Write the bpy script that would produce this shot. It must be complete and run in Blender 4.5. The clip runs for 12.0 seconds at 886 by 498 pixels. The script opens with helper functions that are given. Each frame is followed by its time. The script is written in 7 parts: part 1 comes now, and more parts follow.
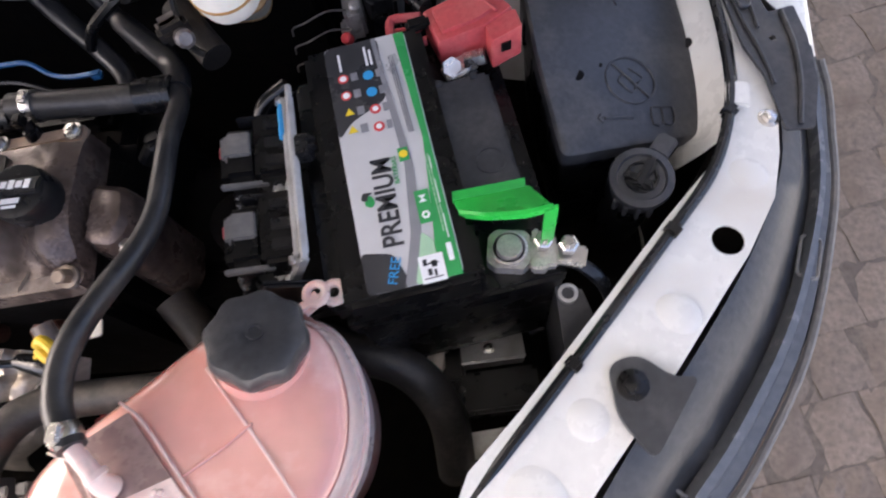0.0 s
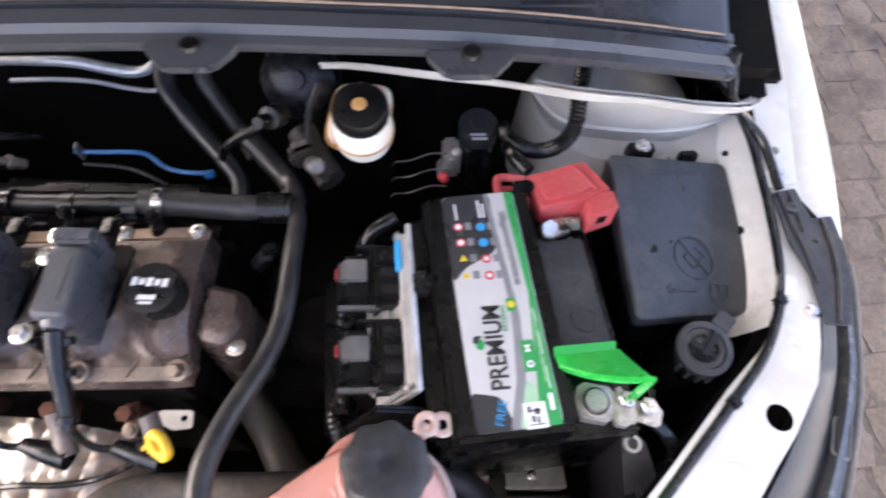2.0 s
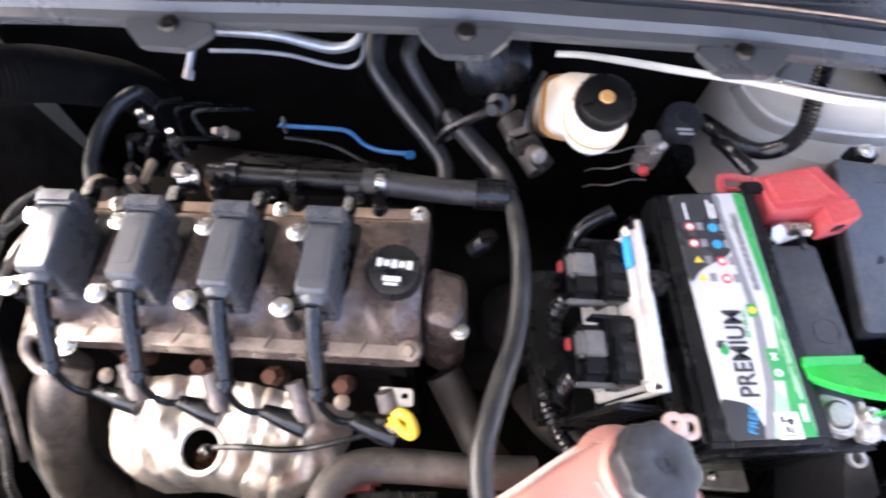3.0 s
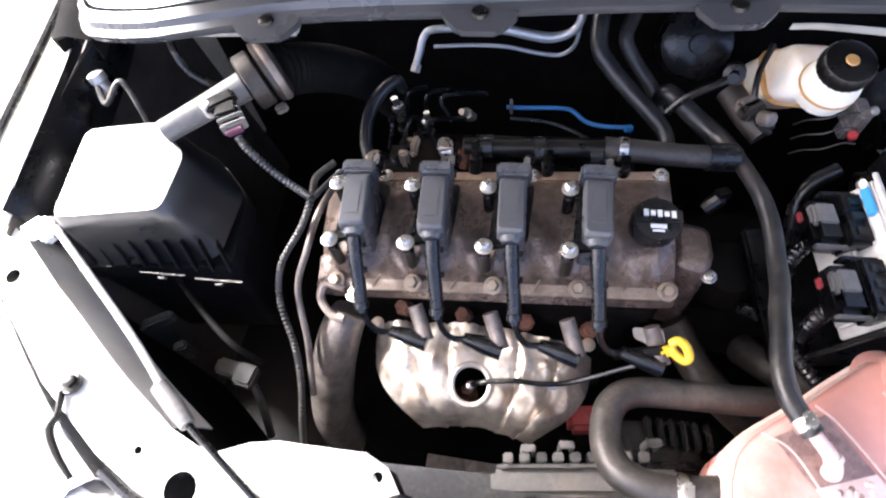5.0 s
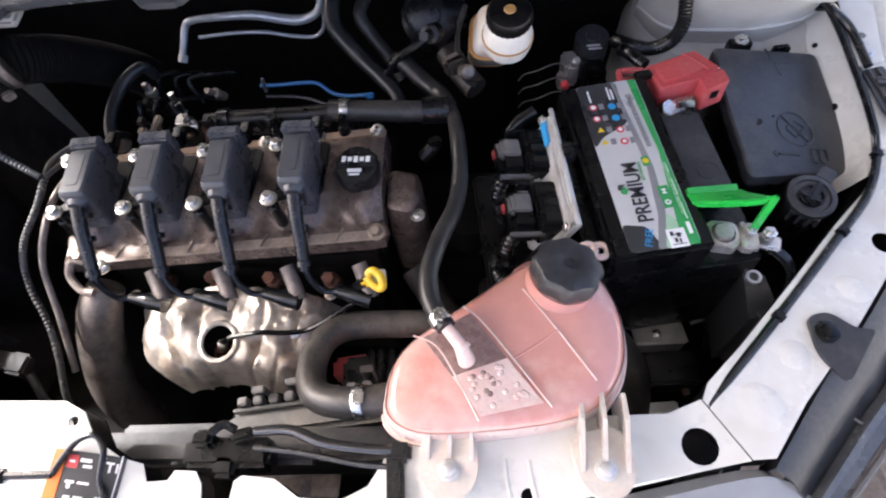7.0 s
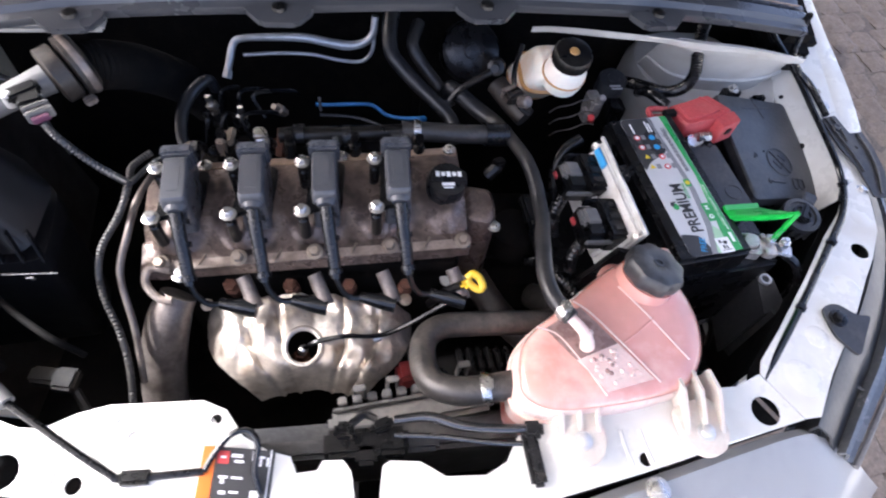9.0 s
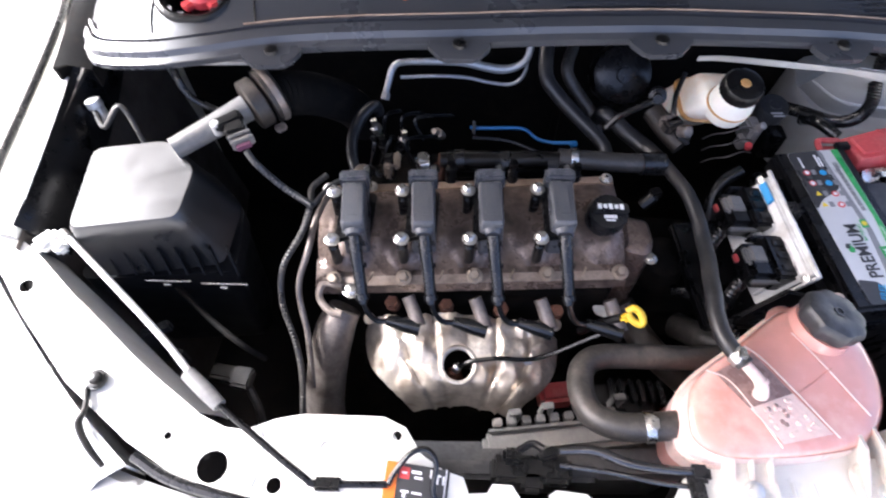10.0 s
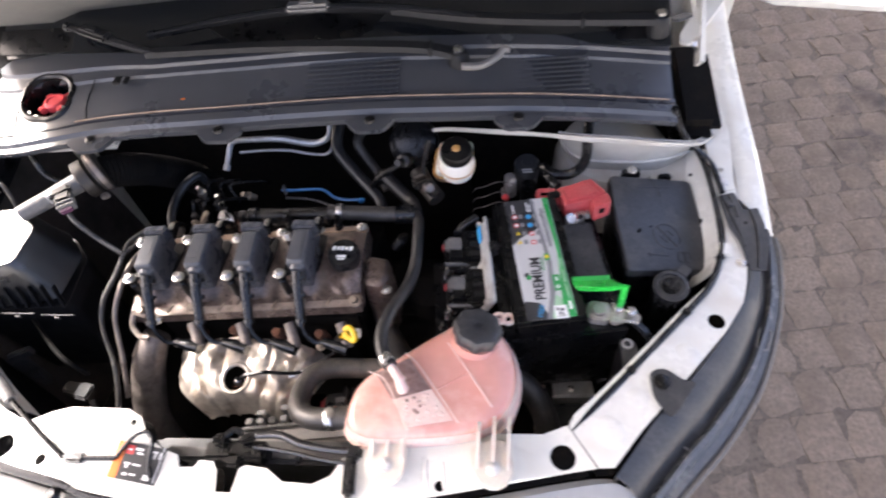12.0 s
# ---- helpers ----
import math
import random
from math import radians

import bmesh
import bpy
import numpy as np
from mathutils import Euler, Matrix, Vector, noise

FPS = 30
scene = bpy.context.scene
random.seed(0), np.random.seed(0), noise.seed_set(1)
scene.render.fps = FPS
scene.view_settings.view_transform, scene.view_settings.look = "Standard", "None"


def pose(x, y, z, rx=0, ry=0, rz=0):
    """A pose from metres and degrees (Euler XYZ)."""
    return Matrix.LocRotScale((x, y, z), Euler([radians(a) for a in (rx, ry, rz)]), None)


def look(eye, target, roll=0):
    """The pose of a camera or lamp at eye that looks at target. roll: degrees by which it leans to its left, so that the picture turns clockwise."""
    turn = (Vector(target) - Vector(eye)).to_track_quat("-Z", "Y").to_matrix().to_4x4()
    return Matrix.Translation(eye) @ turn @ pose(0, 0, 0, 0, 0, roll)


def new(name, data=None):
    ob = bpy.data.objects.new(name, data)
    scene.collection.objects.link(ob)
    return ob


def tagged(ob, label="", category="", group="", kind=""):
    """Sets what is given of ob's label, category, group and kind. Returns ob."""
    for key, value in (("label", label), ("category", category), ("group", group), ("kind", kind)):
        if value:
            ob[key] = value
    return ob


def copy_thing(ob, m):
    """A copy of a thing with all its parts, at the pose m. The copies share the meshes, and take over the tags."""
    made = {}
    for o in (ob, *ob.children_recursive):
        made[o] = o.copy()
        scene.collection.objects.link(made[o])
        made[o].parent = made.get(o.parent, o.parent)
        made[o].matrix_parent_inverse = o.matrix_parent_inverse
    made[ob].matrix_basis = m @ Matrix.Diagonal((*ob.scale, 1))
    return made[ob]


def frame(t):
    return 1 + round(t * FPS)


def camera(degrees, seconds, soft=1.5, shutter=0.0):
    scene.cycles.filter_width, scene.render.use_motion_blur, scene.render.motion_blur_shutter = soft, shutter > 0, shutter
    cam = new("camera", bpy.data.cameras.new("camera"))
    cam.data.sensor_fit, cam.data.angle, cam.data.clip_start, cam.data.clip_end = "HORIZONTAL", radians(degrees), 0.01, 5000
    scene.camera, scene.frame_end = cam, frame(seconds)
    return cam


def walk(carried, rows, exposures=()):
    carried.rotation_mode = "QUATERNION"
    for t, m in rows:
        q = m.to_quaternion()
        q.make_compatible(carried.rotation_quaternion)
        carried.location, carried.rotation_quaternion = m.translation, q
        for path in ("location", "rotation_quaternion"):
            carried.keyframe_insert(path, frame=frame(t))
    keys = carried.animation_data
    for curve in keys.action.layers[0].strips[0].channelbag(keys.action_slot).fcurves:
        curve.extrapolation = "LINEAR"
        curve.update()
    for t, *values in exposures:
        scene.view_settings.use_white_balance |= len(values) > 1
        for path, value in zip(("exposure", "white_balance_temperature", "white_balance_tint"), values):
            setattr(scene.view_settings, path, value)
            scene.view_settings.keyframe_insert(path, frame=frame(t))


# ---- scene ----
cam = camera(74.1, 12.0, soft=2.0, shutter=0.5)
PATH = [
    (0, (0.6, -0.254, 1.276), (0.446, 0.496, -0.572), -15.2),
    (0.5, (0.622, -0.23, 1.264), (0.482, 0.573, -0.562), -11.1),
    (1, (0.623, -0.214, 1.285), (0.571, 0.709, -0.489), -4.8),
    (1.5, (0.569, -0.208, 1.344), (0.559, 0.734, -0.421), -1.1),
    (2, (0.478, -0.227, 1.361), (0.468, 0.752, -0.383), 2.6),
    (2.5, (0.382, -0.235, 1.359), (0.304, 0.717, -0.399), 2.1),
    (3, (0.294, -0.229, 1.367), (0.169, 0.661, -0.42), -0.3),
    (3.5, (0.22, -0.235, 1.391), (-0.06, 0.618, -0.397), -8.9),
    (5.5, (0.092, -0.396, 1.424), (-0.255, 0.52, -0.32), -12.8),
    (6, (0.173, -0.431, 1.412), (-0.222, 0.496, -0.316), -15.1),
    (6.5, (0.268, -0.45, 1.405), (-0.01, 0.513, -0.326), -11.8),
    (7, (0.375, -0.418, 1.404), (0.199, 0.563, -0.33), -8.7),
    (9, (0.132, -0.48, 1.449), (0.355, 0.592, -0.225), 10.1),
    (9.5, (0.079, -0.467, 1.47), (0.175, 0.581, -0.231), 6.1),
    (10, (0.034, -0.455, 1.486), (-0.023, 0.595, -0.215), 0.4),
    (10.5, (0.045, -0.437, 1.523), (-0.105, 0.639, -0.156), -5.7),
    (11, (0.16, -0.469, 1.574), (-0.023, 0.679, -0.053), -4.5),
    (11.5, (0.336, -0.522, 1.605), (0.116, 0.632, -0.014), -7.1),
    (12, (0.493, -0.557, 1.611), (0.244, 0.645, 0.032), -7.9),
]
EXPOSURES = [(0, 3.02, 6550, 14), (0.5, 3.02, 6600, 14), (1.0, 3.20, 6650, 14), (1.5, 3.30, 6600, 14), (2.0, 3.62, 6500, 14), (3.0, 4.15, 6400, 14), (3.5, 4.35, 6350, 14), (5.5, 3.0, 6050, 14), (6.0, 2.55, 5950, 14), (7.0, 2.95, 6350, 14), (9, 3.12, 6000, 14), (10, 3.15, 6000, 14), (10.5, 3.12, 6000, 14), (11.5, 3.38, 6250, 14), (12, 3.18, 6600, 15)]
walk(cam, [(t, look(eye, target, roll)) for t, eye, target, roll in PATH], EXPOSURES)

# ---- light ----
world = bpy.data.worlds.new("sky")
scene.world = world
world.use_nodes = True
wn = world.node_tree
sky = wn.nodes.new("ShaderNodeTexSky")
sky.sky_type, sky.sun_disc = "NISHITA", False
sky.air_density, sky.dust_density, sky.ozone_density = 0.5, 7.0, 0.0
sky.sun_elevation, sky.sun_rotation = radians(44), radians(-70)
wn.links.new(sky.outputs[0], wn.nodes["Background"].inputs[0])
wn.nodes["Background"].inputs[1].default_value = 0.115
sun = new("sun", bpy.data.lights.new("sun", "SUN"))
sun.data.energy, sun.data.angle, sun.data.color = 5.0, radians(10), (1.0, 0.985, 0.965)
sun.matrix_basis = look((-4.15, 1.5, 4.3), (0, 0, 0))


# ---- materials ----
def material(name, colour, rough=0.5, metal=0.0, vary=0.25, stain=None, amount=0.3, scale=40.0, bump=0.1, spec=0.5, coat=0.0, stretch=(1, 1, 1), sss=0.0, island=0.0, world_space=False):
    """A surface with fine grain and broad stains, both in colour and in gloss."""
    m = bpy.data.materials.new(name)
    m.use_nodes = True
    nt = m.node_tree
    n, k = nt.nodes, nt.links
    b = n["Principled BSDF"]
    co = n.new("ShaderNodeTexCoord")
    mp = n.new("ShaderNodeMapping")
    mp.inputs["Scale"].default_value = stretch
    k.new(n.new("ShaderNodeNewGeometry").outputs["Position"] if world_space else co.outputs["Object"], mp.inputs[0])
    grain, broad = n.new("ShaderNodeTexNoise"), n.new("ShaderNodeTexNoise")
    grain.inputs["Scale"].default_value, grain.inputs["Detail"].default_value = scale * 8, 4
    broad.inputs["Scale"].default_value, broad.inputs["Detail"].default_value = scale, 6
    broad.inputs["Roughness"].default_value = 0.65
    for t in (grain, broad):
        k.new(mp.outputs[0], t.inputs["Vector"])
    shade = n.new("ShaderNodeMapRange")
    shade.inputs[1].default_value, shade.inputs[2].default_value = 0.25, 0.75
    shade.inputs[3].default_value, shade.inputs[4].default_value = 1 - vary, 1 + vary
    k.new(grain.outputs[0], shade.inputs[0])
    mul = n.new("ShaderNodeMix")
    mul.data_type, mul.blend_type = "RGBA", "MULTIPLY"
    mul.inputs[0].default_value = 1.0
    mul.inputs[6].default_value = (*colour, 1)
    k.new(shade.outputs[0], mul.inputs[7])
    out = mul.outputs[2]
    ramp = n.new("ShaderNodeMapRange")
    ramp.inputs[1].default_value, ramp.inputs[2].default_value = 0.48, 0.7
    ramp.inputs[3].default_value, ramp.inputs[4].default_value = 0.0, amount
    k.new(broad.outputs[0], ramp.inputs[0])
    if stain:
        mix = n.new("ShaderNodeMix")
        mix.data_type = "RGBA"
        mix.inputs[7].default_value = (*stain, 1)
        k.new(ramp.outputs[0], mix.inputs[0])
        k.new(out, mix.inputs[6])
        out = mix.outputs[2]
    if island:
        info = n.new("ShaderNodeObjectInfo")
        vr = n.new("ShaderNodeMapRange")
        vr.inputs[3].default_value, vr.inputs[4].default_value = 1 - island, 1 + island
        k.new(info.outputs["Random"], vr.inputs[0])
        m2 = n.new("ShaderNodeMix")
        m2.data_type, m2.blend_type = "RGBA", "MULTIPLY"
        m2.inputs[0].default_value = 1.0
        k.new(out, m2.inputs[6])
        k.new(vr.outputs[0], m2.inputs[7])
        out = m2.outputs[2]
    k.new(out, b.inputs["Base Color"])
    rr = n.new("ShaderNodeMapRange")
    rr.inputs[1].default_value, rr.inputs[2].default_value = 0.3, 0.7
    rr.inputs[3].default_value, rr.inputs[4].default_value = max(0.03, rough - 0.1), min(1, rough + 0.12)
    k.new(broad.outputs[0], rr.inputs[0])
    k.new(rr.outputs[0], b.inputs["Roughness"])
    b.inputs["Metallic"].default_value = metal
    b.inputs["Specular IOR Level"].default_value = spec
    b.inputs["Coat Weight"].default_value = coat
    if sss:
        b.inputs["Subsurface Weight"].default_value = sss
        b.inputs["Subsurface Radius"].default_value = (0.02, 0.008, 0.006)
    if bump:
        bp = n.new("ShaderNodeBump")
        bp.inputs["Strength"].default_value, bp.inputs["Distance"].default_value = bump, 0.001
        k.new(grain.outputs[0], bp.inputs["Height"])
        k.new(bp.outputs[0], b.inputs["Normal"])
    return m


WHITE = material("white_paint", (0.69, 0.68, 0.63), 0.30, vary=0.04, stain=(0.48, 0.43, 0.35), amount=0.45, scale=14, bump=0.02, coat=0.3)
WHITE_DIRTY = material("dusty_white_paint", (0.52, 0.51, 0.475), 0.42, vary=0.05, stain=(0.30, 0.25, 0.19), amount=0.55, scale=12, bump=0.05)
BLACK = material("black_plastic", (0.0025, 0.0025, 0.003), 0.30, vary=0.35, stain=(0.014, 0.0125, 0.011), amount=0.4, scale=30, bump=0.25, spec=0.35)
BATTERY = material("battery_plastic", (0.003, 0.003, 0.0034), 0.26, vary=0.2, stain=(0.010, 0.0095, 0.009), amount=0.35, scale=18, bump=0.06, spec=0.4)
BLACK_SATIN = material("satin_black_plastic", (0.009, 0.009, 0.010), 0.28, vary=0.25, stain=(0.03, 0.028, 0.026), amount=0.45, scale=24, bump=0.2, spec=0.45)
GREY_PLASTIC = material("dark_grey_plastic", (0.030, 0.031, 0.034), 0.40, vary=0.25, stain=(0.10, 0.094, 0.085), amount=0.5, scale=22, bump=0.3)
COWL = material("cowl_plastic", (0.046, 0.048, 0.054), 0.30, vary=0.08, stain=(0.052, 0.054, 0.059), amount=0.5, scale=3, bump=0.02, spec=0.6)
COIL = material("coil_plastic", (0.062, 0.066, 0.075), 0.30, vary=0.12, stain=(0.095, 0.092, 0.09), amount=0.4, scale=45, bump=0.15)
RUBBER = material("rubber_hose", (0.005, 0.0055, 0.0065), 0.24, vary=0.25, stain=(0.028, 0.025, 0.022), amount=0.4, scale=30, bump=0.2)
RUBBER_SOFT = material("matte_rubber_hose", (0.015, 0.0155, 0.017), 0.36, vary=0.2, stain=(0.06, 0.054, 0.048), amount=0.5, scale=26, bump=0.2)
RUBBER_DUSTY = material("dusty_rubber", (0.032, 0.030, 0.028), 0.42, vary=0.25, stain=(0.12, 0.105, 0.09), amount=0.6, scale=28, bump=0.25)
COVER = material("dirty_cast_cover", (0.14, 0.103, 0.085), 0.30, 0.3, vary=0.35, stain=(0.018, 0.012, 0.009), amount=1.0, scale=34, bump=0.5)
ALU = material("aluminium", (0.66, 0.66, 0.65), 0.42, 0.6, vary=0.1, stain=(0.25, 0.21, 0.16), amount=0.5, scale=30, bump=0.15)
SHIELD = material("heat_shield_sheet", (0.60, 0.54, 0.47), 0.40, 0.65, vary=0.25, stain=(0.16, 0.11, 0.07), amount=0.85, scale=24, bump=0.6)
STEEL = material("bright_steel", (0.65, 0.64, 0.62), 0.28, 1.0, vary=0.1, stain=(0.3, 0.25, 0.2), amount=0.4, scale=60, bump=0.1)
LID = material("airbox_plastic", (0.011, 0.011, 0.012), 0.34, vary=0.1, stain=(0.016, 0.0155, 0.015), amount=0.3, scale=14, bump=0.08, spec=0.75)
TAN = material("tan_flange", (0.36, 0.26, 0.19), 0.5, 0.2, vary=0.2, stain=(0.12, 0.07, 0.045), amount=0.7, scale=30, bump=0.3)
DUSTY_GREY = material("dusty_grey_plastic", (0.12, 0.118, 0.115), 0.5, vary=0.15, stain=(0.22, 0.19, 0.16), amount=0.5, scale=20, bump=0.2)
RUST = material("rusty_steel", (0.14, 0.06, 0.038), 0.7, 0.4, vary=0.35, stain=(0.08, 0.04, 0.025), amount=0.8, scale=50, bump=0.5)
PIPE_METAL = material("heat_stained_pipe", (0.36, 0.30, 0.24), 0.5, 0.7, vary=0.2, stain=(0.14, 0.09, 0.06), amount=0.7, scale=18, bump=0.3)
RED = material("red_plastic", (0.44, 0.062, 0.068), 0.45, vary=0.15, stain=(0.38, 0.13, 0.12), amount=0.6, scale=30, bump=0.15)
GREEN = material("green_plastic", (0.015, 0.42, 0.055), 0.28, vary=0.1, stain=(0.02, 0.28, 0.045), amount=0.3, scale=30, bump=0.06)
YELLOW = material("yellow_plastic", (0.75, 0.50, 0.03), 0.4, vary=0.1, stain=(0.35, 0.22, 0.04), amount=0.5, scale=60, bump=0.1)
BLUE = material("blue_line", (0.02, 0.14, 0.34), 0.35, vary=0.15, stain=(0.012, 0.06, 0.15), amount=0.5, scale=60)
TANK = material("coolant_tank", (0.62, 0.31, 0.265), 0.18, vary=0.05, stain=(0.74, 0.54, 0.49), amount=0.9, scale=7, bump=0.04, sss=0.35, coat=0.45)
TANK_PALE = material("pale_tank_plastic", (0.70, 0.54, 0.49), 0.32, vary=0.1, stain=(0.62, 0.36, 0.31), amount=0.5, scale=30, bump=0.06, sss=0.3, coat=0.2)
CREAM = material("cream_plastic", (0.80, 0.77, 0.69), 0.36, vary=0.06, stain=(0.55, 0.31, 0.11), amount=0.75, scale=11, bump=0.05, sss=0.15)
LABEL_SILVER = material("label_silver", (0.62, 0.62, 0.62), 0.35, 0.3, vary=0.03, scale=10, bump=0.0)
LABEL_DARK = material("label_black", (0.035, 0.035, 0.037), 0.3, vary=0.1, scale=10, bump=0.0)
LABEL_GREEN = material("label_green", (0.03, 0.30, 0.08), 0.32, vary=0.06, scale=10, bump=0.0)
LABEL_PALE = material("label_pale_green", (0.35, 0.55, 0.36), 0.32, vary=0.06, scale=10, bump=0.0)
LABEL_GREY = material("label_grey", (0.22, 0.22, 0.23), 0.32, vary=0.06, scale=10, bump=0.0)
PRINT_WHITE = material("white_print", (0.8, 0.8, 0.8), 0.4, vary=0.04, bump=0.0)
PRINT_BLUE = material("blue_print", (0.03, 0.30, 0.60), 0.4, vary=0.04, bump=0.0)
PRINT_RED = material("red_print", (0.60, 0.05, 0.05), 0.4, vary=0.04, bump=0.0)
PRINT_ORANGE = material("orange_print", (0.70, 0.15, 0.012), 0.4, vary=0.04, bump=0.0)
PRINT_YELLOW = material("yellow_print", (0.75, 0.55, 0.03), 0.4, vary=0.04, bump=0.0)
GLASS_DARK = material("dark_glass", (0.01, 0.011, 0.012), 0.04, vary=0.05, bump=0.0, spec=0.5)
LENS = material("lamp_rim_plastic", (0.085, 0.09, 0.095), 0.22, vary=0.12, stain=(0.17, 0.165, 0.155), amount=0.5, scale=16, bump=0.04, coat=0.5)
BUMPER = material("silver_grey_bumper", (0.30, 0.30, 0.295), 0.38, 0.1, vary=0.04, stain=(0.25, 0.23, 0.2), amount=0.4, scale=8, bump=0.02, coat=0.3)
# Grime, taken to near black: the deep bay's shade is in this colour.
BAY = material("grimy_bay_shade_black", (0.003, 0.0026, 0.0023), 0.85, vary=0.4, stain=(0.016, 0.012, 0.009), amount=0.7, scale=26, bump=0.5, spec=0.15)
PAVER = material("paving_stone", (0.215, 0.166, 0.125), 0.85, vary=0.3, stain=(0.150, 0.113, 0.084), amount=0.7, scale=11, bump=0.9, island=0.10, world_space=True)
JOINT = material("sandy_joint", (0.15, 0.12, 0.09), 0.95, vary=0.35, stain=(0.11, 0.09, 0.075), amount=0.6, scale=9, bump=0.8)
TANK_SMOKE = material("smoky_tank_plastic", (0.22, 0.14, 0.125), 0.28, vary=0.12, stain=(0.44, 0.29, 0.26), amount=0.7, scale=24, bump=0.08)
AMBER = material("amber_seam", (0.50, 0.27, 0.09), 0.4, vary=0.2, stain=(0.25, 0.12, 0.04), amount=0.6, scale=60, bump=0.1)
RUBBER_GRIMY = material("grimy_rubber", (0.022, 0.018, 0.015), 0.5, vary=0.3, stain=(0.07, 0.055, 0.042), amount=0.6, scale=30, bump=0.3)
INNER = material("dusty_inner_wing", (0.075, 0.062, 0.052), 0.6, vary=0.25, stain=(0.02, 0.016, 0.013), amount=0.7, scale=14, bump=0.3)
RED_CAP = material("red_filler_cap", (0.68, 0.07, 0.075), 0.4, vary=0.1, stain=(0.5, 0.08, 0.08), amount=0.4, scale=40, bump=0.1)
CAST = material("weathered_lead_casting", (0.56, 0.52, 0.48), 0.36, 0.6, vary=0.25, stain=(0.22, 0.17, 0.13), amount=0.6, scale=90, bump=0.25)
FLANGE = material("pale_dirty_flange", (0.30, 0.245, 0.205), 0.42, 0.2, vary=0.25, stain=(0.10, 0.07, 0.05), amount=0.8, scale=40, bump=0.35)
PIPE_DARK = material("sooty_metal_tube", (0.20, 0.17, 0.15), 0.45, 0.5, vary=0.25, stain=(0.045, 0.032, 0.024), amount=0.7, scale=40, bump=0.3)
GLOSS_BLACK = material("dark_polished_steel", (0.10, 0.10, 0.105), 0.2, 0.9, vary=0.2, stain=(0.05, 0.045, 0.04), amount=0.5, scale=40, bump=0.1)
FELT = material("grey_hood_liner", (0.12, 0.118, 0.112), 0.7, vary=0.1, stain=(0.15, 0.145, 0.135), amount=0.5, scale=10, bump=0.2, spec=0.2)
WIPER = material("matte_black_wiper", (0.010, 0.0105, 0.012), 0.5, vary=0.25, stain=(0.03, 0.028, 0.026), amount=0.4, scale=30, bump=0.2, spec=0.25)
# Lit copy of the lamp plastic: daylight is put into its pale colour.
DAYLIT_LENS = material("daylit_lamp_plastic", (0.55, 0.55, 0.54), 0.2, vary=0.05, stain=(0.4, 0.38, 0.34), amount=0.4, scale=14, bump=0.03, coat=0.5)
FOOT = material("pale_foot_plastic", (0.60, 0.55, 0.49), 0.4, vary=0.1, stain=(0.46, 0.36, 0.29), amount=0.5, scale=40, bump=0.1, sss=0.2)
CONCRETE = material("concrete", (0.42, 0.41, 0.39), 0.9, vary=0.1, stain=(0.22, 0.21, 0.19), amount=0.5, scale=2, bump=0.4)


def oil_spot(m, at, radius):
    """A dark, ragged oil stain on the ground round one place."""
    n, k = m.node_tree.nodes, m.node_tree.links
    b = n["Principled BSDF"]
    old = b.inputs["Base Color"].links[0].from_socket
    g, d, z, r, mix = (n.new("ShaderNode" + t) for t in ("NewGeometry", "VectorMath", "TexNoise", "MapRange", "Mix"))
    d.operation = "DISTANCE"
    d.inputs[1].default_value = at
    z.inputs["Scale"].default_value, z.inputs["Detail"].default_value = 7, 6
    k.new(g.outputs["Position"], d.inputs[0])
    k.new(g.outputs["Position"], z.inputs["Vector"])
    add = n.new("ShaderNodeMath")
    add.operation = "MULTIPLY_ADD"
    add.inputs[1].default_value = 0.5
    k.new(z.outputs[0], add.inputs[0])
    k.new(d.outputs["Value"], add.inputs[2])
    r.inputs[1].default_value, r.inputs[2].default_value = radius + 0.2, radius + 0.32
    r.inputs[3].default_value, r.inputs[4].default_value = 0.75, 0.0
    k.new(add.outputs[0], r.inputs[0])
    mix.data_type = "RGBA"
    mix.inputs[7].default_value = (0.05, 0.042, 0.036, 1)
    k.new(r.outputs[0], mix.inputs[0])
    k.new(old, mix.inputs[6])
    k.new(mix.outputs[2], b.inputs["Base Color"])


for spot, size in (((1.85, 1.485, 0.0), 0.06), ((1.97, 1.40, 0.0), 0.05), ((1.714, 1.20, 0.0), 0.03), ((1.651, 0.559, 0.0), -0.02), ((1.70, 0.50, 0.0), -0.04)):
    oil_spot(PAVER, spot, size)


# ---- mesh helpers ----
def world_of(ob):
    """Where a thing's or part's own axes stand, before the scene is updated."""
    return Matrix.Translation(ob.location) if ob.type == "EMPTY" else ob.matrix_basis.copy()


def finish(name, bm, mat, smooth=35):
    me = bpy.data.meshes.new(name)
    bmesh.ops.recalc_face_normals(bm, faces=bm.faces)
    bm.to_mesh(me)
    bm.free()
    me.materials.append(mat)
    if smooth:
        me.polygons.foreach_set("use_smooth", [True] * len(me.polygons))
        me.set_sharp_from_angle(angle=radians(smooth))
    return me


def part(name, bm, mat, parent=None, label="", smooth=35):
    ob = new(name, finish(name, bm, mat, smooth))
    if parent:
        ob.parent = parent
        ob.matrix_parent_inverse = world_of(parent).inverted()
    return tagged(ob, label) if label else ob


def thing(name, at, label, category, group="", kind=""):
    ob = new(name)
    ob.location = at
    ob.empty_display_size = 0.02
    return tagged(ob, label, category, group, kind)


def join(*bms):
    out = bms[0]
    for b in bms[1:]:
        me = bpy.data.meshes.new("tmp")
        b.to_mesh(me)
        b.free()
        out.from_mesh(me)
        bpy.data.meshes.remove(me)
    return out


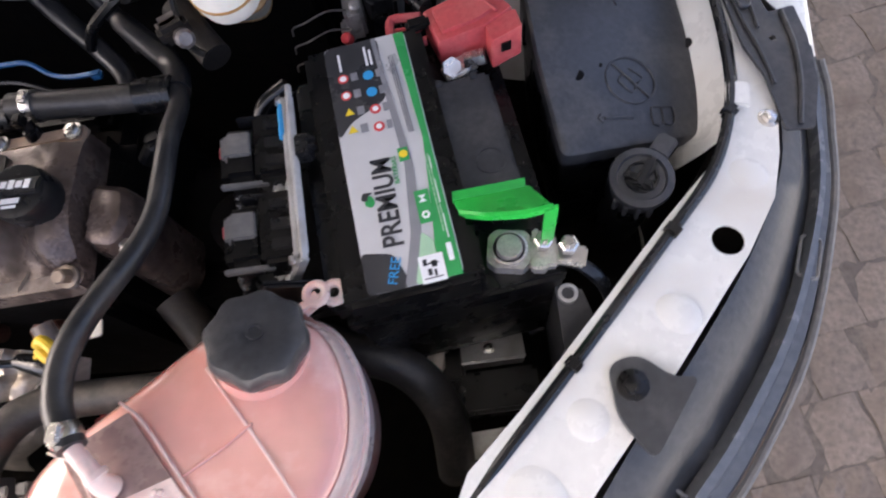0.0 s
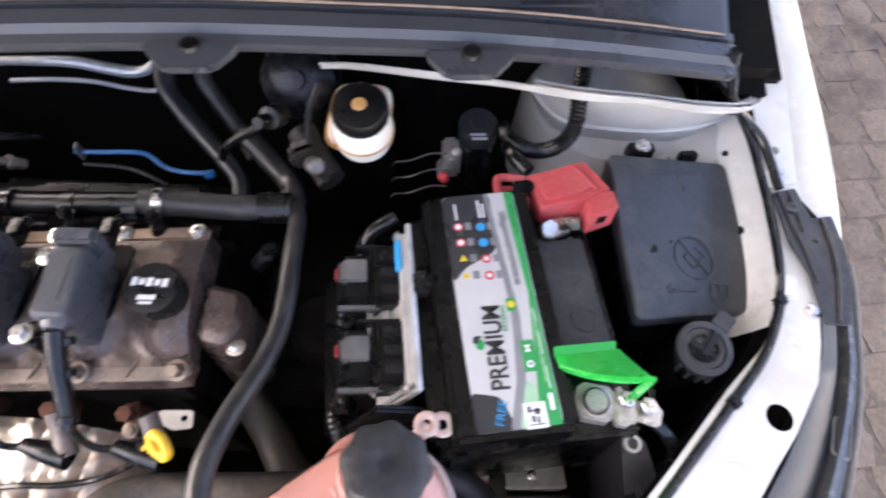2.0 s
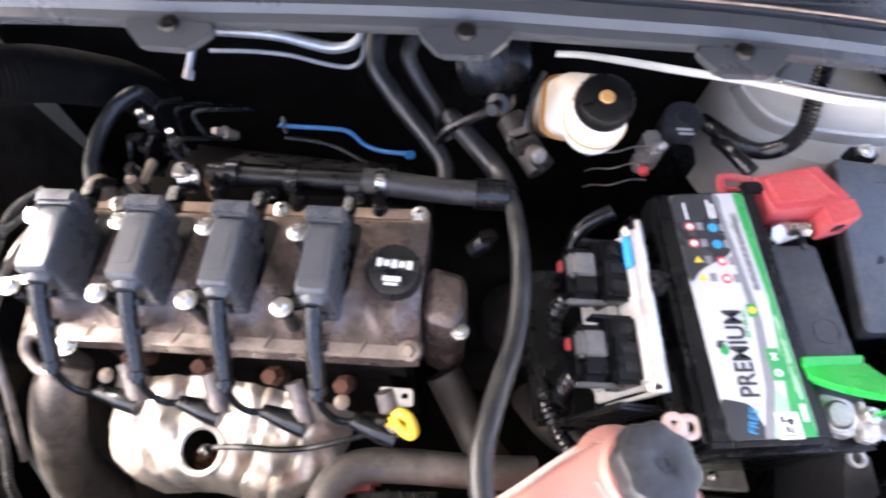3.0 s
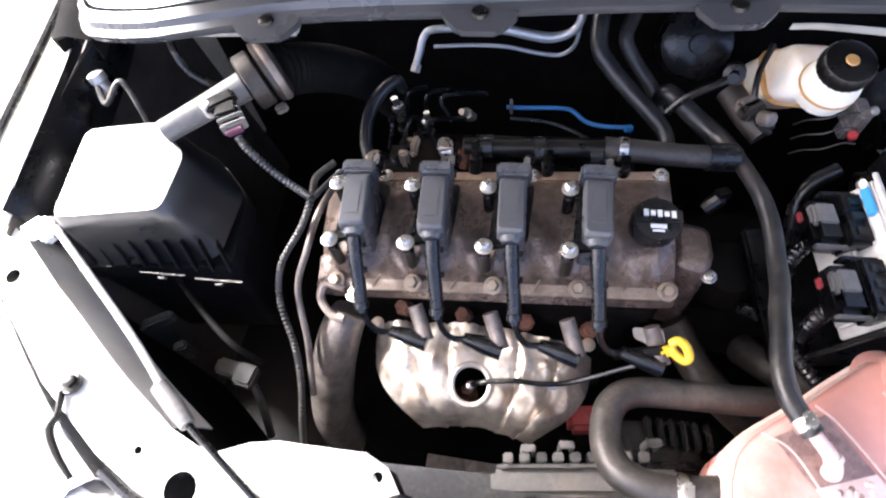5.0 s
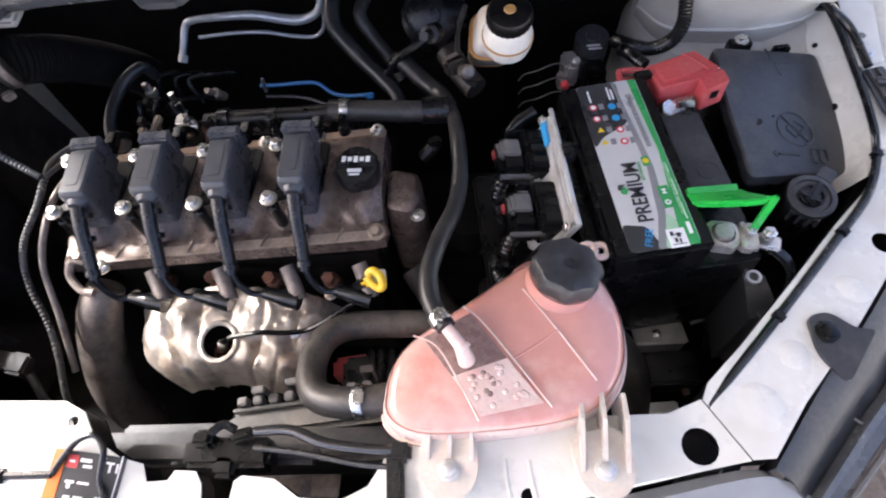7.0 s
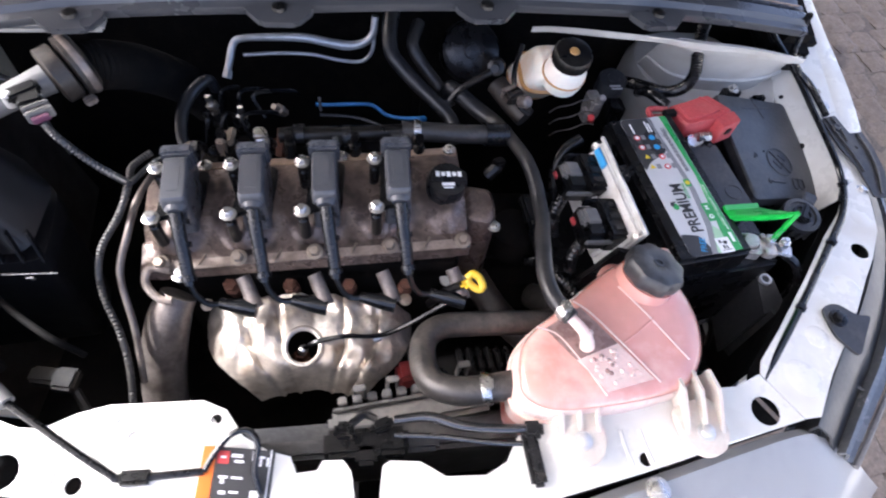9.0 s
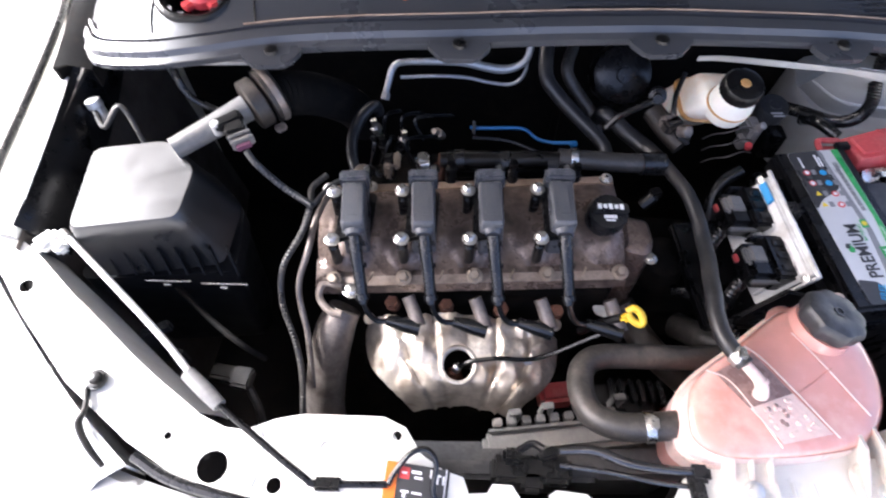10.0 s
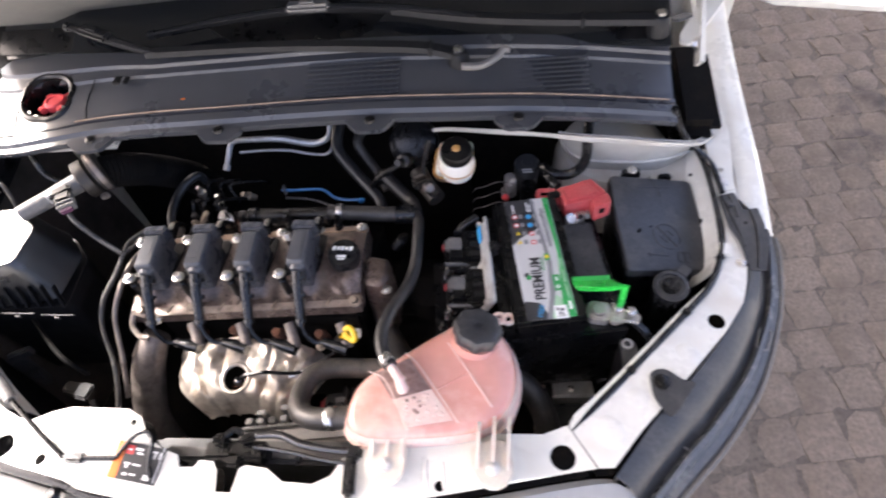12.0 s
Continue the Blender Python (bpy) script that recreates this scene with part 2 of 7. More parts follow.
def box(c, s, bevel=0.002, rz=0, rx=0, ry=0, seg=2):
    bm = bmesh.new()
    bmesh.ops.create_cube(bm, size=1)
    bmesh.ops.scale(bm, vec=s, verts=bm.verts)
    if bevel:
        bmesh.ops.bevel(bm, geom=bm.edges[:], offset=min(bevel, min(s) * 0.45), segments=seg, affect="EDGES")
    bmesh.ops.transform(bm, matrix=pose(*c, rx, ry, rz), verts=bm.verts)
    return bm


def loft(loops, closed=True, caps=True):
    bm = bmesh.new()
    rows = [[bm.verts.new(p) for p in l] for l in loops]
    n = len(rows[0])
    for a, b in zip(rows, rows[1:]):
        for i in range(n if closed else n - 1):
            j = (i + 1) % n
            bm.faces.new((a[i], a[j], b[j], b[i]))
    if caps and closed:
        bm.faces.new(rows[0][::-1])
        bm.faces.new(rows[-1])
    return bm


def prism(pts, z0, z1, bevel=0.0):
    bm = loft([[(x, y, z0) for x, y in pts], [(x, y, z1) for x, y in pts]])
    if bevel:
        bmesh.ops.bevel(bm, geom=bm.edges[:], offset=bevel, segments=2, affect="EDGES")
    return bm


def rounded(pts, r, seg=4):
    """A polygon with its corners rounded."""
    out = []
    n = len(pts)
    for i in range(n):
        p, a, b = Vector(pts[i]), Vector(pts[i - 1]), Vector(pts[(i + 1) % n])
        d = min(r, (a - p).length * 0.45, (b - p).length * 0.45)
        s, e = p + (a - p).normalized() * d, p + (b - p).normalized() * d
        for k in range(seg + 1):
            t = k / seg
            q = s * (1 - t) ** 2 + p * 2 * t * (1 - t) + e * t * t
            out.append(tuple(q))
    return out


def smooth_line(pts, per=6):
    """Catmull-Rom through the points."""
    p = [Vector(q) for q in pts]
    p = [p[0] * 2 - p[1]] + p + [p[-1] * 2 - p[-2]]
    out = []
    for i in range(1, len(p) - 2):
        a, b, c, d = p[i - 1], p[i], p[i + 1], p[i + 2]
        for k in range(per):
            t = k / per
            out.append(0.5 * (2 * b + (c - a) * t + (2 * a - 5 * b + 4 * c - d) * t * t + (3 * b - a - 3 * c + d) * t ** 3))
    return out + [p[-2]]


def tube(pts, r, seg=12, per=6, rib=0.0, straight=False):
    """A round tube along a line; r: one radius or one for each point; rib: depth of corrugation."""
    line = [Vector(p) for p in pts] if straight else smooth_line(pts, per)
    if rib:
        dense = []
        for a, b in zip(line, line[1:]):
            k = max(2, int((b - a).length / 0.0022))
            dense += [a.lerp(b, i / k) for i in range(k)]
        line = dense + [line[-1]]
    n = len(line)
    radii = [r] * n if not isinstance(r, (list, tuple)) else [float(np.interp(i / (n - 1) * (len(r) - 1), range(len(r)), r)) for i in range(n)]
    loops, up = [], None
    for i, p in enumerate(line):
        d = (line[min(i + 1, n - 1)] - line[max(i - 1, 0)]).normalized()
        if up is None:
            up = d.orthogonal().normalized()
        up = (up - d * up.dot(d)).normalized()
        side = d.cross(up)
        rr = radii[i] - (rib if i % 2 else 0)
        loops.append([p + (up * math.cos(a) + side * math.sin(a)) * rr for a in (2 * math.pi * k / seg for k in range(seg))])
    return loft(loops)


def lathe(profile, at, axis=(0, 0, 1), seg=24, lobes=0, depth=0.0):
    """Turns (radius, height) pairs about an axis; lobes: waves round the rim."""
    turn = Vector(axis).normalized().to_track_quat("Z", "Y").to_matrix().to_4x4()
    m = Matrix.Translation(at) @ turn
    loops = []
    for r, h in profile:
        loop = []
        for k in range(seg):
            a = 2 * math.pi * k / seg
            q = r * (1 + depth * math.cos(lobes * a)) if lobes else r
            loop.append(m @ Vector((q * math.cos(a), q * math.sin(a), h)))
        loops.append(loop)
    return loft(loops)


def disc(c, r, h=0.002, seg=20, axis=(0, 0, 1)):
    return lathe([(r, 0), (r, h)], c, axis, seg)


def ring(c, r, w, h, seg=24, axis=(0, 0, 1)):
    turn = Matrix.Translation(c) @ Vector(axis).normalized().to_track_quat("Z", "Y").to_matrix().to_4x4()
    return loft([[turn @ Vector((q * math.cos(2 * math.pi * k / seg), q * math.sin(2 * math.pi * k / seg), z)) for k in range(seg)] for q, z in ((r, 0), (r, h), (r - w, h), (r - w, 0))], caps=False)


def bolt(c, r=0.006, h=0.006, axis=(0, 0, 1)):
    """A hexagon head on a washer with a domed top."""
    a = lathe([(r * 1.5, 0), (r * 1.5, h * 0.2), (r * 1.4, h * 0.25)], c, axis, 16)
    b = lathe([(r, h * 0.2), (r, h), (r * 0.8, h * 1.12)], c, axis, 6)
    return join(a, b)


def circle(c, r, n=16):
    return [(c[0] + r * math.cos(2 * math.pi * k / n), c[1] + r * math.sin(2 * math.pi * k / n)) for k in range(n)]


def plate(outer, holes, zf, thick, lip=0.0):
    """A sheet with holes right through it, on the height zf(x, y); lip: a flange turned down round the outer edge."""
    bm = bmesh.new()
    loops = []
    for loop in [outer, *holes]:
        vs = [bm.verts.new((x, y, 0)) for x, y in loop]
        loops.append(vs)
        for i in range(len(vs)):
            bm.edges.new((vs[i - 1], vs[i]))
    bmesh.ops.triangle_fill(bm, edges=bm.edges[:], use_beauty=True)
    bmesh.ops.subdivide_edges(bm, edges=[e for e in bm.edges if not e.is_boundary and e.calc_length() > 0.08], cuts=2)
    bmesh.ops.triangulate(bm, faces=bm.faces[:])
    rim = [e for e in bm.edges if e.is_boundary]
    for v in bm.verts:
        v.co.z = zf(v.co.x, v.co.y)
    if lip:
        keep = set(loops[0])
        edges = [e for e in rim if e.verts[0] in keep and e.verts[1] in keep]
        g = bmesh.ops.extrude_edge_only(bm, edges=edges)
        bmesh.ops.translate(bm, vec=(0, 0, -lip), verts=[v for v in g["geom"] if isinstance(v, bmesh.types.BMVert)])
    bmesh.ops.recalc_face_normals(bm, faces=bm.faces)
    bmesh.ops.solidify(bm, geom=bm.faces[:], thickness=thick)
    return bm


def between(z, pts):
    """Height over (x, y) that blends the heights of a few posts by distance."""
    def f(x, y):
        w = [(1 / ((x - a) ** 2 + (y - b) ** 2 + 1e-5) ** 1.2, c) for a, b, c in pts]
        return sum(i * j for i, j in w) / sum(i for i, _ in w) if w else z
    return f


# ---- the setting ----
part("ground", box((0, 0, -0.08), (400, 400, 0.1), 0), CONCRETE, None, "", 0)
tagged(bpy.data.objects["ground"], "pale sunlit yard ground", "ground", kind="structure")
# Unseen overhead slab, added; its edge sets how far sun and sky reach.
part("sky_blocking_slab", box((-0.475, 3.8, 3.5), (4.75, 10.4, 0.16), 0.01), CONCRETE)
tagged(bpy.data.objects["sky_blocking_slab"], "plain concrete slab added overhead, unseen, to block sky and sun", "roof", kind="structure")
# Wall added out of view, to keep light from coming in behind.
part("added_back_wall", box((0.2, 8.9, 1.7), (6.0, 0.2, 3.4), 0.01), CONCRETE)
tagged(bpy.data.objects["added_back_wall"], "plain concrete wall added out of view to close off the light", "wall", kind="structure")


# ---- the car's body ----
car = thing("car", (0.16, 0.2, 0.0), "white car with its hood raised, parked on stone paving", "car")


def strip(inner, outer, profile, per=5):
    """A skin between two lines; profile: (share of the way across, height to add)."""
    a, b = smooth_line(inner, per), smooth_line(outer, per)
    return loft([[p.lerp(q, u) + Vector((0, 0, dz)) for u, dz in profile] for p, q in zip(a, b)], closed=False, caps=False)


def solid(bm, t):
    bmesh.ops.recalc_face_normals(bm, faces=bm.faces)
    bmesh.ops.solidify(bm, geom=bm.faces[:], thickness=t)
    return bm


# front crossmember with the front end of the far-side rail
front_z = between(0.85, [(-0.5, -0.1, 0.892), (-0.47, -0.12, 0.888), (-0.35, -0.26, 0.868), (-0.21, -0.344, 0.852), (-0.14, -0.358, 0.856), (-0.02, -0.30, 0.871), (-0.09, -0.29, 0.872), (0.1, -0.35, 0.85), (0.33, -0.33, 0.858), (0.469, -0.32, 0.853), (0.558, -0.306, 0.846), (0.3, -0.37, 0.845), (0.1, -0.40, 0.842)])
front_outline = [(-0.545, -0.07), (-0.50, -0.10), (-0.47, -0.119), (-0.394, -0.181), (-0.309, -0.244), (-0.236, -0.29), (-0.205, -0.302), (-0.183, -0.304), (-0.15, -0.292), (-0.12, -0.287), (-0.035, -0.285), (-0.012, -0.295), (0.006, -0.32), (0.03, -0.333), (0.05, -0.337), (0.056, -0.352), (0.075, -0.35), (0.08, -0.341), (0.10, -0.341), (0.108, -0.352), (0.112, -0.378), (0.135, -0.378), (0.138, -0.348), (0.145, -0.343), (0.175, -0.345), (0.187, -0.352), (0.20, -0.36), (0.24, -0.36), (0.262, -0.348), (0.275, -0.325), (0.291, -0.315), (0.359, -0.303), (0.472, -0.281), (0.533, -0.276), (0.565, -0.262),
                 (0.60, -0.315), (0.55, -0.327), (0.40, -0.365), (0.25, -0.398), (0.088, -0.405), (-0.04, -0.395), (-0.15, -0.378), (-0.231, -0.36), (-0.30, -0.325), (-0.385, -0.268), (-0.456, -0.198), (-0.50, -0.148)]
front_holes = [circle((0.558, -0.304), 0.0165), circle((-0.209, -0.342), 0.0165), circle((-0.141, -0.357), 0.008), circle((-0.093, -0.318), 0.005), circle((-0.02, -0.304), 0.005), circle((0.405, -0.352), 0.007), circle((-0.462, -0.165), 0.0085), circle((-0.262, -0.315), 0.004)]
beam = part("front_crossmember", plate(front_outline, front_holes, front_z, 0.0016, 0.022), WHITE, car, "white-painted stamped steel crossmember", 40)
# Near-black sheet added below, so the holes look deep in shade.
part("crossmember_dark_backing", plate([(0.16 + (x - 0.16) * 0.985, y * 0.99 - 0.004) for x, y in front_outline], [], lambda x, y: front_z(x, y) - 0.03, 0.002, 0.06), BAY, car)
# pressed dimples and ribs
for n, (x, y, r, h) in enumerate([(-0.105, -0.325, 0.022, 0.004), (0.225, -0.38, 0.016, 0.005), (-0.04, -0.32, 0.02, 0.003)]):
    part("pressed_dimple", lathe([(r * 1.2, -0.001), (r, 0.0004), (r * 0.6, h * 0.35), (r * 0.01, h * 0.5)], (x, y, front_z(x, y)), seg=24), WHITE, car, "", 80)

for line in ([(0.384, -0.322), (0.386, -0.34), (0.390, -0.358)], [(0.405, -0.322), (0.408, -0.34), (0.412, -0.356)], [(-0.11, -0.30), (-0.118, -0.32), (-0.108, -0.345)], [(-0.165, -0.30), (-0.160, -0.33), (-0.165, -0.36)], [(0.06, -0.365), (0.12, -0.385), (0.18, -0.37)]):
    part("pressed_rib", tube([(x, y, front_z(x, y) - 0.0012) for x, y in line], 0.0028, 8), WHITE, car)

# driver-side rail
rail_z = between(0.84, [(0.55, -0.29, 0.847), (0.69, -0.2, 0.842), (0.785, -0.088, 0.832), (0.83, 0.0, 0.828), (0.84, 0.1, 0.832), (0.84, 0.22, 0.845), (0.82, 0.34, 0.86)])
rail_outline = [(0.567, -0.262), (0.574, -0.246), (0.614, -0.206), (0.68, -0.134), (0.744, -0.062), (0.785, -0.02), (0.805, 0.008), (0.826, 0.05), (0.832, 0.10), (0.832, 0.16), (0.826, 0.24), (0.808, 0.32), (0.80, 0.36),
                (0.845, 0.38), (0.862, 0.30), (0.862, 0.16), (0.856, 0.04), (0.846, -0.01), (0.832, -0.05), (0.80, -0.098), (0.775, -0.128), (0.73, -0.182), (0.69, -0.228), (0.66, -0.262), (0.622, -0.312), (0.602, -0.314)]
rail = part("side_rail", plate(rail_outline, [circle((0.787, -0.085), 0.0125)], rail_z, 0.0016, 0.03), WHITE, car, "white-painted steel side rail with pressed dimples", 40)
for x, y, r in [(0.815, -0.03, 0.016), (0.735, -0.145, 0.015), (0.66, -0.215, 0.014), (0.615, -0.268, 0.02)]:
    part("pressed_dimple", lathe([(r * 1.25, -0.001), (r * 1.05, 0.0004), (r * 0.7, 0.0014), (r * 0.01, 0.002)], (x, y, rail_z(x, y)), seg=24), WHITE, rail, "", 80)
part("rail_bolt", bolt((0.845, 0.024, rail_z(0.845, 0.024)), 0.006, 0.005), STEEL, rail)

# Same added dark sheet under the rail, standing for shade inside it.
part("rail_dark_backing", plate([(0.70 + (x - 0.70) * 0.985, y) for x, y in rail_outline], [], lambda x, y: rail_z(x, y) - 0.032, 0.002, 0.06), BAY, car)

# weather seal along the rail, with push clips
seal_line = [(0.565, -0.275, 0.842), (0.60, -0.236, 0.842), (0.655, -0.176, 0.841), (0.745, -0.075, 0.836), (0.79, -0.02, 0.834), (0.815, 0.04, 0.835), (0.823, 0.10, 0.836), (0.822, 0.18, 0.842), (0.812, 0.23, 0.855), (0.79, 0.26, 0.875), (0.755, 0.275, 0.905), (0.735, 0.268, 0.93), (0.725, 0.26, 0.945)]
cable = thing("washer_hose", (0.745, -0.075, 0.83), "thin black hose clipped along the white inner rail", "hose")
part("hose", tube(seal_line, 0.0048, 10), RUBBER, cable)
for x, y, z in [(0.745, -0.075, 0.838), (0.655, -0.176, 0.842), (0.812, 0.03, 0.835)]:
    part("clip", join(box((x, y, z), (0.014, 0.012, 0.012), 0.003, 45), box((x + 0.006, y + 0.008, z), (0.022, 0.006, 0.007), 0.002, 45)), BLACK, cable)

# headlamps
def headlamp(inner, outer, label, shell=GREY_PLASTIC, lens=LENS):
    lamp = thing("headlamp", (inner[2][0], inner[2][1], 0.6), label, "headlamp", "headlamps")
    housing = strip([(x, y, z) for x, y, z in inner], [(x, y, z) for x, y, z in outer], [(-0.01, -0.05), (0.0, 0.0), (0.3, 0.004), (0.42, -0.004), (0.62, -0.012)])
    part("housing", solid(housing, 0.003), shell, lamp)
    rim = strip(inner, outer, [(0.60, -0.01), (0.66, 0.004), (0.74, 0.006), (0.8, -0.004), (0.9, 0.0), (0.96, -0.004), (1.0, -0.03), (1.0, -0.12), (0.94, -0.22)])
    part("lens_rim", solid(rim, 0.003), lens, lamp, "grey clear-edged lamp lens")
    part("lens_edge", tube([(x * 0.998, y, z + 0.002) for x, y, z in outer], 0.0035, 8), DUSTY_GREY if lens is LENS else lens, lamp, "paler outer edge of the lens")
    return lamp


lamp_in = [(0.625, -0.318, 0.832), (0.69, -0.232, 0.838), (0.733, -0.185, 0.838), (0.80, -0.10, 0.832), (0.846, -0.02, 0.826), (0.862, 0.06, 0.826), (0.868, 0.10, 0.828), (0.872, 0.130, 0.83)]
lamp_out = [(0.69, -0.355, 0.782), (0.745, -0.298, 0.784), (0.793, -0.245, 0.784), (0.852, -0.160, 0.784), (0.902, -0.045, 0.784), (0.920, 0.030, 0.786), (0.926, 0.07, 0.79), (0.922, 0.098, 0.80)]
lamp = headlamp(lamp_in, lamp_out, "black-housed headlamp with a grey clear rim, set in the white wing")
ear = plate(rounded([(0.678, -0.178), (0.70, -0.172), (0.722, -0.19), (0.74, -0.19), (0.70, -0.245), (0.68, -0.215)], 0.01), [circle((0.693, -0.194), 0.006)], lambda x, y: 0.848, 0.004, 0.006)
part("mounting_ear", ear, GREY_PLASTIC, lamp)
part("mounting_bolt", bolt((0.693, -0.194, 0.849), 0.0075, 0.006), BLACK, lamp)
for x, y, a in [(0.862, -0.092, 66), (0.737, -0.250, 50)]:
    frame_pts = [pose(x, y, 0.797, 0, 8, a) @ Vector((u, v, 0)) for u, v in rounded([(-0.020, -0.008), (0.020, -0.008), (0.020, 0.008), (-0.020, 0.008)], 0.005, 3)]
    part("adjuster_pocket", tube(frame_pts + frame_pts[:1], 0.0016, 6, 1, straight=True), DUSTY_GREY, lamp, "pale moulded pocket outline")
mirror_in = [(-0.30, -0.345, 0.85), (-0.345, -0.309, 0.862), (-0.392, -0.268, 0.868), (-0.463, -0.198, 0.878), (-0.51, -0.145, 0.888), (-0.548, -0.08, 0.895)]
mirror_out = [(-0.40, -0.40, 0.80), (-0.46, -0.36, 0.805), (-0.52, -0.30, 0.81), (-0.58, -0.21, 0.815), (-0.625, -0.12, 0.82), (-0.645, -0.04, 0.83)]
# The far lamp takes the pale daylit copy for shell and lens.
lamp2 = headlamp(mirror_in, mirror_out, "headlamp housing beside the white rail, bright daylight put into its colour", DAYLIT_LENS, DAYLIT_LENS)
part("mounting_ear", join(lathe([(0.012, 0), (0.011, 0.003)], (-0.350, -0.265, 0.871), seg=16), tube([(-0.356, -0.274, 0.872), (-0.350, -0.295, 0.872), (-0.352, -0.312, 0.870), (-0.338, -0.332, 0.864), (-0.318, -0.350, 0.858)], [0.0035, 0.003, 0.0045, 0.004, 0.003], 8)), BLACK, lamp2)
part("mounting_bolt", bolt((-0.349, -0.264, 0.874), 0.007, 0.006), BLACK, lamp2)

# wings
wing_r = strip([(0.868, 0.165, 0.826), (0.868, 0.24, 0.84), (0.852, 0.36, 0.862), (0.846, 0.50, 0.89), (0.84, 0.80, 0.93)], [(0.920, 0.092, 0.80), (0.915, 0.22, 0.84), (0.912, 0.36, 0.862), (0.91, 0.50, 0.885), (0.92, 0.80, 0.92)], [(0.0, -0.05), (0.0, 0.0), (0.35, 0.006), (0.8, 0.003), (1.0, -0.006), (1.03, -0.03), (1.05, -0.2), (1.0, -0.45)])
part("wing", solid(wing_r, 0.0015), WHITE, car, "white painted front wing")
flange_r = plate([(0.826, 0.163), (0.858, 0.170), (0.868, 0.30), (0.852, 0.42), (0.815, 0.42), (0.822, 0.30)], [circle((0.835, 0.305), 0.004), circle((0.838, 0.285), 0.005), circle((0.84, 0.21), 0.005)], lambda x, y: 0.848 + (y - 0.2) * 0.14, 0.0016, 0.006)
part("wing_flange", flange_r, WHITE, car)
for y in (0.345, 0.182):
    part("wing_bolt", bolt((0.838, y, 0.85 + (y - 0.2) * 0.14), 0.007, 0.004), STEEL, car)
bracket_z = lambda x, y: 0.84 if y > 0.06 else 0.84 - (0.06 - y) * 0.12
part("lamp_top_bracket", plate(rounded([(0.830, 0.158), (0.857, 0.166), (0.865, 0.127), (0.888, 0.132), (0.891, 0.098), (0.888, 0.05), (0.877, 0.008), (0.854, 0.008), (0.846, 0.062), (0.836, 0.093)], 0.003), [circle((0.862, 0.098), 0.003)], bracket_z, 0.003, 0.012), GREY_PLASTIC, car, "grey plastic lamp bracket")
part("bracket_rib", tube([(0.875, 0.126, 0.8415), (0.877, 0.09, 0.842), (0.873, 0.05, 0.841), (0.866, 0.012, 0.835)], 0.0022, 8), GREY_PLASTIC, car)
part("bracket_rib", tube([(0.847, 0.161, 0.8415), (0.851, 0.135, 0.842), (0.852, 0.110, 0.8412)], 0.0014, 8), GREY_PLASTIC, car)
part("bracket_rib", tube([(0.836, 0.157, 0.8415), (0.841, 0.120, 0.842), (0.848, 0.085, 0.8415), (0.852, 0.05, 0.8405)], 0.0016, 8), GREY_PLASTIC, car)
part("bracket_clip", lathe([(0.0062, 0), (0.0062, 0.0025), (0.005, 0.004), (0.003, 0.004), (0.0028, 0.003), (0.0005, 0.003)], (0.8455, 0.138, 0.841), seg=18), GREY_PLASTIC, car, "round grey clip")
wing_l = strip([(-0.49, -0.11, 0.905), (-0.487, -0.06, 0.922), (-0.492, 0.03, 0.93), (-0.508, 0.15, 0.935), (-0.53, 0.26, 0.945), (-0.56, 0.45, 0.965)], [(-0.60, -0.09, 0.86), (-0.605, -0.05, 0.885), (-0.60, 0.05, 0.90), (-0.61, 0.20, 0.905), (-0.625, 0.33, 0.92), (-0.64, 0.60, 0.95)], [(0.0, -0.05), (0.0, 0.0), (0.12, 0.006), (0.35, 0.004), (0.45, -0.02), (0.5, 0.006), (0.8, 0.006), (1.0, -0.006), (1.12, -0.04), (1.3, -0.2), (1.3, -0.45)])
part("wing", solid(wing_l, 0.0015), WHITE, car, "white painted front wing in bright daylight")
part("gutter_seal", tube([(-0.575, 0.35, 0.95), (-0.552, 0.22, 0.943), (-0.54, 0.08, 0.935), (-0.537, -0.03, 0.925), (-0.54, -0.09, 0.91)], 0.006, 8), RUBBER, car)

# bumper and the seal in front of the crossmember
bumper = strip([(-0.44, -0.30, 0.80), (-0.30, -0.352, 0.826), (-0.10, -0.392, 0.838), (0.10, -0.415, 0.838), (0.28, -0.397, 0.832), (0.41, -0.365, 0.82), (0.598, -0.318, 0.812), (0.64, -0.322, 0.80)], [(-0.56, -0.38, 0.78), (-0.38, -0.50, 0.79), (-0.12, -0.57, 0.80), (0.12, -0.585, 0.80), (0.32, -0.56, 0.79), (0.48, -0.52, 0.785), (0.66, -0.45, 0.77), (0.76, -0.38, 0.755)], [(0.0, -0.02), (0.0, 0.0), (0.06, 0.008), (0.12, 0.006), (0.5, 0.0), (0.85, -0.02), (1.0, -0.06), (1.06, -0.2), (1.0, -0.4)])
part("bumper", solid(bumper, 0.003), BUMPER, car, "silver-grey painted bumper top")
part("bumper_screw", bolt((0.42, -0.378, 0.832), 0.009, 0.004), STEEL, car)
part("bumper_seal", tube([(-0.29, -0.338, 0.858), (-0.231, -0.362, 0.856), (-0.095, -0.386, 0.856), (-0.04, -0.398, 0.852), (0.088, -0.408, 0.85)], 0.006, 8), RUBBER, car)
part("bumper_clip", lathe([(0.010, 0), (0.011, 0.004), (0.006, 0.009)], (-0.10, -0.40, 0.852), seg=14), BLACK, car)

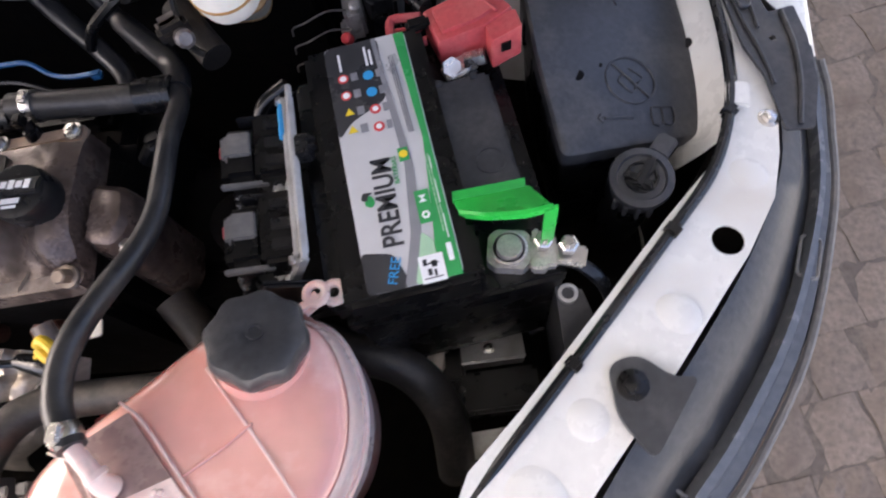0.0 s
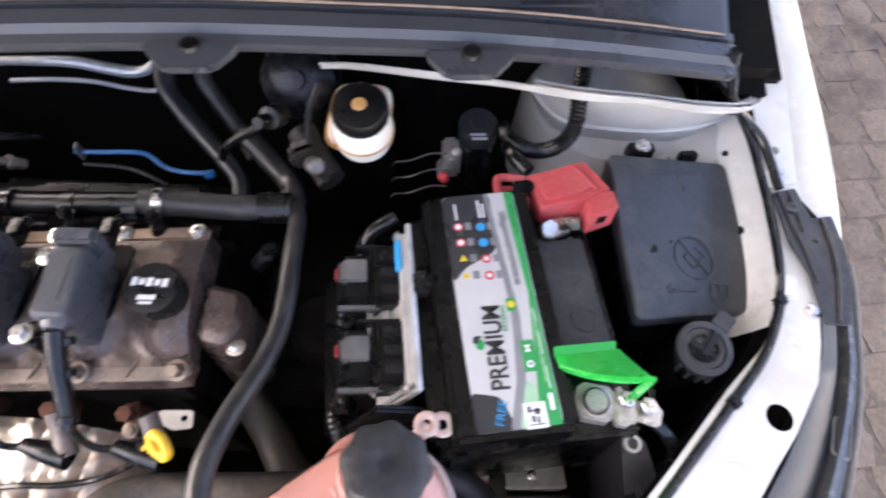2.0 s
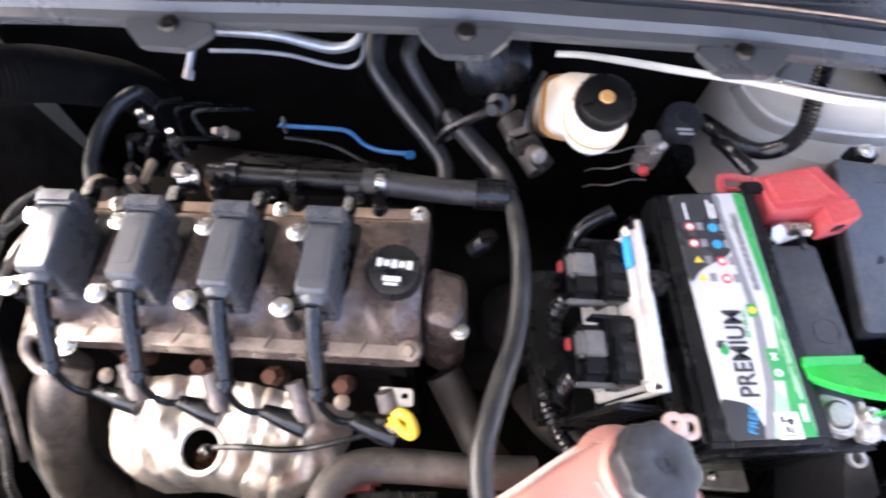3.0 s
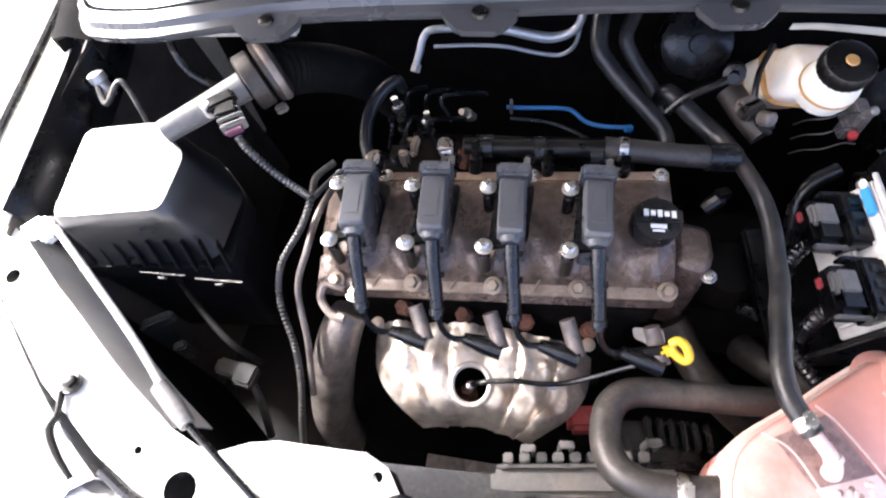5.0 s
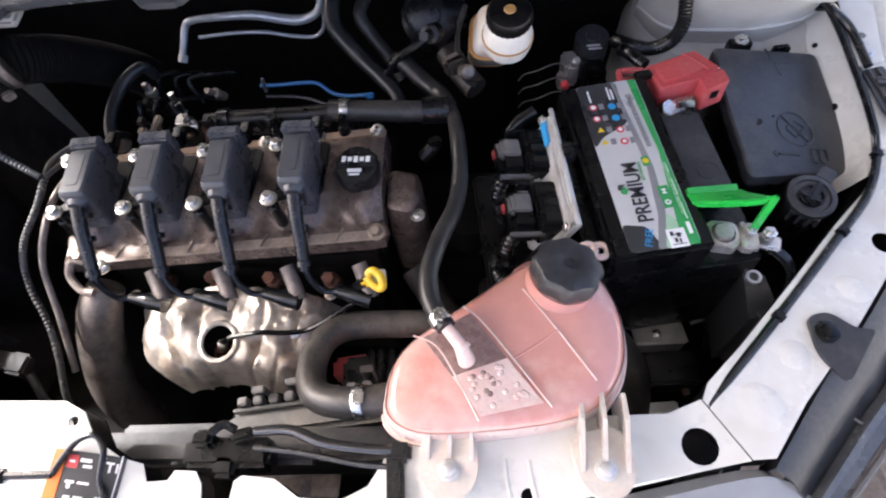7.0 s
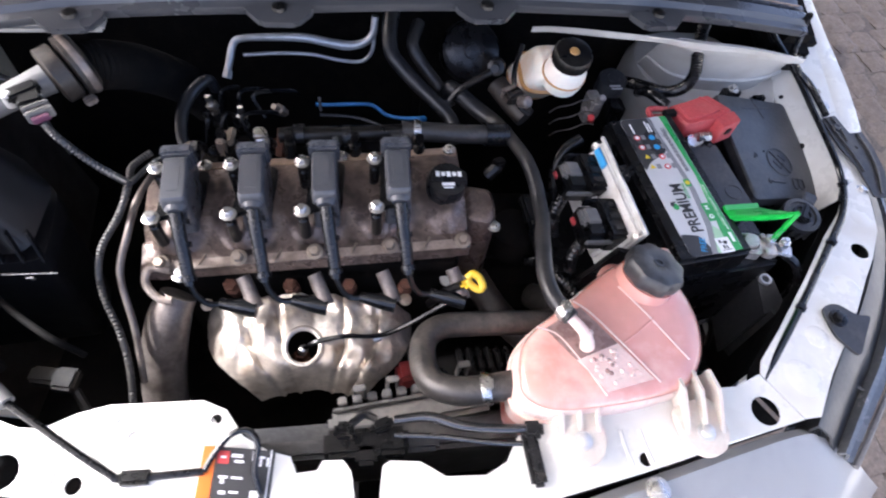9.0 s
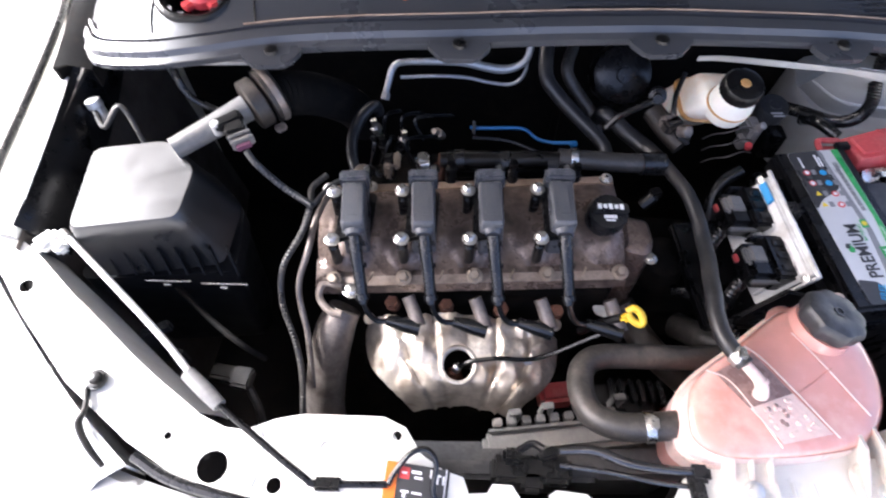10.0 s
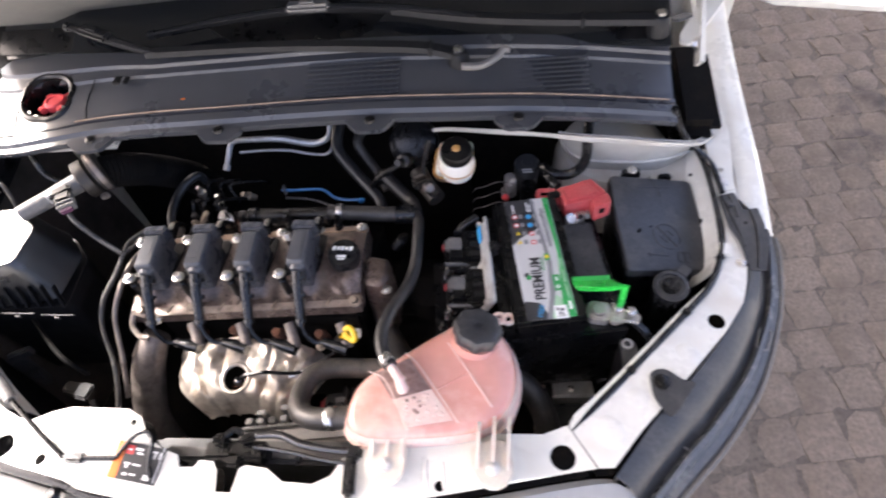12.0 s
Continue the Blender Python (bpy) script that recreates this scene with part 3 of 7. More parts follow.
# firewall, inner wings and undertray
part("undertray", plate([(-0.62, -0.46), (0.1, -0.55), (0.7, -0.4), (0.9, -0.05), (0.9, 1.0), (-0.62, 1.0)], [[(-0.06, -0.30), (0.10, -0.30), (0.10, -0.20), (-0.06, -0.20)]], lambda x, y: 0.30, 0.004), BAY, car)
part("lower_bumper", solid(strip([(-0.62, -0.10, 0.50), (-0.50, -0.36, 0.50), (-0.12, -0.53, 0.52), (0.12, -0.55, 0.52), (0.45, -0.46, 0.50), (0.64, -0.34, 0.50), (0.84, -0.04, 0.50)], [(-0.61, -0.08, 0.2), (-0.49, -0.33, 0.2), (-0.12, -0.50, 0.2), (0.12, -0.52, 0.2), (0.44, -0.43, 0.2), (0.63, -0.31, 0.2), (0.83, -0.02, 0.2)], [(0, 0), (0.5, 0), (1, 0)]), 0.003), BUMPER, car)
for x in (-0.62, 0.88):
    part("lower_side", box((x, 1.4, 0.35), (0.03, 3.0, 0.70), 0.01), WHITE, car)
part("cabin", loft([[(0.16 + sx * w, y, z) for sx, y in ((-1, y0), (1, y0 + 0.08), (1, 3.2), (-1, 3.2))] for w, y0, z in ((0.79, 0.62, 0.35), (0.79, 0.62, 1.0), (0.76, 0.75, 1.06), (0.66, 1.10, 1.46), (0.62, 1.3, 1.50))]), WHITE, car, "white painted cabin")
part("firewall", join(box((0.16, 0.40, 0.57), (1.34, 0.02, 0.56), 0.004), box((0.14, 0.40, 0.92), (1.18, 0.02, 0.16), 0.004), box((0.30, 0.38, 0.62), (0.2, 0.03, 0.2), 0.02)), BAY, car, "grimy firewall, near black with the bay's shade in its colour")
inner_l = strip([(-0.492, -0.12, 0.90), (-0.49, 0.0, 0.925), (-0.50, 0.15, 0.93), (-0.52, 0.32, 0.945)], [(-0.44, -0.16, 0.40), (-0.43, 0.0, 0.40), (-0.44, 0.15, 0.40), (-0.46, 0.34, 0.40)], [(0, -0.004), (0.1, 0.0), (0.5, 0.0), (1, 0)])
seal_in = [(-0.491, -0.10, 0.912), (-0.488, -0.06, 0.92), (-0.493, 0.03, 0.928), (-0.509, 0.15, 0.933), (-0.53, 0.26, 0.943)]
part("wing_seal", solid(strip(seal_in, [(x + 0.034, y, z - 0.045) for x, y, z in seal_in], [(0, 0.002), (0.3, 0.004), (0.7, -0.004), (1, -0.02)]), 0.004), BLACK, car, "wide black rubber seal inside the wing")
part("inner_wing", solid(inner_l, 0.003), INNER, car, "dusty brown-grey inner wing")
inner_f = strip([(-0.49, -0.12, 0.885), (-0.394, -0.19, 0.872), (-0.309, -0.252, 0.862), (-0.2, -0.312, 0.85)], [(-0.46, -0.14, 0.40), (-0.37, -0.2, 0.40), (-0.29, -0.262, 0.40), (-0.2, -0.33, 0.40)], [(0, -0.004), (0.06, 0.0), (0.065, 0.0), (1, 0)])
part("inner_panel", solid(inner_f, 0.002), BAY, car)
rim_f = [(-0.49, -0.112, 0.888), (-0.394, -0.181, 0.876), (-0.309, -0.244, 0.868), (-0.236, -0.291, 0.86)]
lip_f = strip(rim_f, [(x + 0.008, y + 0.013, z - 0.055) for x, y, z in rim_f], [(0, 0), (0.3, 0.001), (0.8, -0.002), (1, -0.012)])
# Dusty darker white also carries the shade on this inner face.
part("rail_flange", solid(lip_f, 0.0015), WHITE_DIRTY, car, "dusty inner face of the front rail, darkened for shade")
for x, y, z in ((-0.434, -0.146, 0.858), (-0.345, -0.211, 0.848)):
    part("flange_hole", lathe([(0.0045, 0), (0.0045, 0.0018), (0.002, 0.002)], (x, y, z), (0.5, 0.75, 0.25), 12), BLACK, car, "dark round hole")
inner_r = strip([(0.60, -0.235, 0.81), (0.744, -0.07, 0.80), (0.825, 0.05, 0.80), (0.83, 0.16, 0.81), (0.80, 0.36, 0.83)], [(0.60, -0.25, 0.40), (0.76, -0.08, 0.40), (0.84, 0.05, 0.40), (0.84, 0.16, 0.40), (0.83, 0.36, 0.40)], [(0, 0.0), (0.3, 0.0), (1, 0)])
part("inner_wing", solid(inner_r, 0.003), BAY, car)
# white bulkhead and strut tower behind the fuse box
lip_line = [(0.345, 0.203, 0.949), (0.38, 0.203, 0.951), (0.46, 0.195, 0.953), (0.53, 0.187, 0.953), (0.60, 0.182, 0.950), (0.66, 0.184, 0.944), (0.73, 0.196, 0.926), (0.80, 0.232, 0.892), (0.838, 0.28, 0.866)]
part("bulkhead_lip", solid(strip(lip_line, [(x, y + 0.003 + 0.0015 * math.sin(x * 40), z - 0.002) for x, y, z in lip_line], [(0, -0.0015), (0, 0.0), (0.5, 0.001), (1, 0.0), (1.4, -0.008)]), 0.0012), WHITE_DIRTY, car, "white painted flange under the cowl")
wall_top = [(0.556, 0.196, 0.947), (0.60, 0.192, 0.945), (0.66, 0.194, 0.939), (0.73, 0.206, 0.921), (0.80, 0.242, 0.887), (0.836, 0.288, 0.862)]
wall_foot = [(0.580, 0.345, 0.775), (0.604, 0.278, 0.775), (0.655, 0.258, 0.782), (0.715, 0.250, 0.796), (0.775, 0.262, 0.814), (0.815, 0.300, 0.826)]
part("bulkhead", solid(strip(wall_top, wall_foot, [(0.0, 0.0), (0.12, -0.004), (0.22, 0.010), (0.45, 0.014), (0.6, 0.004), (0.75, -0.004), (0.9, 0.003), (1, -0.01)]), 0.002), WHITE_DIRTY, car, "white painted inner bulkhead, dusty")
part("seam_sealer", tube([Vector(a).lerp(Vector(b), 0.62) + Vector((0, -0.002, 0.005)) for a, b in zip(wall_top, wall_foot)], 0.0028, 8), WHITE_DIRTY, car)
part("strut_tower", lathe([(0.118, -0.12), (0.112, -0.02), (0.100, 0.006), (0.078, 0.016), (0.05, 0.014), (0.045, 0.020), (0.001, 0.020)], (0.675, 0.318, 0.80), seg=40), WHITE_DIRTY, car, "white painted strut tower, dusty")
shelf_back = [(0.60, 0.28, 0.778), (0.655, 0.26, 0.785), (0.715, 0.252, 0.799), (0.775, 0.264, 0.817), (0.815, 0.302, 0.829)]
shelf_front = [(0.60, 0.235, 0.772), (0.655, 0.205, 0.776), (0.715, 0.200, 0.788), (0.770, 0.205, 0.800), (0.80, 0.20, 0.806)]
part("tower_shelf", solid(strip(shelf_back, shelf_front, [(0, 0), (0.3, 0.004), (0.7, 0.003), (1, -0.012)]), 0.002), WHITE_DIRTY, car, "dusty white shelf behind the fuse box")
face_low = [(0.776, 0.01, 0.772), (0.788, 0.04, 0.782), (0.794, 0.08, 0.792), (0.795, 0.13, 0.802), (0.795, 0.18, 0.808), (0.795, 0.225, 0.814), (0.80, 0.29, 0.825)]
face_high = [(0.800, 0.006, 0.826), (0.816, 0.035, 0.826), (0.828, 0.08, 0.829), (0.832, 0.13, 0.834), (0.831, 0.18, 0.840), (0.828, 0.23, 0.846), (0.814, 0.30, 0.856)]
part("wing_side", solid(strip(face_high, face_low, [(0, 0), (0.3, -0.004), (0.7, -0.003), (1, 0.0), (1.2, -0.02)]), 0.0016), WHITE, car, "white inner side of the wing beside the fuse box")
for x, y, z, r in ((0.803, 0.127, 0.8085, 0.0052), (0.80, 0.225, 0.821, 0.0035)):
    part("side_hole", lathe([(r, 0), (r, 0.0016), (r * 0.5, 0.0018)], (x, y, z), (-0.55, 0, 0.8), 14), BLACK, car, "dark round hole")
step = box((0.822, 0.046, 0.836), (0.020, 0.026, 0.006), 0.002, -12)
part("rail_step", step, WHITE, car)

def mirror_loop(k, sx, sz, dy):
    return [(1.075 + sx * x, 0.585 + dy, 0.992 + sz * z - 0.008 * x / 0.15) for x, z in rounded([(-0.15, -0.045), (0.13, -0.055), (0.15, 0.0), (0.13, 0.06), (-0.10, 0.055), (-0.15, 0.02)], 0.04, 5)]


door_mirror = part("door_mirror", loft([mirror_loop(k, a, b, d) for k, (a, b, d) in enumerate(((0.55, 0.5, -0.06), (0.85, 0.85, -0.045), (0.98, 0.98, -0.015), (1.0, 1.0, 0.02), (0.97, 0.96, 0.05)))]), WHITE, car, "white painted door mirror housing")
part("mirror_foot", loft([[(x, 0.60 + dy, 0.985 + dz) for dy, dz in ((-0.025, -0.012), (0.025, -0.012), (0.02, 0.012), (-0.02, 0.012))] for x in (0.88, 0.93, 0.98)]), BLACK_SATIN, door_mirror)

# ---- hood, raised ----
hood = thing("hood", (0.16, 0.42, 1.08), "white car hood standing open over the engine bay", "hood")
hood_l, hood_r = [], []
for k in range(11):
    d = 0.86 * k / 10
    yy, zz = 0.42 - d * math.cos(radians(39)) + 0.03 * (k / 10) ** 2, 1.085 + d * math.sin(radians(39)) - 0.05 * (k / 10) ** 3
    w = 0.70 - 0.10 * (k / 10) ** 2
    hood_l.append((0.18 - w, yy - 0.06, zz))
    hood_r.append((0.13 + w, yy + 0.02, zz))
part("outer_skin", solid(strip(hood_l, hood_r, [(0, -0.012), (0.02, 0.0), (0.2, 0.02), (0.5, 0.035), (0.8, 0.02), (0.98, 0.0), (1, -0.012)], 2), 0.002), WHITE, hood)
part("inner_frame", solid(strip(hood_l, hood_r, [(0.0, -0.013), (0.03, -0.022), (0.12, -0.022), (0.16, 0.0), (0.45, 0.018), (0.47, -0.008), (0.53, -0.008), (0.55, 0.018), (0.84, 0.0), (0.88, -0.022), (0.97, -0.022), (1, -0.013)], 2), 0.003), FELT, hood, "grey inner liner")
for x, y, s in ((0.795, 0.37, 1), (-0.545, 0.29, -1)):
    arm = loft([[(x + dx, y + u * 0.11 + dy, 1.0 + u * 0.085 + dz) for dx, dy, dz in ((-0.004, 0.012, -0.012), (0.004, 0.012, -0.012), (0.004, -0.012, 0.014), (-0.004, -0.012, 0.014))] for u in (-0.3, 0.1, 0.5, 0.9)])
    hinge = part("hinge", arm, WHITE, hood, "white painted steel hinge arm")
    part("hinge_plate", join(box((x + s * 0.02, y + 0.07, 1.085), (0.075, 0.10, 0.005), 0.002, 0, -39), box((x + s * 0.045, y + 0.05, 1.075), (0.012, 0.10, 0.02), 0.004, 0, -39)), DUSTY_GREY, hinge, "grey hinge plate bolted to the hood")
    strap = loft([[(x + s * (ax + dx), y + ay + dy, az + dz) for dx, dy, dz in ((-w, w * 0.7, -0.003), (w, -w * 0.7, -0.003), (w, -w * 0.7, 0.004), (-w, w * 0.7, 0.004))] for ax, ay, az, w in ((-0.026, -0.008, 0.998, 0.007), (-0.020, 0.002, 1.004, 0.012), (0.004, 0.030, 1.030, 0.013), (0.042, 0.068, 1.062, 0.010), (0.06, 0.085, 1.08, 0.010))])
    part("hinge_strap", strap, WHITE, hinge, "bright painted hinge strap")
    part("hinge_foot", box((x - s * 0.030, y + 0.035, 1.022), (0.036, 0.028, 0.004), 0.0015, s * 30, -20), DUSTY_GREY, hinge, "grey hinge foot")
    part("pivot", bolt((x - s * 0.008, y - 0.01, 1.0), 0.008, 0.006, (-s, 0, 0)), STEEL, hinge)
    for k in (0.045, 0.09):
        part("plate_bolt", bolt((x + s * 0.018, y + k, 1.09 - (k - 0.07) * 0.8), 0.007, 0.005, (0, 0.4, 1)), STEEL, hinge)

# ---- cowl, windscreen and wipers ----
front_edge = [(-0.455, 0.125, 0.985), (-0.43, 0.10, 0.985), (-0.36, 0.092, 0.992), (-0.30, 0.098, 0.998), (-0.207, 0.115, 1.004), (-0.10, 0.118, 1.014), (0.021, 0.122, 1.02), (0.134, 0.132, 1.022), (0.262, 0.145, 1.02), (0.38, 0.156, 1.014), (0.491, 0.17, 1.004), (0.61, 0.182, 0.99), (0.72, 0.196, 0.97), (0.742, 0.20, 0.965)]
edge = smooth_line(front_edge, 10)
cowl_section = [(0.004, -0.012), (0.0, -0.004), (0.0, 0.0), (0.008, 0.003), (0.012, 0.010), (0.026, 0.013), (0.028, 0.003), (0.031, 0.002), (0.033, 0.012), (0.040, 0.014), (0.042, 0.008), (0.045, 0.008), (0.054, 0.0116), (0.063, 0.0152), (0.072, 0.0188), (0.081, 0.0224), (0.090, 0.026), (0.098, 0.029), (0.105, 0.032), (0.107, 0.037), (0.120, 0.040), (0.122, 0.046), (0.145, 0.050), (0.152, 0.040)]
def widen(x, d):
    """The cowl grows deeper towards its filler end."""
    return d + max(0.0, d - 0.09) * 1.1 * min(1.0, max(0.0, (-0.12 - x) / 0.22))


bm = loft([[p + Vector((-0.034 * d, widen(p.x, d), h)) for d, h in cowl_section] for p in edge], closed=False, caps=False)
gone = [f for f in bm.faces if ((f.calc_center_median().x + 0.320) / 0.042) ** 2 + ((f.calc_center_median().y - 0.198) / 0.038) ** 2 < 1]
bmesh.ops.delete(bm, geom=gone, context="FACES")
cowl = part("cowl_panel", solid(bm, 0.0025), COWL, car, "dark grey plastic windscreen cowl panel", 32)
part("filler_collar", tube([(-0.320 + 0.044 * math.cos(a) * (1 + 0.10 * abs(math.sin(2 * a))), 0.198 + 0.040 * math.sin(a) * (1 + 0.10 * abs(math.sin(2 * a))), 1.024 + 0.014 * math.sin(a)) for a in (2 * math.pi * k / 24 for k in range(25))], 0.006, 8, 2), BLACK, cowl)
part("filler_well", loft([[(-0.320 + s * 0.045 * math.cos(a), 0.199 + s * 0.041 * math.sin(a), z + 0.012 * math.sin(a)) for a in (2 * math.pi * k / 24 for k in range(24))] for s, z in ((1, 1.02), (0.95, 0.98), (0.9, 0.95))], caps=False), BLACK, cowl)
for x, y, z, r in [(-0.207, 0.112, 1.003, 8), (0.021, 0.118, 1.019, 2), (0.262, 0.141, 1.019, 5), (0.491, 0.166, 1.003, 5)]:
    tab = prism(rounded([(-0.038, 0.012), (-0.036, 0.004), (-0.020, -0.013), (0.020, -0.013), (0.036, 0.004), (0.038, 0.012)], 0.004), -0.003, 0.005, 0.0015)
    bmesh.ops.transform(tab, matrix=pose(x, y - 0.010, z - 0.002, 10, 0, r), verts=tab.verts)
    part("tab", tab, COWL, cowl)
    part("push_clip", lathe([(0.009, 0.004), (0.008, 0.008), (0.004, 0.010), (0.001, 0.010)], (x, y - 0.002, z - 0.001), seg=16), BLACK, cowl)
# air-intake louvres
def cowl_at(x, d):
    p = min(edge, key=lambda q: abs(q.x - x))
    h = float(np.interp(d, [c[0] for c in cowl_section[2:]], [c[1] for c in cowl_section[2:]]))
    return p + Vector((0, d, h))


slat_mesh = finish("slat", box((0, 0, 0), (0.150, 0.0018, 0.004), 0.0005), COWL)
for x0, n in ((0.222, 8), (0.522, 8)):
    rib = bmesh.new()
    for i in range(n):
        p = cowl_at(x0, 0.047 + i * 0.0078)
        s = new("louvre_slat", slat_mesh)
        s.matrix_basis = pose(p.x, p.y, p.z + 0.0025, 22, 0, 5)
        s.parent = cowl
        s.matrix_parent_inverse = world_of(cowl).inverted()
        for j in range(17):
            q = cowl_at(x0 - 0.072 + j * 0.009, 0.047 + i * 0.0078)
            rib = join(rib, box((q.x, p.y + 0.0033 + (q.x - p.x) * 0.09, p.z + 0.0012), (0.0016, 0.0052, 0.003), 0, 5))
    part("louvre_ribs", rib, COWL, cowl, "", 0)
part("bead_strip", tube([cowl_at(x, 0.036) + Vector((0, 0, 0.002)) for x in np.linspace(-0.25, 0.73, 24)], 0.0012, 6, 3), TAN, cowl)
for x in (-0.364, -0.239):
    part("panel_seam", tube([cowl_at(x, d) + Vector((0.004 * math.sin(d * 60), 0, 0.0006)) for d in np.linspace(0.046, 0.115, 8)], 0.0011, 6, 2), BLACK, cowl)
speck = prism(rounded([(-0.004, 0), (0, -0.002), (0.005, 0.0005), (0.001, 0.002)], 0.001), 0, 0.001)
bmesh.ops.transform(speck, matrix=pose(-0.047, 0.164, 1.046, 6, 0, 12), verts=speck.verts)
tagged(part("fallen_leaf", speck, PRINT_ORANGE), "tiny dry orange leaf fragment on the cowl", "leaf")
hook = tube([(0.40, 0.232, 1.052), (0.43, 0.236, 1.05), (0.455, 0.25, 1.056), (0.465, 0.262, 1.062), (0.475, 0.262, 1.06)], 0.006, 8)
part("hose_hook", hook, DUSTY_GREY, cowl)
part("slot", join(box((-0.184, 0.214, 1.047), (0.012, 0.02, 0.004), 0.001, 6), box((-0.168, 0.214, 1.047), (0.008, 0.018, 0.004), 0.001, 6)), BLACK, cowl)
part("filler_cap", join(lathe([(0.019, 0), (0.0195, 0.010), (0.017, 0.013), (0.012, 0.0135), (0.011, 0.0115), (0.001, 0.0115)], (-0.314, 0.200, 1.006), seg=28), *[box((-0.314 + 0.0215 * math.cos(a), 0.200 + 0.0215 * math.sin(a), 1.011), (0.016, 0.014, 0.010), 0.002, math.degrees(a)) for a in (math.radians(50 + 90 * k) for k in range(4))]), RED_CAP, cowl, "red plastic filler cap with four grip lugs")
part("filler_neck", lathe([(0.02, -0.06), (0.02, 0.0)], (-0.314, 0.200, 1.006), seg=20), BLACK, cowl)
seal_l = [(-0.512, 0.12, 0.955), (-0.495, 0.16, 0.985), (-0.485, 0.22, 1.015), (-0.485, 0.30, 1.040), (-0.48, 0.38, 1.09)]
part("cowl_end_seal", solid(strip(seal_l, [(x + 0.05, y + 0.004, z - 0.004) for x, y, z in seal_l], [(0, -0.03), (0, 0), (0.4, 0.006), (1, 0.0), (1, -0.03)]), 0.004), BAY, car, "black rubber seal at the end of the cowl")
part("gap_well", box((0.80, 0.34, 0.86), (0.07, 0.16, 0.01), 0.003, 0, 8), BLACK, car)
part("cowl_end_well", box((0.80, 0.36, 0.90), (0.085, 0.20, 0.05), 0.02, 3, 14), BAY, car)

screen = thing("windscreen", (0.16, 0.40, 1.08), "dark windscreen glass above the cowl", "windscreen")
glass_l, glass_r = [(-0.47, 0.295, 1.035), (-0.45, 0.62, 1.25), (-0.40, 1.03, 1.51)], [(0.735, 0.312, 1.03), (0.715, 0.667, 1.25), (0.66, 1.08, 1.51)]
part("glass", solid(strip(glass_l, glass_r, [(0, 0), (0.2, 0.012), (0.5, 0.018), (0.8, 0.012), (1, 0)]), 0.005), GLASS_DARK, screen)
# Black strip laid over the glass, in place of the dash's shadow.
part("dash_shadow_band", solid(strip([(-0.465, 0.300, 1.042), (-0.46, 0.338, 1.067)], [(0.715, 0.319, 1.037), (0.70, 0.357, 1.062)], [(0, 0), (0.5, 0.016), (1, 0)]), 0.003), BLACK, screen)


def wiper(line, blade, label, pivot, clip, clip_turn, pale=False):
    w = thing("wiper", line[0], label, "wiper", "windscreen wipers")
    arm = smooth_line(line, 6)
    part("arm", loft([[p + Vector((0, dy * k, dz)) for dy, dz in ((-0.011, -0.004), (-0.009, 0.005), (0.007, 0.007), (0.011, 0.003), (0.011, -0.004))] for p, k in ((p, 1.15 - 0.4 * i / len(arm)) for i, p in enumerate(arm))]), WIPER, w)
    j = arm[len(arm) // 3]
    part("arm_joint", box(j, (0.006, 0.026, 0.018), 0.002), WIPER, w)
    part("pivot_cap", lathe([(0.019, -0.03), (0.017, -0.004), (0.014, 0.002), (0.008, 0.003)], pivot, seg=24), WIPER, w)
    b = part("blade", tube(blade, [0.004, 0.007, 0.008, 0.007, 0.004], 6), WIPER, w)
    part("rubber_edge", tube([(x, y + 0.004, z - 0.007) for x, y, z in blade], 0.003, 6), RUBBER, b)
    part("pivot_nut", bolt(pivot, 0.009, 0.008), STEEL, w)
    ridge = [(x, y - 0.006, z + 0.003) for x, y, z in blade]
    part("blade_ridge", tube(ridge, [0.002, 0.0035, 0.004, 0.0035, 0.002], 6), WIPER, b)
    along = Vector(blade[1]) - Vector(blade[0])
    turn = math.degrees(math.atan2(along.y, along.x))
    part("end_cap", box(blade[0], (0.018, 0.016, 0.014), 0.004, turn), WIPER, b)
    part("blade_clip", join(box(clip, (0.075, 0.024, 0.014), 0.005, clip_turn), box((clip[0], clip[1], clip[2] + 0.007), (0.03, 0.016, 0.008), 0.003, clip_turn)), DUSTY_GREY if pale else WIPER, b)
    return w


wiper([(0.392, 0.261, 1.052), (0.36, 0.259, 1.064), (0.305, 0.256, 1.073), (0.10, 0.256, 1.078), (-0.129, 0.246, 1.076)], [(-0.30, 0.312, 1.088), (-0.25, 0.292, 1.086), (-0.20, 0.274, 1.083), (-0.15, 0.256, 1.080), (-0.11, 0.246, 1.078)], "black wiper arm and blade lying at the windscreen's foot", (0.392, 0.261, 1.058), (-0.235, 0.287, 1.090), -24)
wiper([(0.712, 0.332, 1.064), (0.62, 0.312, 1.078), (0.52, 0.305, 1.085), (0.41, 0.308, 1.090), (0.28, 0.326, 1.096)], [(-0.135, 0.292, 1.082), (0.0, 0.312, 1.094), (0.14, 0.328, 1.100), (0.29, 0.326, 1.098), (0.42, 0.31, 1.092)], "black wiper blade and arm lying low across the windscreen", (0.712, 0.332, 1.070), (0.14, 0.326, 1.106), 3, True)


# ---- engine ----
engine = thing("engine", (0.04, -0.02, 0.40), "grimy four-cylinder engine with a cast valve cover", "engine")
# Block and head take the near-black bay colour, which holds the shade.
part("block", join(box((0.045, 0.02, 0.62), (0.38, 0.20, 0.34), 0.02), box((0.045, 0.14, 0.62), (0.36, 0.14, 0.25), 0.03)), BAY, engine, "oily engine block, near black with the bay's shade in its colour")
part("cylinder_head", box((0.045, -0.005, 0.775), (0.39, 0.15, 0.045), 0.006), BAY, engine)


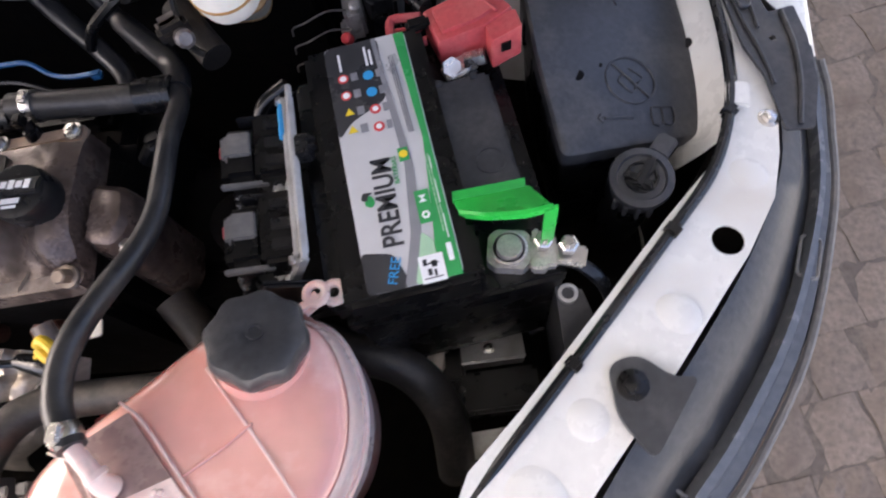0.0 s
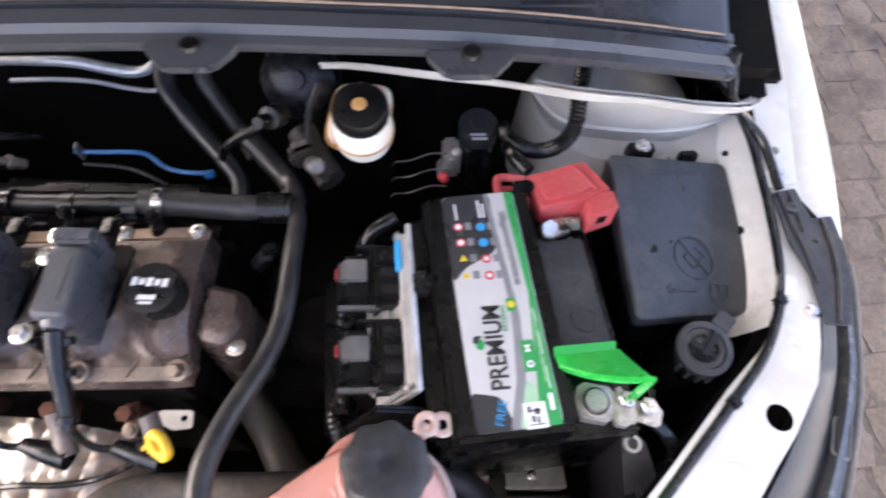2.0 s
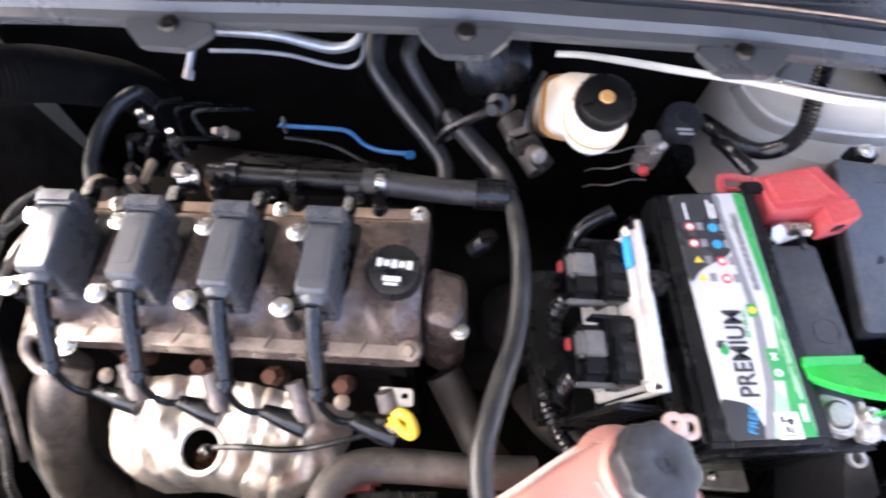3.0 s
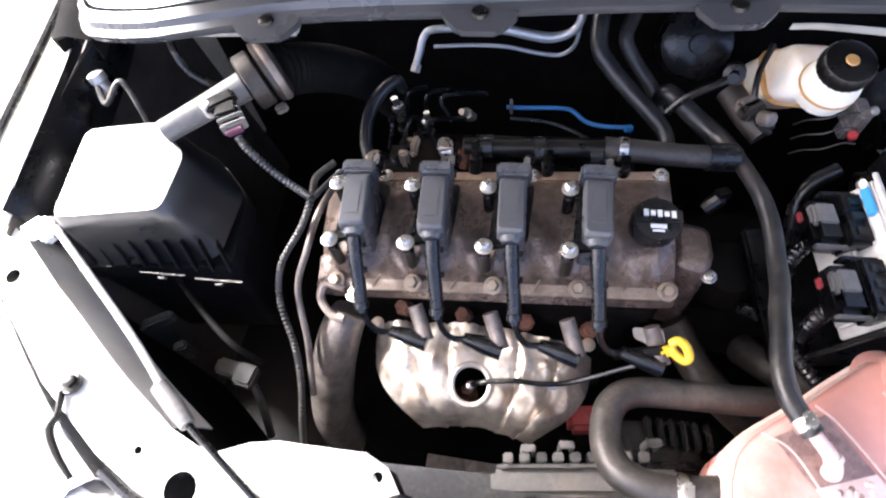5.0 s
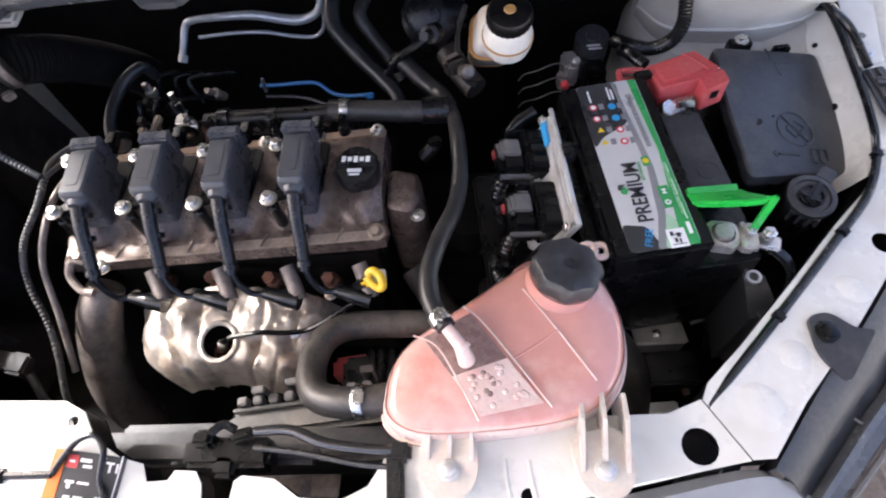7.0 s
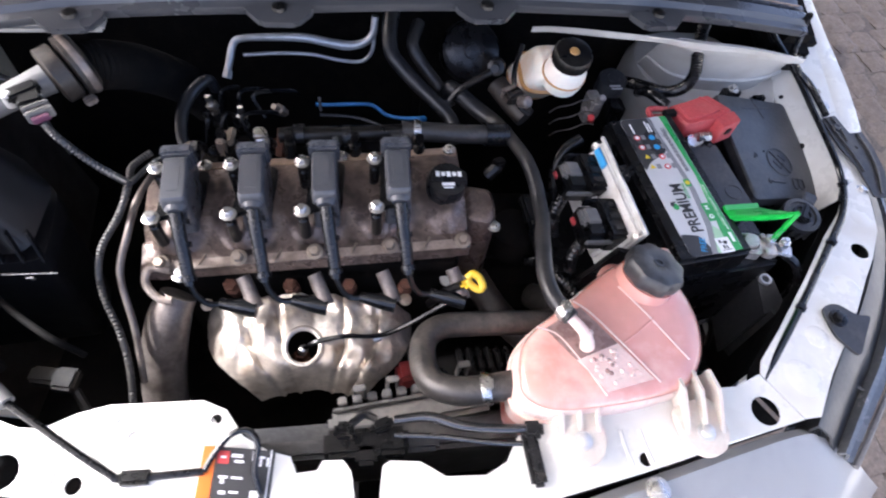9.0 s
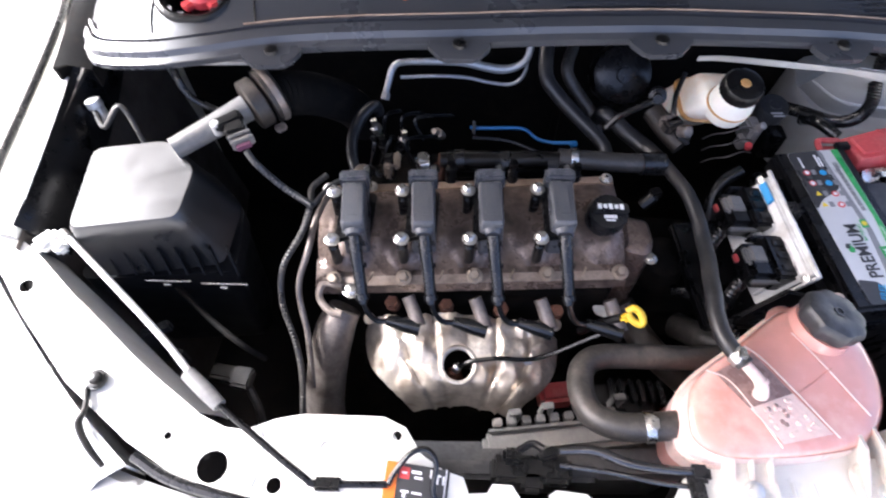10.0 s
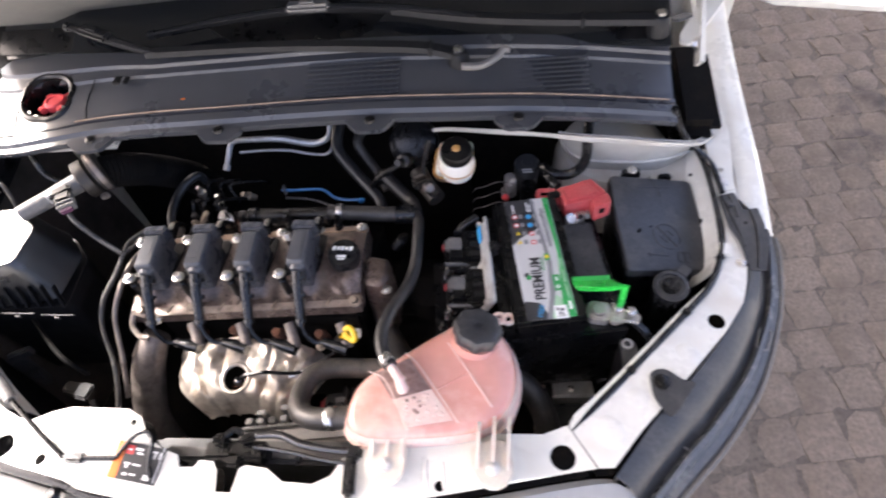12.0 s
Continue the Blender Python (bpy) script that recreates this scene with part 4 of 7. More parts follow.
def tilted(bm, at=(0.045, -0.02, 0.82), ry=-4.0, rx=0):
    """Leans a piece with the engine, which stands a little higher at one end."""
    m = Matrix.Translation(at) @ pose(0, 0, 0, rx, ry, 3) @ Matrix.Translation([-c for c in at])
    bmesh.ops.transform(bm, matrix=m, verts=bm.verts)
    return bm


section = [(0.056, 0.802), (0.056, 0.830), (0.046, 0.834), (0.041, 0.844), (0.02, 0.847), (-0.028, 0.847), (-0.046, 0.842), (-0.058, 0.833), (-0.066, 0.824), (-0.070, 0.8195), (-0.092, 0.817), (-0.094, 0.800)]
cover_loops = []
for k in range(61):
    x = -0.158 + k * 0.403 / 60
    wave = math.cos((x + 0.115) / 0.086 * 2 * math.pi)
    pull = 0.02 * max(0, abs(k - 30) - 27) / 3
    loop = []
    for n, (y, z) in enumerate(section):
        dy = -0.009 * wave if n in (6, 7, 8) else 0
        dz = 0.007 * wave if n in (5, 6, 7) else 0
        loop.append((x, y * (1 - pull) + dy, z + dz - (pull * 0.4 if 2 < n < 8 else 0)))
    cover_loops.append(loop)
cover = part("valve_cover", tilted(loft(cover_loops)), COVER, engine, "dirty brown-grey cast valve cover")
# Black patch beside each coil stands for the shadow on the cover.
for i in range(4):
    x = -0.130 + i * 0.0865
    part("coil_shadow_patch", tilted(prism(rounded([(x + 0.006, 0.035), (x + 0.004, -0.045), (x + 0.046, -0.045), (x + 0.052, 0.035)], 0.010), 0.8455, 0.8485)), BLACK, cover)
for i in range(5):
    x = -0.145 + i * 0.0925
    part("cover_bolt", tilted(bolt((x + 0.012, -0.083, 0.820), 0.0070, 0.012, (0, -0.35, 1))), PIPE_METAL, cover)
    part("bolt_boss", tilted(lathe([(0.013, -0.012), (0.012, 0.0), (0.01, 0.001)], (x + 0.012, -0.081, 0.818), (0, -0.25, 1), 18)), COVER, cover)
    if i < 4:
        part("flange_rib", tilted(box((x + 0.06, -0.081, 0.819), (0.0025, 0.018, 0.004), 0.001, -25)), PIPE_METAL, cover)
part("front_flange", tilted(box((0.042, -0.081, 0.8165), (0.385, 0.021, 0.004), 0.0012)), FLANGE, cover, "pale dirty front flange")
part("rear_flange", tilted(box((0.045, 0.053, 0.832), (0.40, 0.018, 0.012), 0.004)), TAN, cover, "tan-stained rear flange")
for x in (-0.15, -0.09, 0.09, 0.16, 0.235):
    part("flange_bolt", tilted(bolt((x, 0.054, 0.838), 0.006, 0.006)), STEEL, cover)


def coil():
    """One ignition coil on its two bolts, with its boot and lead; the top bolt stands at the origin."""
    c = thing("ignition_coil", (0, 0, 0), "black plastic ignition coil with silver bolts and rubber boot", "ignition coil", "ignition coils on the valve cover")
    body = loft([[(0.0268 + x * s, y0 + y * s, z) for x, y in rounded([(-0.0145, 0.034), (-0.0145, -0.034), (0.0145, -0.034), (0.0145, 0.034)], 0.005, 3)] for s, z, y0 in ((1.08, -0.05, -0.03), (1.0, -0.006, -0.03), (1.0, 0.008, -0.03), (0.92, 0.012, -0.031), (0.84, 0.0135, -0.032))])
    part("body", body, COIL, c)
    part("head", join(box((0.0268, 0.012, 0.0), (0.037, 0.016, 0.030), 0.003), box((0.0268, 0.006, -0.02), (0.031, 0.03, 0.03), 0.004)), COIL, c)
    part("raised_panel", box((0.0268, -0.03, 0.0128), (0.015, 0.044, 0.0026), 0.0012), COIL, c)
    part("shoulder", loft([[(0.0275 + math.cos(a) * r, y, -0.003 + math.sin(a) * r * 0.8) for a in (2 * math.pi * k / 12 for k in range(12))] for y, r in ((-0.056, 0.0138), (-0.066, 0.0118), (-0.070, 0.0088))]), COIL, c)
    bracket = join(box((0.008, -0.002, -0.0085), (0.030, 0.015, 0.007), 0.003, -10), box((0.008, -0.066, -0.0115), (0.032, 0.015, 0.007), 0.003, 12), box((0.010, -0.034, -0.012), (0.008, 0.06, 0.006), 0.002, -4))
    part("bracket", bracket, BLACK, c)
    for y, z in ((0, 0), (-0.0715, -0.003)):
        part("bolt_head", bolt((0, y, z - 0.006), 0.0062, 0.008), STEEL, c, "bright silver bolt")
        part("spacer", lathe([(0.0065, -0.055), (0.0065, -0.02), (0.005, -0.018), (0.005, -0.006)], (0, y, z), seg=12), BLACK, c)
    part("boot", tube([(0.028, -0.070, -0.004), (0.030, -0.092, -0.018), (0.033, -0.115, -0.036), (0.035, -0.137, -0.054)], [0.0078, 0.0080, 0.0078, 0.0076, 0.0074, 0.0060], 14), RUBBER, c, "ribbed black rubber boot")
    for f, r in ((0.08, 0.0098), (0.42, 0.0094), (0.92, 0.0086)):
        p = Vector((0.030, -0.070, -0.012)).lerp(Vector((0.035, -0.137, -0.052)), f)
        part("boot_ring", lathe([(r, -0.003), (r, 0.003)], p, (0.1, -0.85, -0.5), 14), RUBBER, c)
    part("lead", tube([(0.035, -0.136, -0.053), (0.040, -0.144, -0.068), (0.050, -0.149, -0.081), (0.066, -0.148, -0.085)], 0.0036, 8), RUBBER, c)
    part("plug_cap", tube([(0.062, -0.147, -0.085), (0.085, -0.153, -0.087), (0.104, -0.158, -0.089)], [0.0065, 0.0102, 0.0112], 12), RUBBER, c)
    part("plug_tube", tube([(0.090, -0.122, -0.070), (0.097, -0.139, -0.080), (0.103, -0.156, -0.088)], [0.0085, 0.0088, 0.0095], 14), PIPE_DARK, c, "dull metal spark-plug tube")
    part("connector", join(box((0.040, 0.030, -0.016), (0.012, 0.022, 0.014), 0.002), tube([(0.040, 0.036, -0.016), (0.042, 0.048, -0.02), (0.044, 0.058, -0.035)], 0.0055, 10)), BLACK, c)
    part("connector_clip", box((0.040, 0.034, -0.007), (0.008, 0.016, 0.004), 0.001), STEEL, c)
    return c


first = coil()
coil_places = [(-0.131, -0.004, 0.887, 6), (-0.043, -0.002, 0.894, 4.5), (0.041, 0.001, 0.898, 3.5), (0.128, 0.004, 0.903, 2.5)]
for x, y, z, turn in coil_places[1:]:
    copy_thing(first, pose(x, y, z, 0, 0, turn))
first.matrix_basis = pose(*coil_places[0][:3], 0, 0, coil_places[0][3])

oil = thing("oil_cap", (0.219, -0.015, 0.85), "black oil filler cap with white printing", "cap")
part("cap", lathe([(0.021, -0.03), (0.0245, -0.026), (0.0255, -0.006), (0.0235, -0.001), (0.02, 0.0), (0.001, 0.0)], (0.219, -0.015, 0.886), (0.03, -0.12, 1), 36, 18, 0.012), BLACK_SATIN, oil)
part("grip_bar", box((0.220, -0.013, 0.888), (0.046, 0.016, 0.006), 0.002, 2, -6), BLACK_SATIN, oil)
for i in range(5):
    part("print_bar", box((0.206 + i * 0.0068, -0.0125, 0.8915), (0.0048, 0.0062 if i % 2 else 0.0085, 0.0006), 0, 2, -6), PRINT_WHITE, oil)
for x, y, z, w, h in ((0.216, 0.002, 0.887, 0.010, 0.004), (0.219, -0.026, 0.8885, 0.016, 0.005), (0.219, -0.031, 0.888, 0.012, 0.0025)):
    part("print_bar", box((x, y, z), (w, h, 0.0006), 0, 2, -6), PRINT_WHITE, oil)

thermo = thing("thermostat_housing", (0.268, -0.01, 0.74), "grey cast thermostat housing beside the valve cover", "thermostat housing")
part("casting", loft([[(0.268 + x * s, -0.015 + y * s, z) for x, y in rounded([(-0.028, 0.038), (-0.026, -0.036), (0.012, -0.044), (0.026, -0.02), (0.02, 0.03)], 0.012)] for s, z in ((0.9, 0.70), (0.88, 0.78), (0.84, 0.82), (0.76, 0.836), (0.55, 0.842))]), COVER, thermo)
part("sensor", join(lathe([(0.009, 0), (0.009, 0.02), (0.006, 0.024)], (0.285, 0.045, 0.82), (0.6, 0.3, 0.6), 10), box((0.30, 0.055, 0.836), (0.018, 0.014, 0.014), 0.003, 25)), BLACK, thermo)
part("casting_bolt", bolt((0.284, -0.045, 0.825), 0.006, 0.006), STEEL, thermo)

# intake side behind the cover
railt = thing("fuel_rail", (0.09, 0.09, 0.80), "black fuel rail behind the valve cover", "fuel rail")
part("rail", tube([(0.0, 0.088, 0.845), (0.06, 0.089, 0.848), (0.13, 0.091, 0.852), (0.19, 0.093, 0.855)], 0.011, 14), BLACK, railt)
for x in (0.02, 0.085, 0.15):
    part("collar", tube([(x, 0.088, 0.847), (x + 0.014, 0.089, 0.848)], 0.0145, 14, straight=True), BLACK_SATIN, railt)
part("end_clip", join(ring((-0.027, 0.078, 0.845), 0.014, 0.004, 0.012, 16, (1, 0.1, 0)), box((-0.024, 0.078, 0.86), (0.014, 0.018, 0.008), 0.002)), STEEL, railt)
part("manifold_edge", join(box((0.10, 0.114, 0.83), (0.19, 0.012, 0.02), 0.004, 3), box((0.08, 0.15, 0.75), (0.22, 0.06, 0.04), 0.012, 3)), BLACK, railt)
for i in range(4):
    x = -0.09 + i * 0.086
    part("injector", join(lathe([(0.008, 0), (0.008, 0.02), (0.006, 0.022), (0.006, 0.03)], (x + 0.02, 0.06, 0.835), (0, 0.4, 1), 12), box((x + 0.02, 0.068, 0.868), (0.01, 0.012, 0.01), 0.002)), BLACK, railt)


def hose(name, pts, r, label, mat=None, seg=16, rib=0.0, clamps=(), category="hose"):
    h = thing(name, pts[0], label, category)
    part("tube", tube(pts, r, seg, 7, rib), mat or RUBBER, h)
    rr = r if not isinstance(r, (list, tuple)) else max(r)
    for p, d in clamps:
        part("clamp", join(lathe([(rr * 1.09, -0.005), (rr * 1.12, -0.003), (rr * 1.12, 0.003), (rr * 1.09, 0.005)], p, d, 20), box(Vector(p) + Vector((0, 0, rr * 1.1)), (0.010, 0.014, 0.006), 0.002)), STEEL, h, "bright spring clamp")
    return h


hose("coolant_hose", [(0.165, 0.094, 0.855), (0.21, 0.095, 0.852), (0.26, 0.097, 0.848), (0.312, 0.102, 0.844)], 0.0135, "dusty grey-black coolant hose with a steel clamp", RUBBER_DUSTY, clamps=[((0.186, 0.094, 0.854), (1, 0.02, 0))])
part("tee_collar", tube([(0.282, 0.099, 0.846), (0.315, 0.103, 0.843)], 0.0165, 16, straight=True), RUBBER, bpy.data.objects["coolant_hose"])
hose("expansion_hose", [(0.316, 0.106, 0.841), (0.324, 0.085, 0.845), (0.331, 0.036, 0.864), (0.335, -0.004, 0.870), (0.335, -0.042, 0.873), (0.331, -0.078, 0.884), (0.323, -0.11, 0.897), (0.317, -0.14, 0.909), (0.313, -0.168, 0.914), (0.317, -0.197, 0.915), (0.332, -0.222, 0.915)], 0.0092, "long black rubber hose running to the coolant tank", RUBBER_SOFT, clamps=[((0.326, -0.214, 0.915), (0.55, -0.8, 0.0))])
hose("heater_hose", [(0.316, 0.106, 0.838), (0.302, 0.145, 0.826), (0.277, 0.172, 0.828), (0.252, 0.194, 0.836), (0.240, 0.206, 0.833), (0.234, 0.215, 0.80)], [0.0125, 0.0125, 0.0115, 0.010], "worn black heater hose leading back towards the firewall", RUBBER_SOFT)
hose("heater_hose", [(0.247, 0.120, 0.805), (0.243, 0.150, 0.818), (0.222, 0.174, 0.829), (0.196, 0.198, 0.839), (0.170, 0.222, 0.852), (0.152, 0.243, 0.866), (0.150, 0.275, 0.885), (0.156, 0.31, 0.90)], [0.0095, 0.0105, 0.011, 0.0115], "worn black heater hose bending up under the cowl", RUBBER_SOFT)
hose("heater_hose", [(0.245, 0.20, 0.80), (0.225, 0.225, 0.82), (0.20, 0.25, 0.84), (0.185, 0.27, 0.86), (0.195, 0.31, 0.87)], 0.0095, "thin dusty heater hose under the cowl", RUBBER_DUSTY)

# exhaust side
shield = thing("heat_shield", (0.04, -0.16, 0.62), "crumpled bare-metal exhaust heat shield with a round hole", "heat shield")
us, vs = 60, 30
bm = bmesh.new()
grid = []
for i in range(us + 1):
    row = []
    u = i / us
    for j in range(vs + 1):
        v = j / vs
        half = 0.137 * math.sqrt(1 - (0.90 * v) ** 2.5)
        x = 0.042 + (u - 0.5) * 2 * half + 0.006 * v
        y = -0.110 - 0.107 * v + 0.004 * math.cos((u - 0.5) * 6)
        e = 1 - (2 * u - 1) ** 4
        z = 0.750 - 0.018 * v - 0.055 * (2 * u - 1) ** 6 * (1.0 - 0.75 * v)
        z += 0.012 * e * math.sin(math.pi * v)
        for g, w in ((0.20, 0.022), (0.35, 0.014), (0.66, 0.016), (0.82, 0.014)):
            z -= 0.010 * math.exp(-((u - g - 0.03 * v) / w) ** 2)
        z += 0.006 * abs(math.sin(u * 12.6)) * max(0, 1 - v * 4)
        z += 0.010 * noise.noise((x * 40, y * 32, 3)) + 0.008 * abs(noise.noise((x * 75, y * 45, 7))) + 0.004 * abs(noise.noise((x * 150, y * 110, 2)))
        near = math.exp(-(((x - 0.040) / 0.034) ** 4 + ((y + 0.178) / 0.034) ** 4))
        z = z * (1 - near) + (0.748 - 0.25 * (-0.178 - y)) * near - 0.05 * max(0.0, (v - 0.84) / 0.16) ** 2
        row.append(bm.verts.new((x, y, z)))
    grid.append(row)
for i in range(us):
    for j in range(vs):
        bm.faces.new((grid[i][j], grid[i + 1][j], grid[i + 1][j + 1], grid[i][j + 1]))
hole = Vector((0.040, -0.178))
sheet = [v.co.copy() for row in grid for v in row]


def shield_z(x, y):
    return min(sheet, key=lambda c: (c.x - x) ** 2 + (c.y - y) ** 2).z


bmesh.ops.delete(bm, geom=[f for f in bm.faces if (f.calc_center_median().xy - hole).length < 0.0225], context="FACES")
part("shell", solid(bm, 0.0012), SHIELD, shield, smooth=60)
part("hole_rim", tube([(hole.x + 0.0225 * math.cos(a), hole.y + 0.0225 * math.sin(a), 0.748 - 0.25 * (-0.0225 * math.sin(a)) + 0.001) for a in (2 * math.pi * k / 20 for k in range(21))], 0.0035, 8, 2), SHIELD, shield)
for x, y, z in [(-0.085, -0.118, 0.748), (0.17, -0.112, 0.748), (0.148, -0.16, 0.722), (0.16, -0.168, 0.716)]:
    part("shield_bolt", bolt((x, y, z), 0.0055, 0.005, (0, -0.3, 1)), PIPE_METAL, shield)
o2 = thing("oxygen_sensor", (0.036, -0.178, 0.70), "rusty oxygen sensor with a black lead, in the heat shield's hole", "sensor")
part("hex_body", lathe([(0.010, -0.02), (0.012, 0.002), (0.014, 0.004), (0.014, 0.014), (0.009, 0.018), (0.008, 0.024)], (0.034, -0.184, 0.704), (0.05, 0.25, 1), 6), RUST, o2)
part("tip", lathe([(0.0065, 0), (0.006, 0.012), (0.004, 0.014)], (0.036, -0.177, 0.727), (0.3, 0.1, 0.9), 12), STEEL, o2)
lead_line = [(0.040, -0.176, 0.738), (0.054, -0.174, 0.752)] + [(x, y, shield_z(x, y) + 0.006) for x, y in ((0.07, -0.172), (0.095, -0.170), (0.12, -0.168), (0.145, -0.162))] + [(0.175, -0.155, 0.765), (0.205, -0.148, 0.79), (0.235, -0.143, 0.815)]
part("lead", tube(lead_line, 0.0032, 8), RUBBER, o2)
part("lead_clip", lathe([(0.0045, -0.005), (0.0048, 0), (0.0045, 0.005)], (0.132, -0.1655, shield_z(0.132, -0.1655) + 0.006), (1, 0.25, 0), 10), STEEL, o2)
for i in range(4):
    x = -0.055 + i * 0.075
    part("exhaust_stud", join(lathe([(0.010, 0), (0.011, 0.01), (0.008, 0.012), (0.008, 0.026)], (x, -0.094, 0.748), (0, -0.3, 1), 6), lathe([(0.010, -0.02), (0.010, 0.0)], (x, -0.094, 0.75), (0, -0.3, 1), 10)), RUST, engine, "rusty exhaust stud")
pipe = thing("coolant_pipe", (-0.13, -0.12, 0.60), "wide heat-stained metal pipe beside the heat shield", "pipe")
part("pipe", tube([(-0.117, -0.112, 0.765), (-0.13, -0.135, 0.745), (-0.142, -0.17, 0.70), (-0.150, -0.21, 0.63), (-0.152, -0.23, 0.52)], [0.022, 0.027, 0.028, 0.028, 0.028], 18), PIPE_DARK, pipe)
lift = thing("lifting_eye", (-0.13, -0.10, 0.77), "bent steel engine lifting eye", "bracket")
part("eye", tube([(-0.118, -0.10, 0.805), (-0.142, -0.098, 0.806), (-0.147, -0.113, 0.795), (-0.132, -0.128, 0.785), (-0.117, -0.13, 0.783)], 0.005, 8), FLANGE, lift)
part("eye_bolt", bolt((-0.105, -0.103, 0.80), 0.008, 0.008), STEEL, lift)

dip = thing("dipstick", (0.245, -0.14, 0.80), "yellow looped plastic dipstick handle", "dipstick")
part("loop_handle", tube([(0.2389, -0.1364, 0.8497), (0.2447, -0.1342, 0.8548), (0.2526, -0.1393, 0.8533), (0.2562, -0.1472, 0.8483), (0.2526, -0.1501, 0.8447), (0.244, -0.145, 0.8454), (0.2389, -0.1385, 0.8483)], 0.0046, 10), YELLOW, dip)
part("stem_grip", box((0.238, -0.141, 0.842), (0.015, 0.011, 0.011), 0.004, 30), YELLOW, dip)
part("guide_tube", tube([(0.234, -0.14, 0.84), (0.215, -0.135, 0.81), (0.20, -0.125, 0.76)], 0.0055, 8), BLACK, dip)
part("bracket_plate", plate(rounded([(0.212, -0.10), (0.245, -0.098), (0.248, -0.115), (0.23, -0.118), (0.215, -0.112)], 0.004), [circle((0.238, -0.106), 0.003)], lambda x, y: 0.79, 0.002), ALU, dip)

# wiring and hoses at the belt end
hose("wiring_loom", [(-0.150, 0.035, 0.865), (-0.165, 0.01, 0.868), (-0.160, -0.02, 0.875), (-0.168, -0.055, 0.86), (-0.192, -0.09, 0.83), (-0.193, -0.125, 0.80), (-0.175, -0.165, 0.765), (-0.165, -0.20, 0.74), (-0.163, -0.235, 0.71), (-0.17, -0.26, 0.66)], 0.0045, "dusty corrugated wiring loom running down beside the engine", RUBBER_DUSTY, 12, 0.001, category="wiring loom")
hose("metal_pipe", [(-0.145, 0.02, 0.85), (-0.155, -0.03, 0.855), (-0.160, -0.075, 0.845), (-0.172, -0.11, 0.81), (-0.158, -0.16, 0.77), (-0.152, -0.21, 0.72)], 0.004, "heat-stained thin pipe beside the wiring loom", PIPE_DARK, category="pipe")
hose("wiring_lead", [(-0.155, -0.025, 0.88), (-0.135, 0.02, 0.87), (-0.11, 0.03, 0.86), (-0.10, 0.028, 0.85)], 0.003, "thin grey wiring lead", GREY_PLASTIC, 8, category="cable")
hose("breather_hose", [(-0.112, 0.05, 0.85), (-0.122, 0.075, 0.856), (-0.126, 0.108, 0.860), (-0.120, 0.136, 0.866), (-0.108, 0.156, 0.870), (-0.099, 0.168, 0.866), (-0.096, 0.174, 0.845)], [0.0075, 0.008, 0.008, 0.007], "black rubber breather hose behind the valve cover", RUBBER_SOFT)
part("joint_piece", join(lathe([(0.012, 0), (0.012, 0.016), (0.008, 0.02)], (-0.105, 0.052, 0.842), seg=12), box((-0.07, 0.06, 0.85), (0.012, 0.012, 0.03), 0.003), box((-0.06, 0.075, 0.855), (0.01, 0.03, 0.01), 0.003)), PIPE_METAL, bpy.data.objects["breather_hose"])

blue = thing("blue_line", (0.12, 0.17, 0.78), "thin blue plastic pipe behind the engine", "pipe")
part("pipe", tube([(0.040, 0.186, 0.810), (0.068, 0.186, 0.811), (0.098, 0.187, 0.8125), (0.124, 0.186, 0.812), (0.145, 0.176, 0.803), (0.168, 0.170, 0.803), (0.196, 0.168, 0.806)], 0.0028, 10), BLUE, blue)
part("clip", box((0.046, 0.186, 0.811), (0.004, 0.010, 0.022), 0.001, 10), DUSTY_GREY, blue, "grey pipe clip")
part("clip", box((0.200, 0.168, 0.804), (0.012, 0.010, 0.008), 0.002, 10), BLUE, blue)
part("stay", tube([(0.045, 0.18, 0.795), (0.10, 0.178, 0.793), (0.15, 0.16, 0.79)], 0.003, 6), BLACK, blue)
acp = thing("air_conditioning_pipes", (0.03, 0.29, 0.80), "bent bare-metal air conditioning pipes under the cowl", "pipe")
part("pipe", tube([(0.128, 0.30, 0.885), (0.124, 0.292, 0.860), (0.111, 0.29, 0.845), (0.088, 0.29, 0.837), (0.061, 0.29, 0.840), (0.021, 0.29, 0.848), (-0.028, 0.29, 0.847), (-0.076, 0.29, 0.842), (-0.090, 0.286, 0.832), (-0.096, 0.272, 0.815), (-0.102, 0.256, 0.798)], [0.0055, 0.006, 0.0075, 0.0068, 0.0055, 0.0055, 0.0052], 12), ALU, acp)
part("pipe_nut", lathe([(0.0075, 0), (0.0075, 0.010), (0.006, 0.012)], (-0.102, 0.254, 0.795), (0.2, 0.6, 0.6), 6), ALU, acp)
part("thin_pipe", tube([(0.126, 0.298, 0.86), (0.124, 0.291, 0.834), (0.116, 0.29, 0.816), (0.099, 0.29, 0.806), (0.066, 0.29, 0.809), (0.028, 0.29, 0.817), (-0.022, 0.29, 0.817), (-0.078, 0.29, 0.811)], 0.003, 10), ALU, acp)

# ---- airbox and intake ----
airbox = thing("air_filter_box", (-0.35, -0.03, 0.60), "black plastic air filter box with a bright daylit lid", "air filter box")
top = [(-0.432, 0.012), (-0.338, 0.032), (-0.290, -0.012), (-0.292, -0.088), (-0.42, -0.112)]
loops = []
for s, z, dx in ((1.18, 0.845, 0.018), (1.08, 0.875, 0.010), (1.03, 0.905, 0.003), (0.98, 0.921, 0.0), (0.93, 0.927, 0.0)):
    loops.append([(-0.362 + (x + 0.362) * s + dx, -0.035 + (y + 0.035) * s, z + 0.03 * (y + 0.03)) for x, y in rounded(top, 0.014)])
part("lid", loft(loops), LID, airbox, "satin black plastic lid")
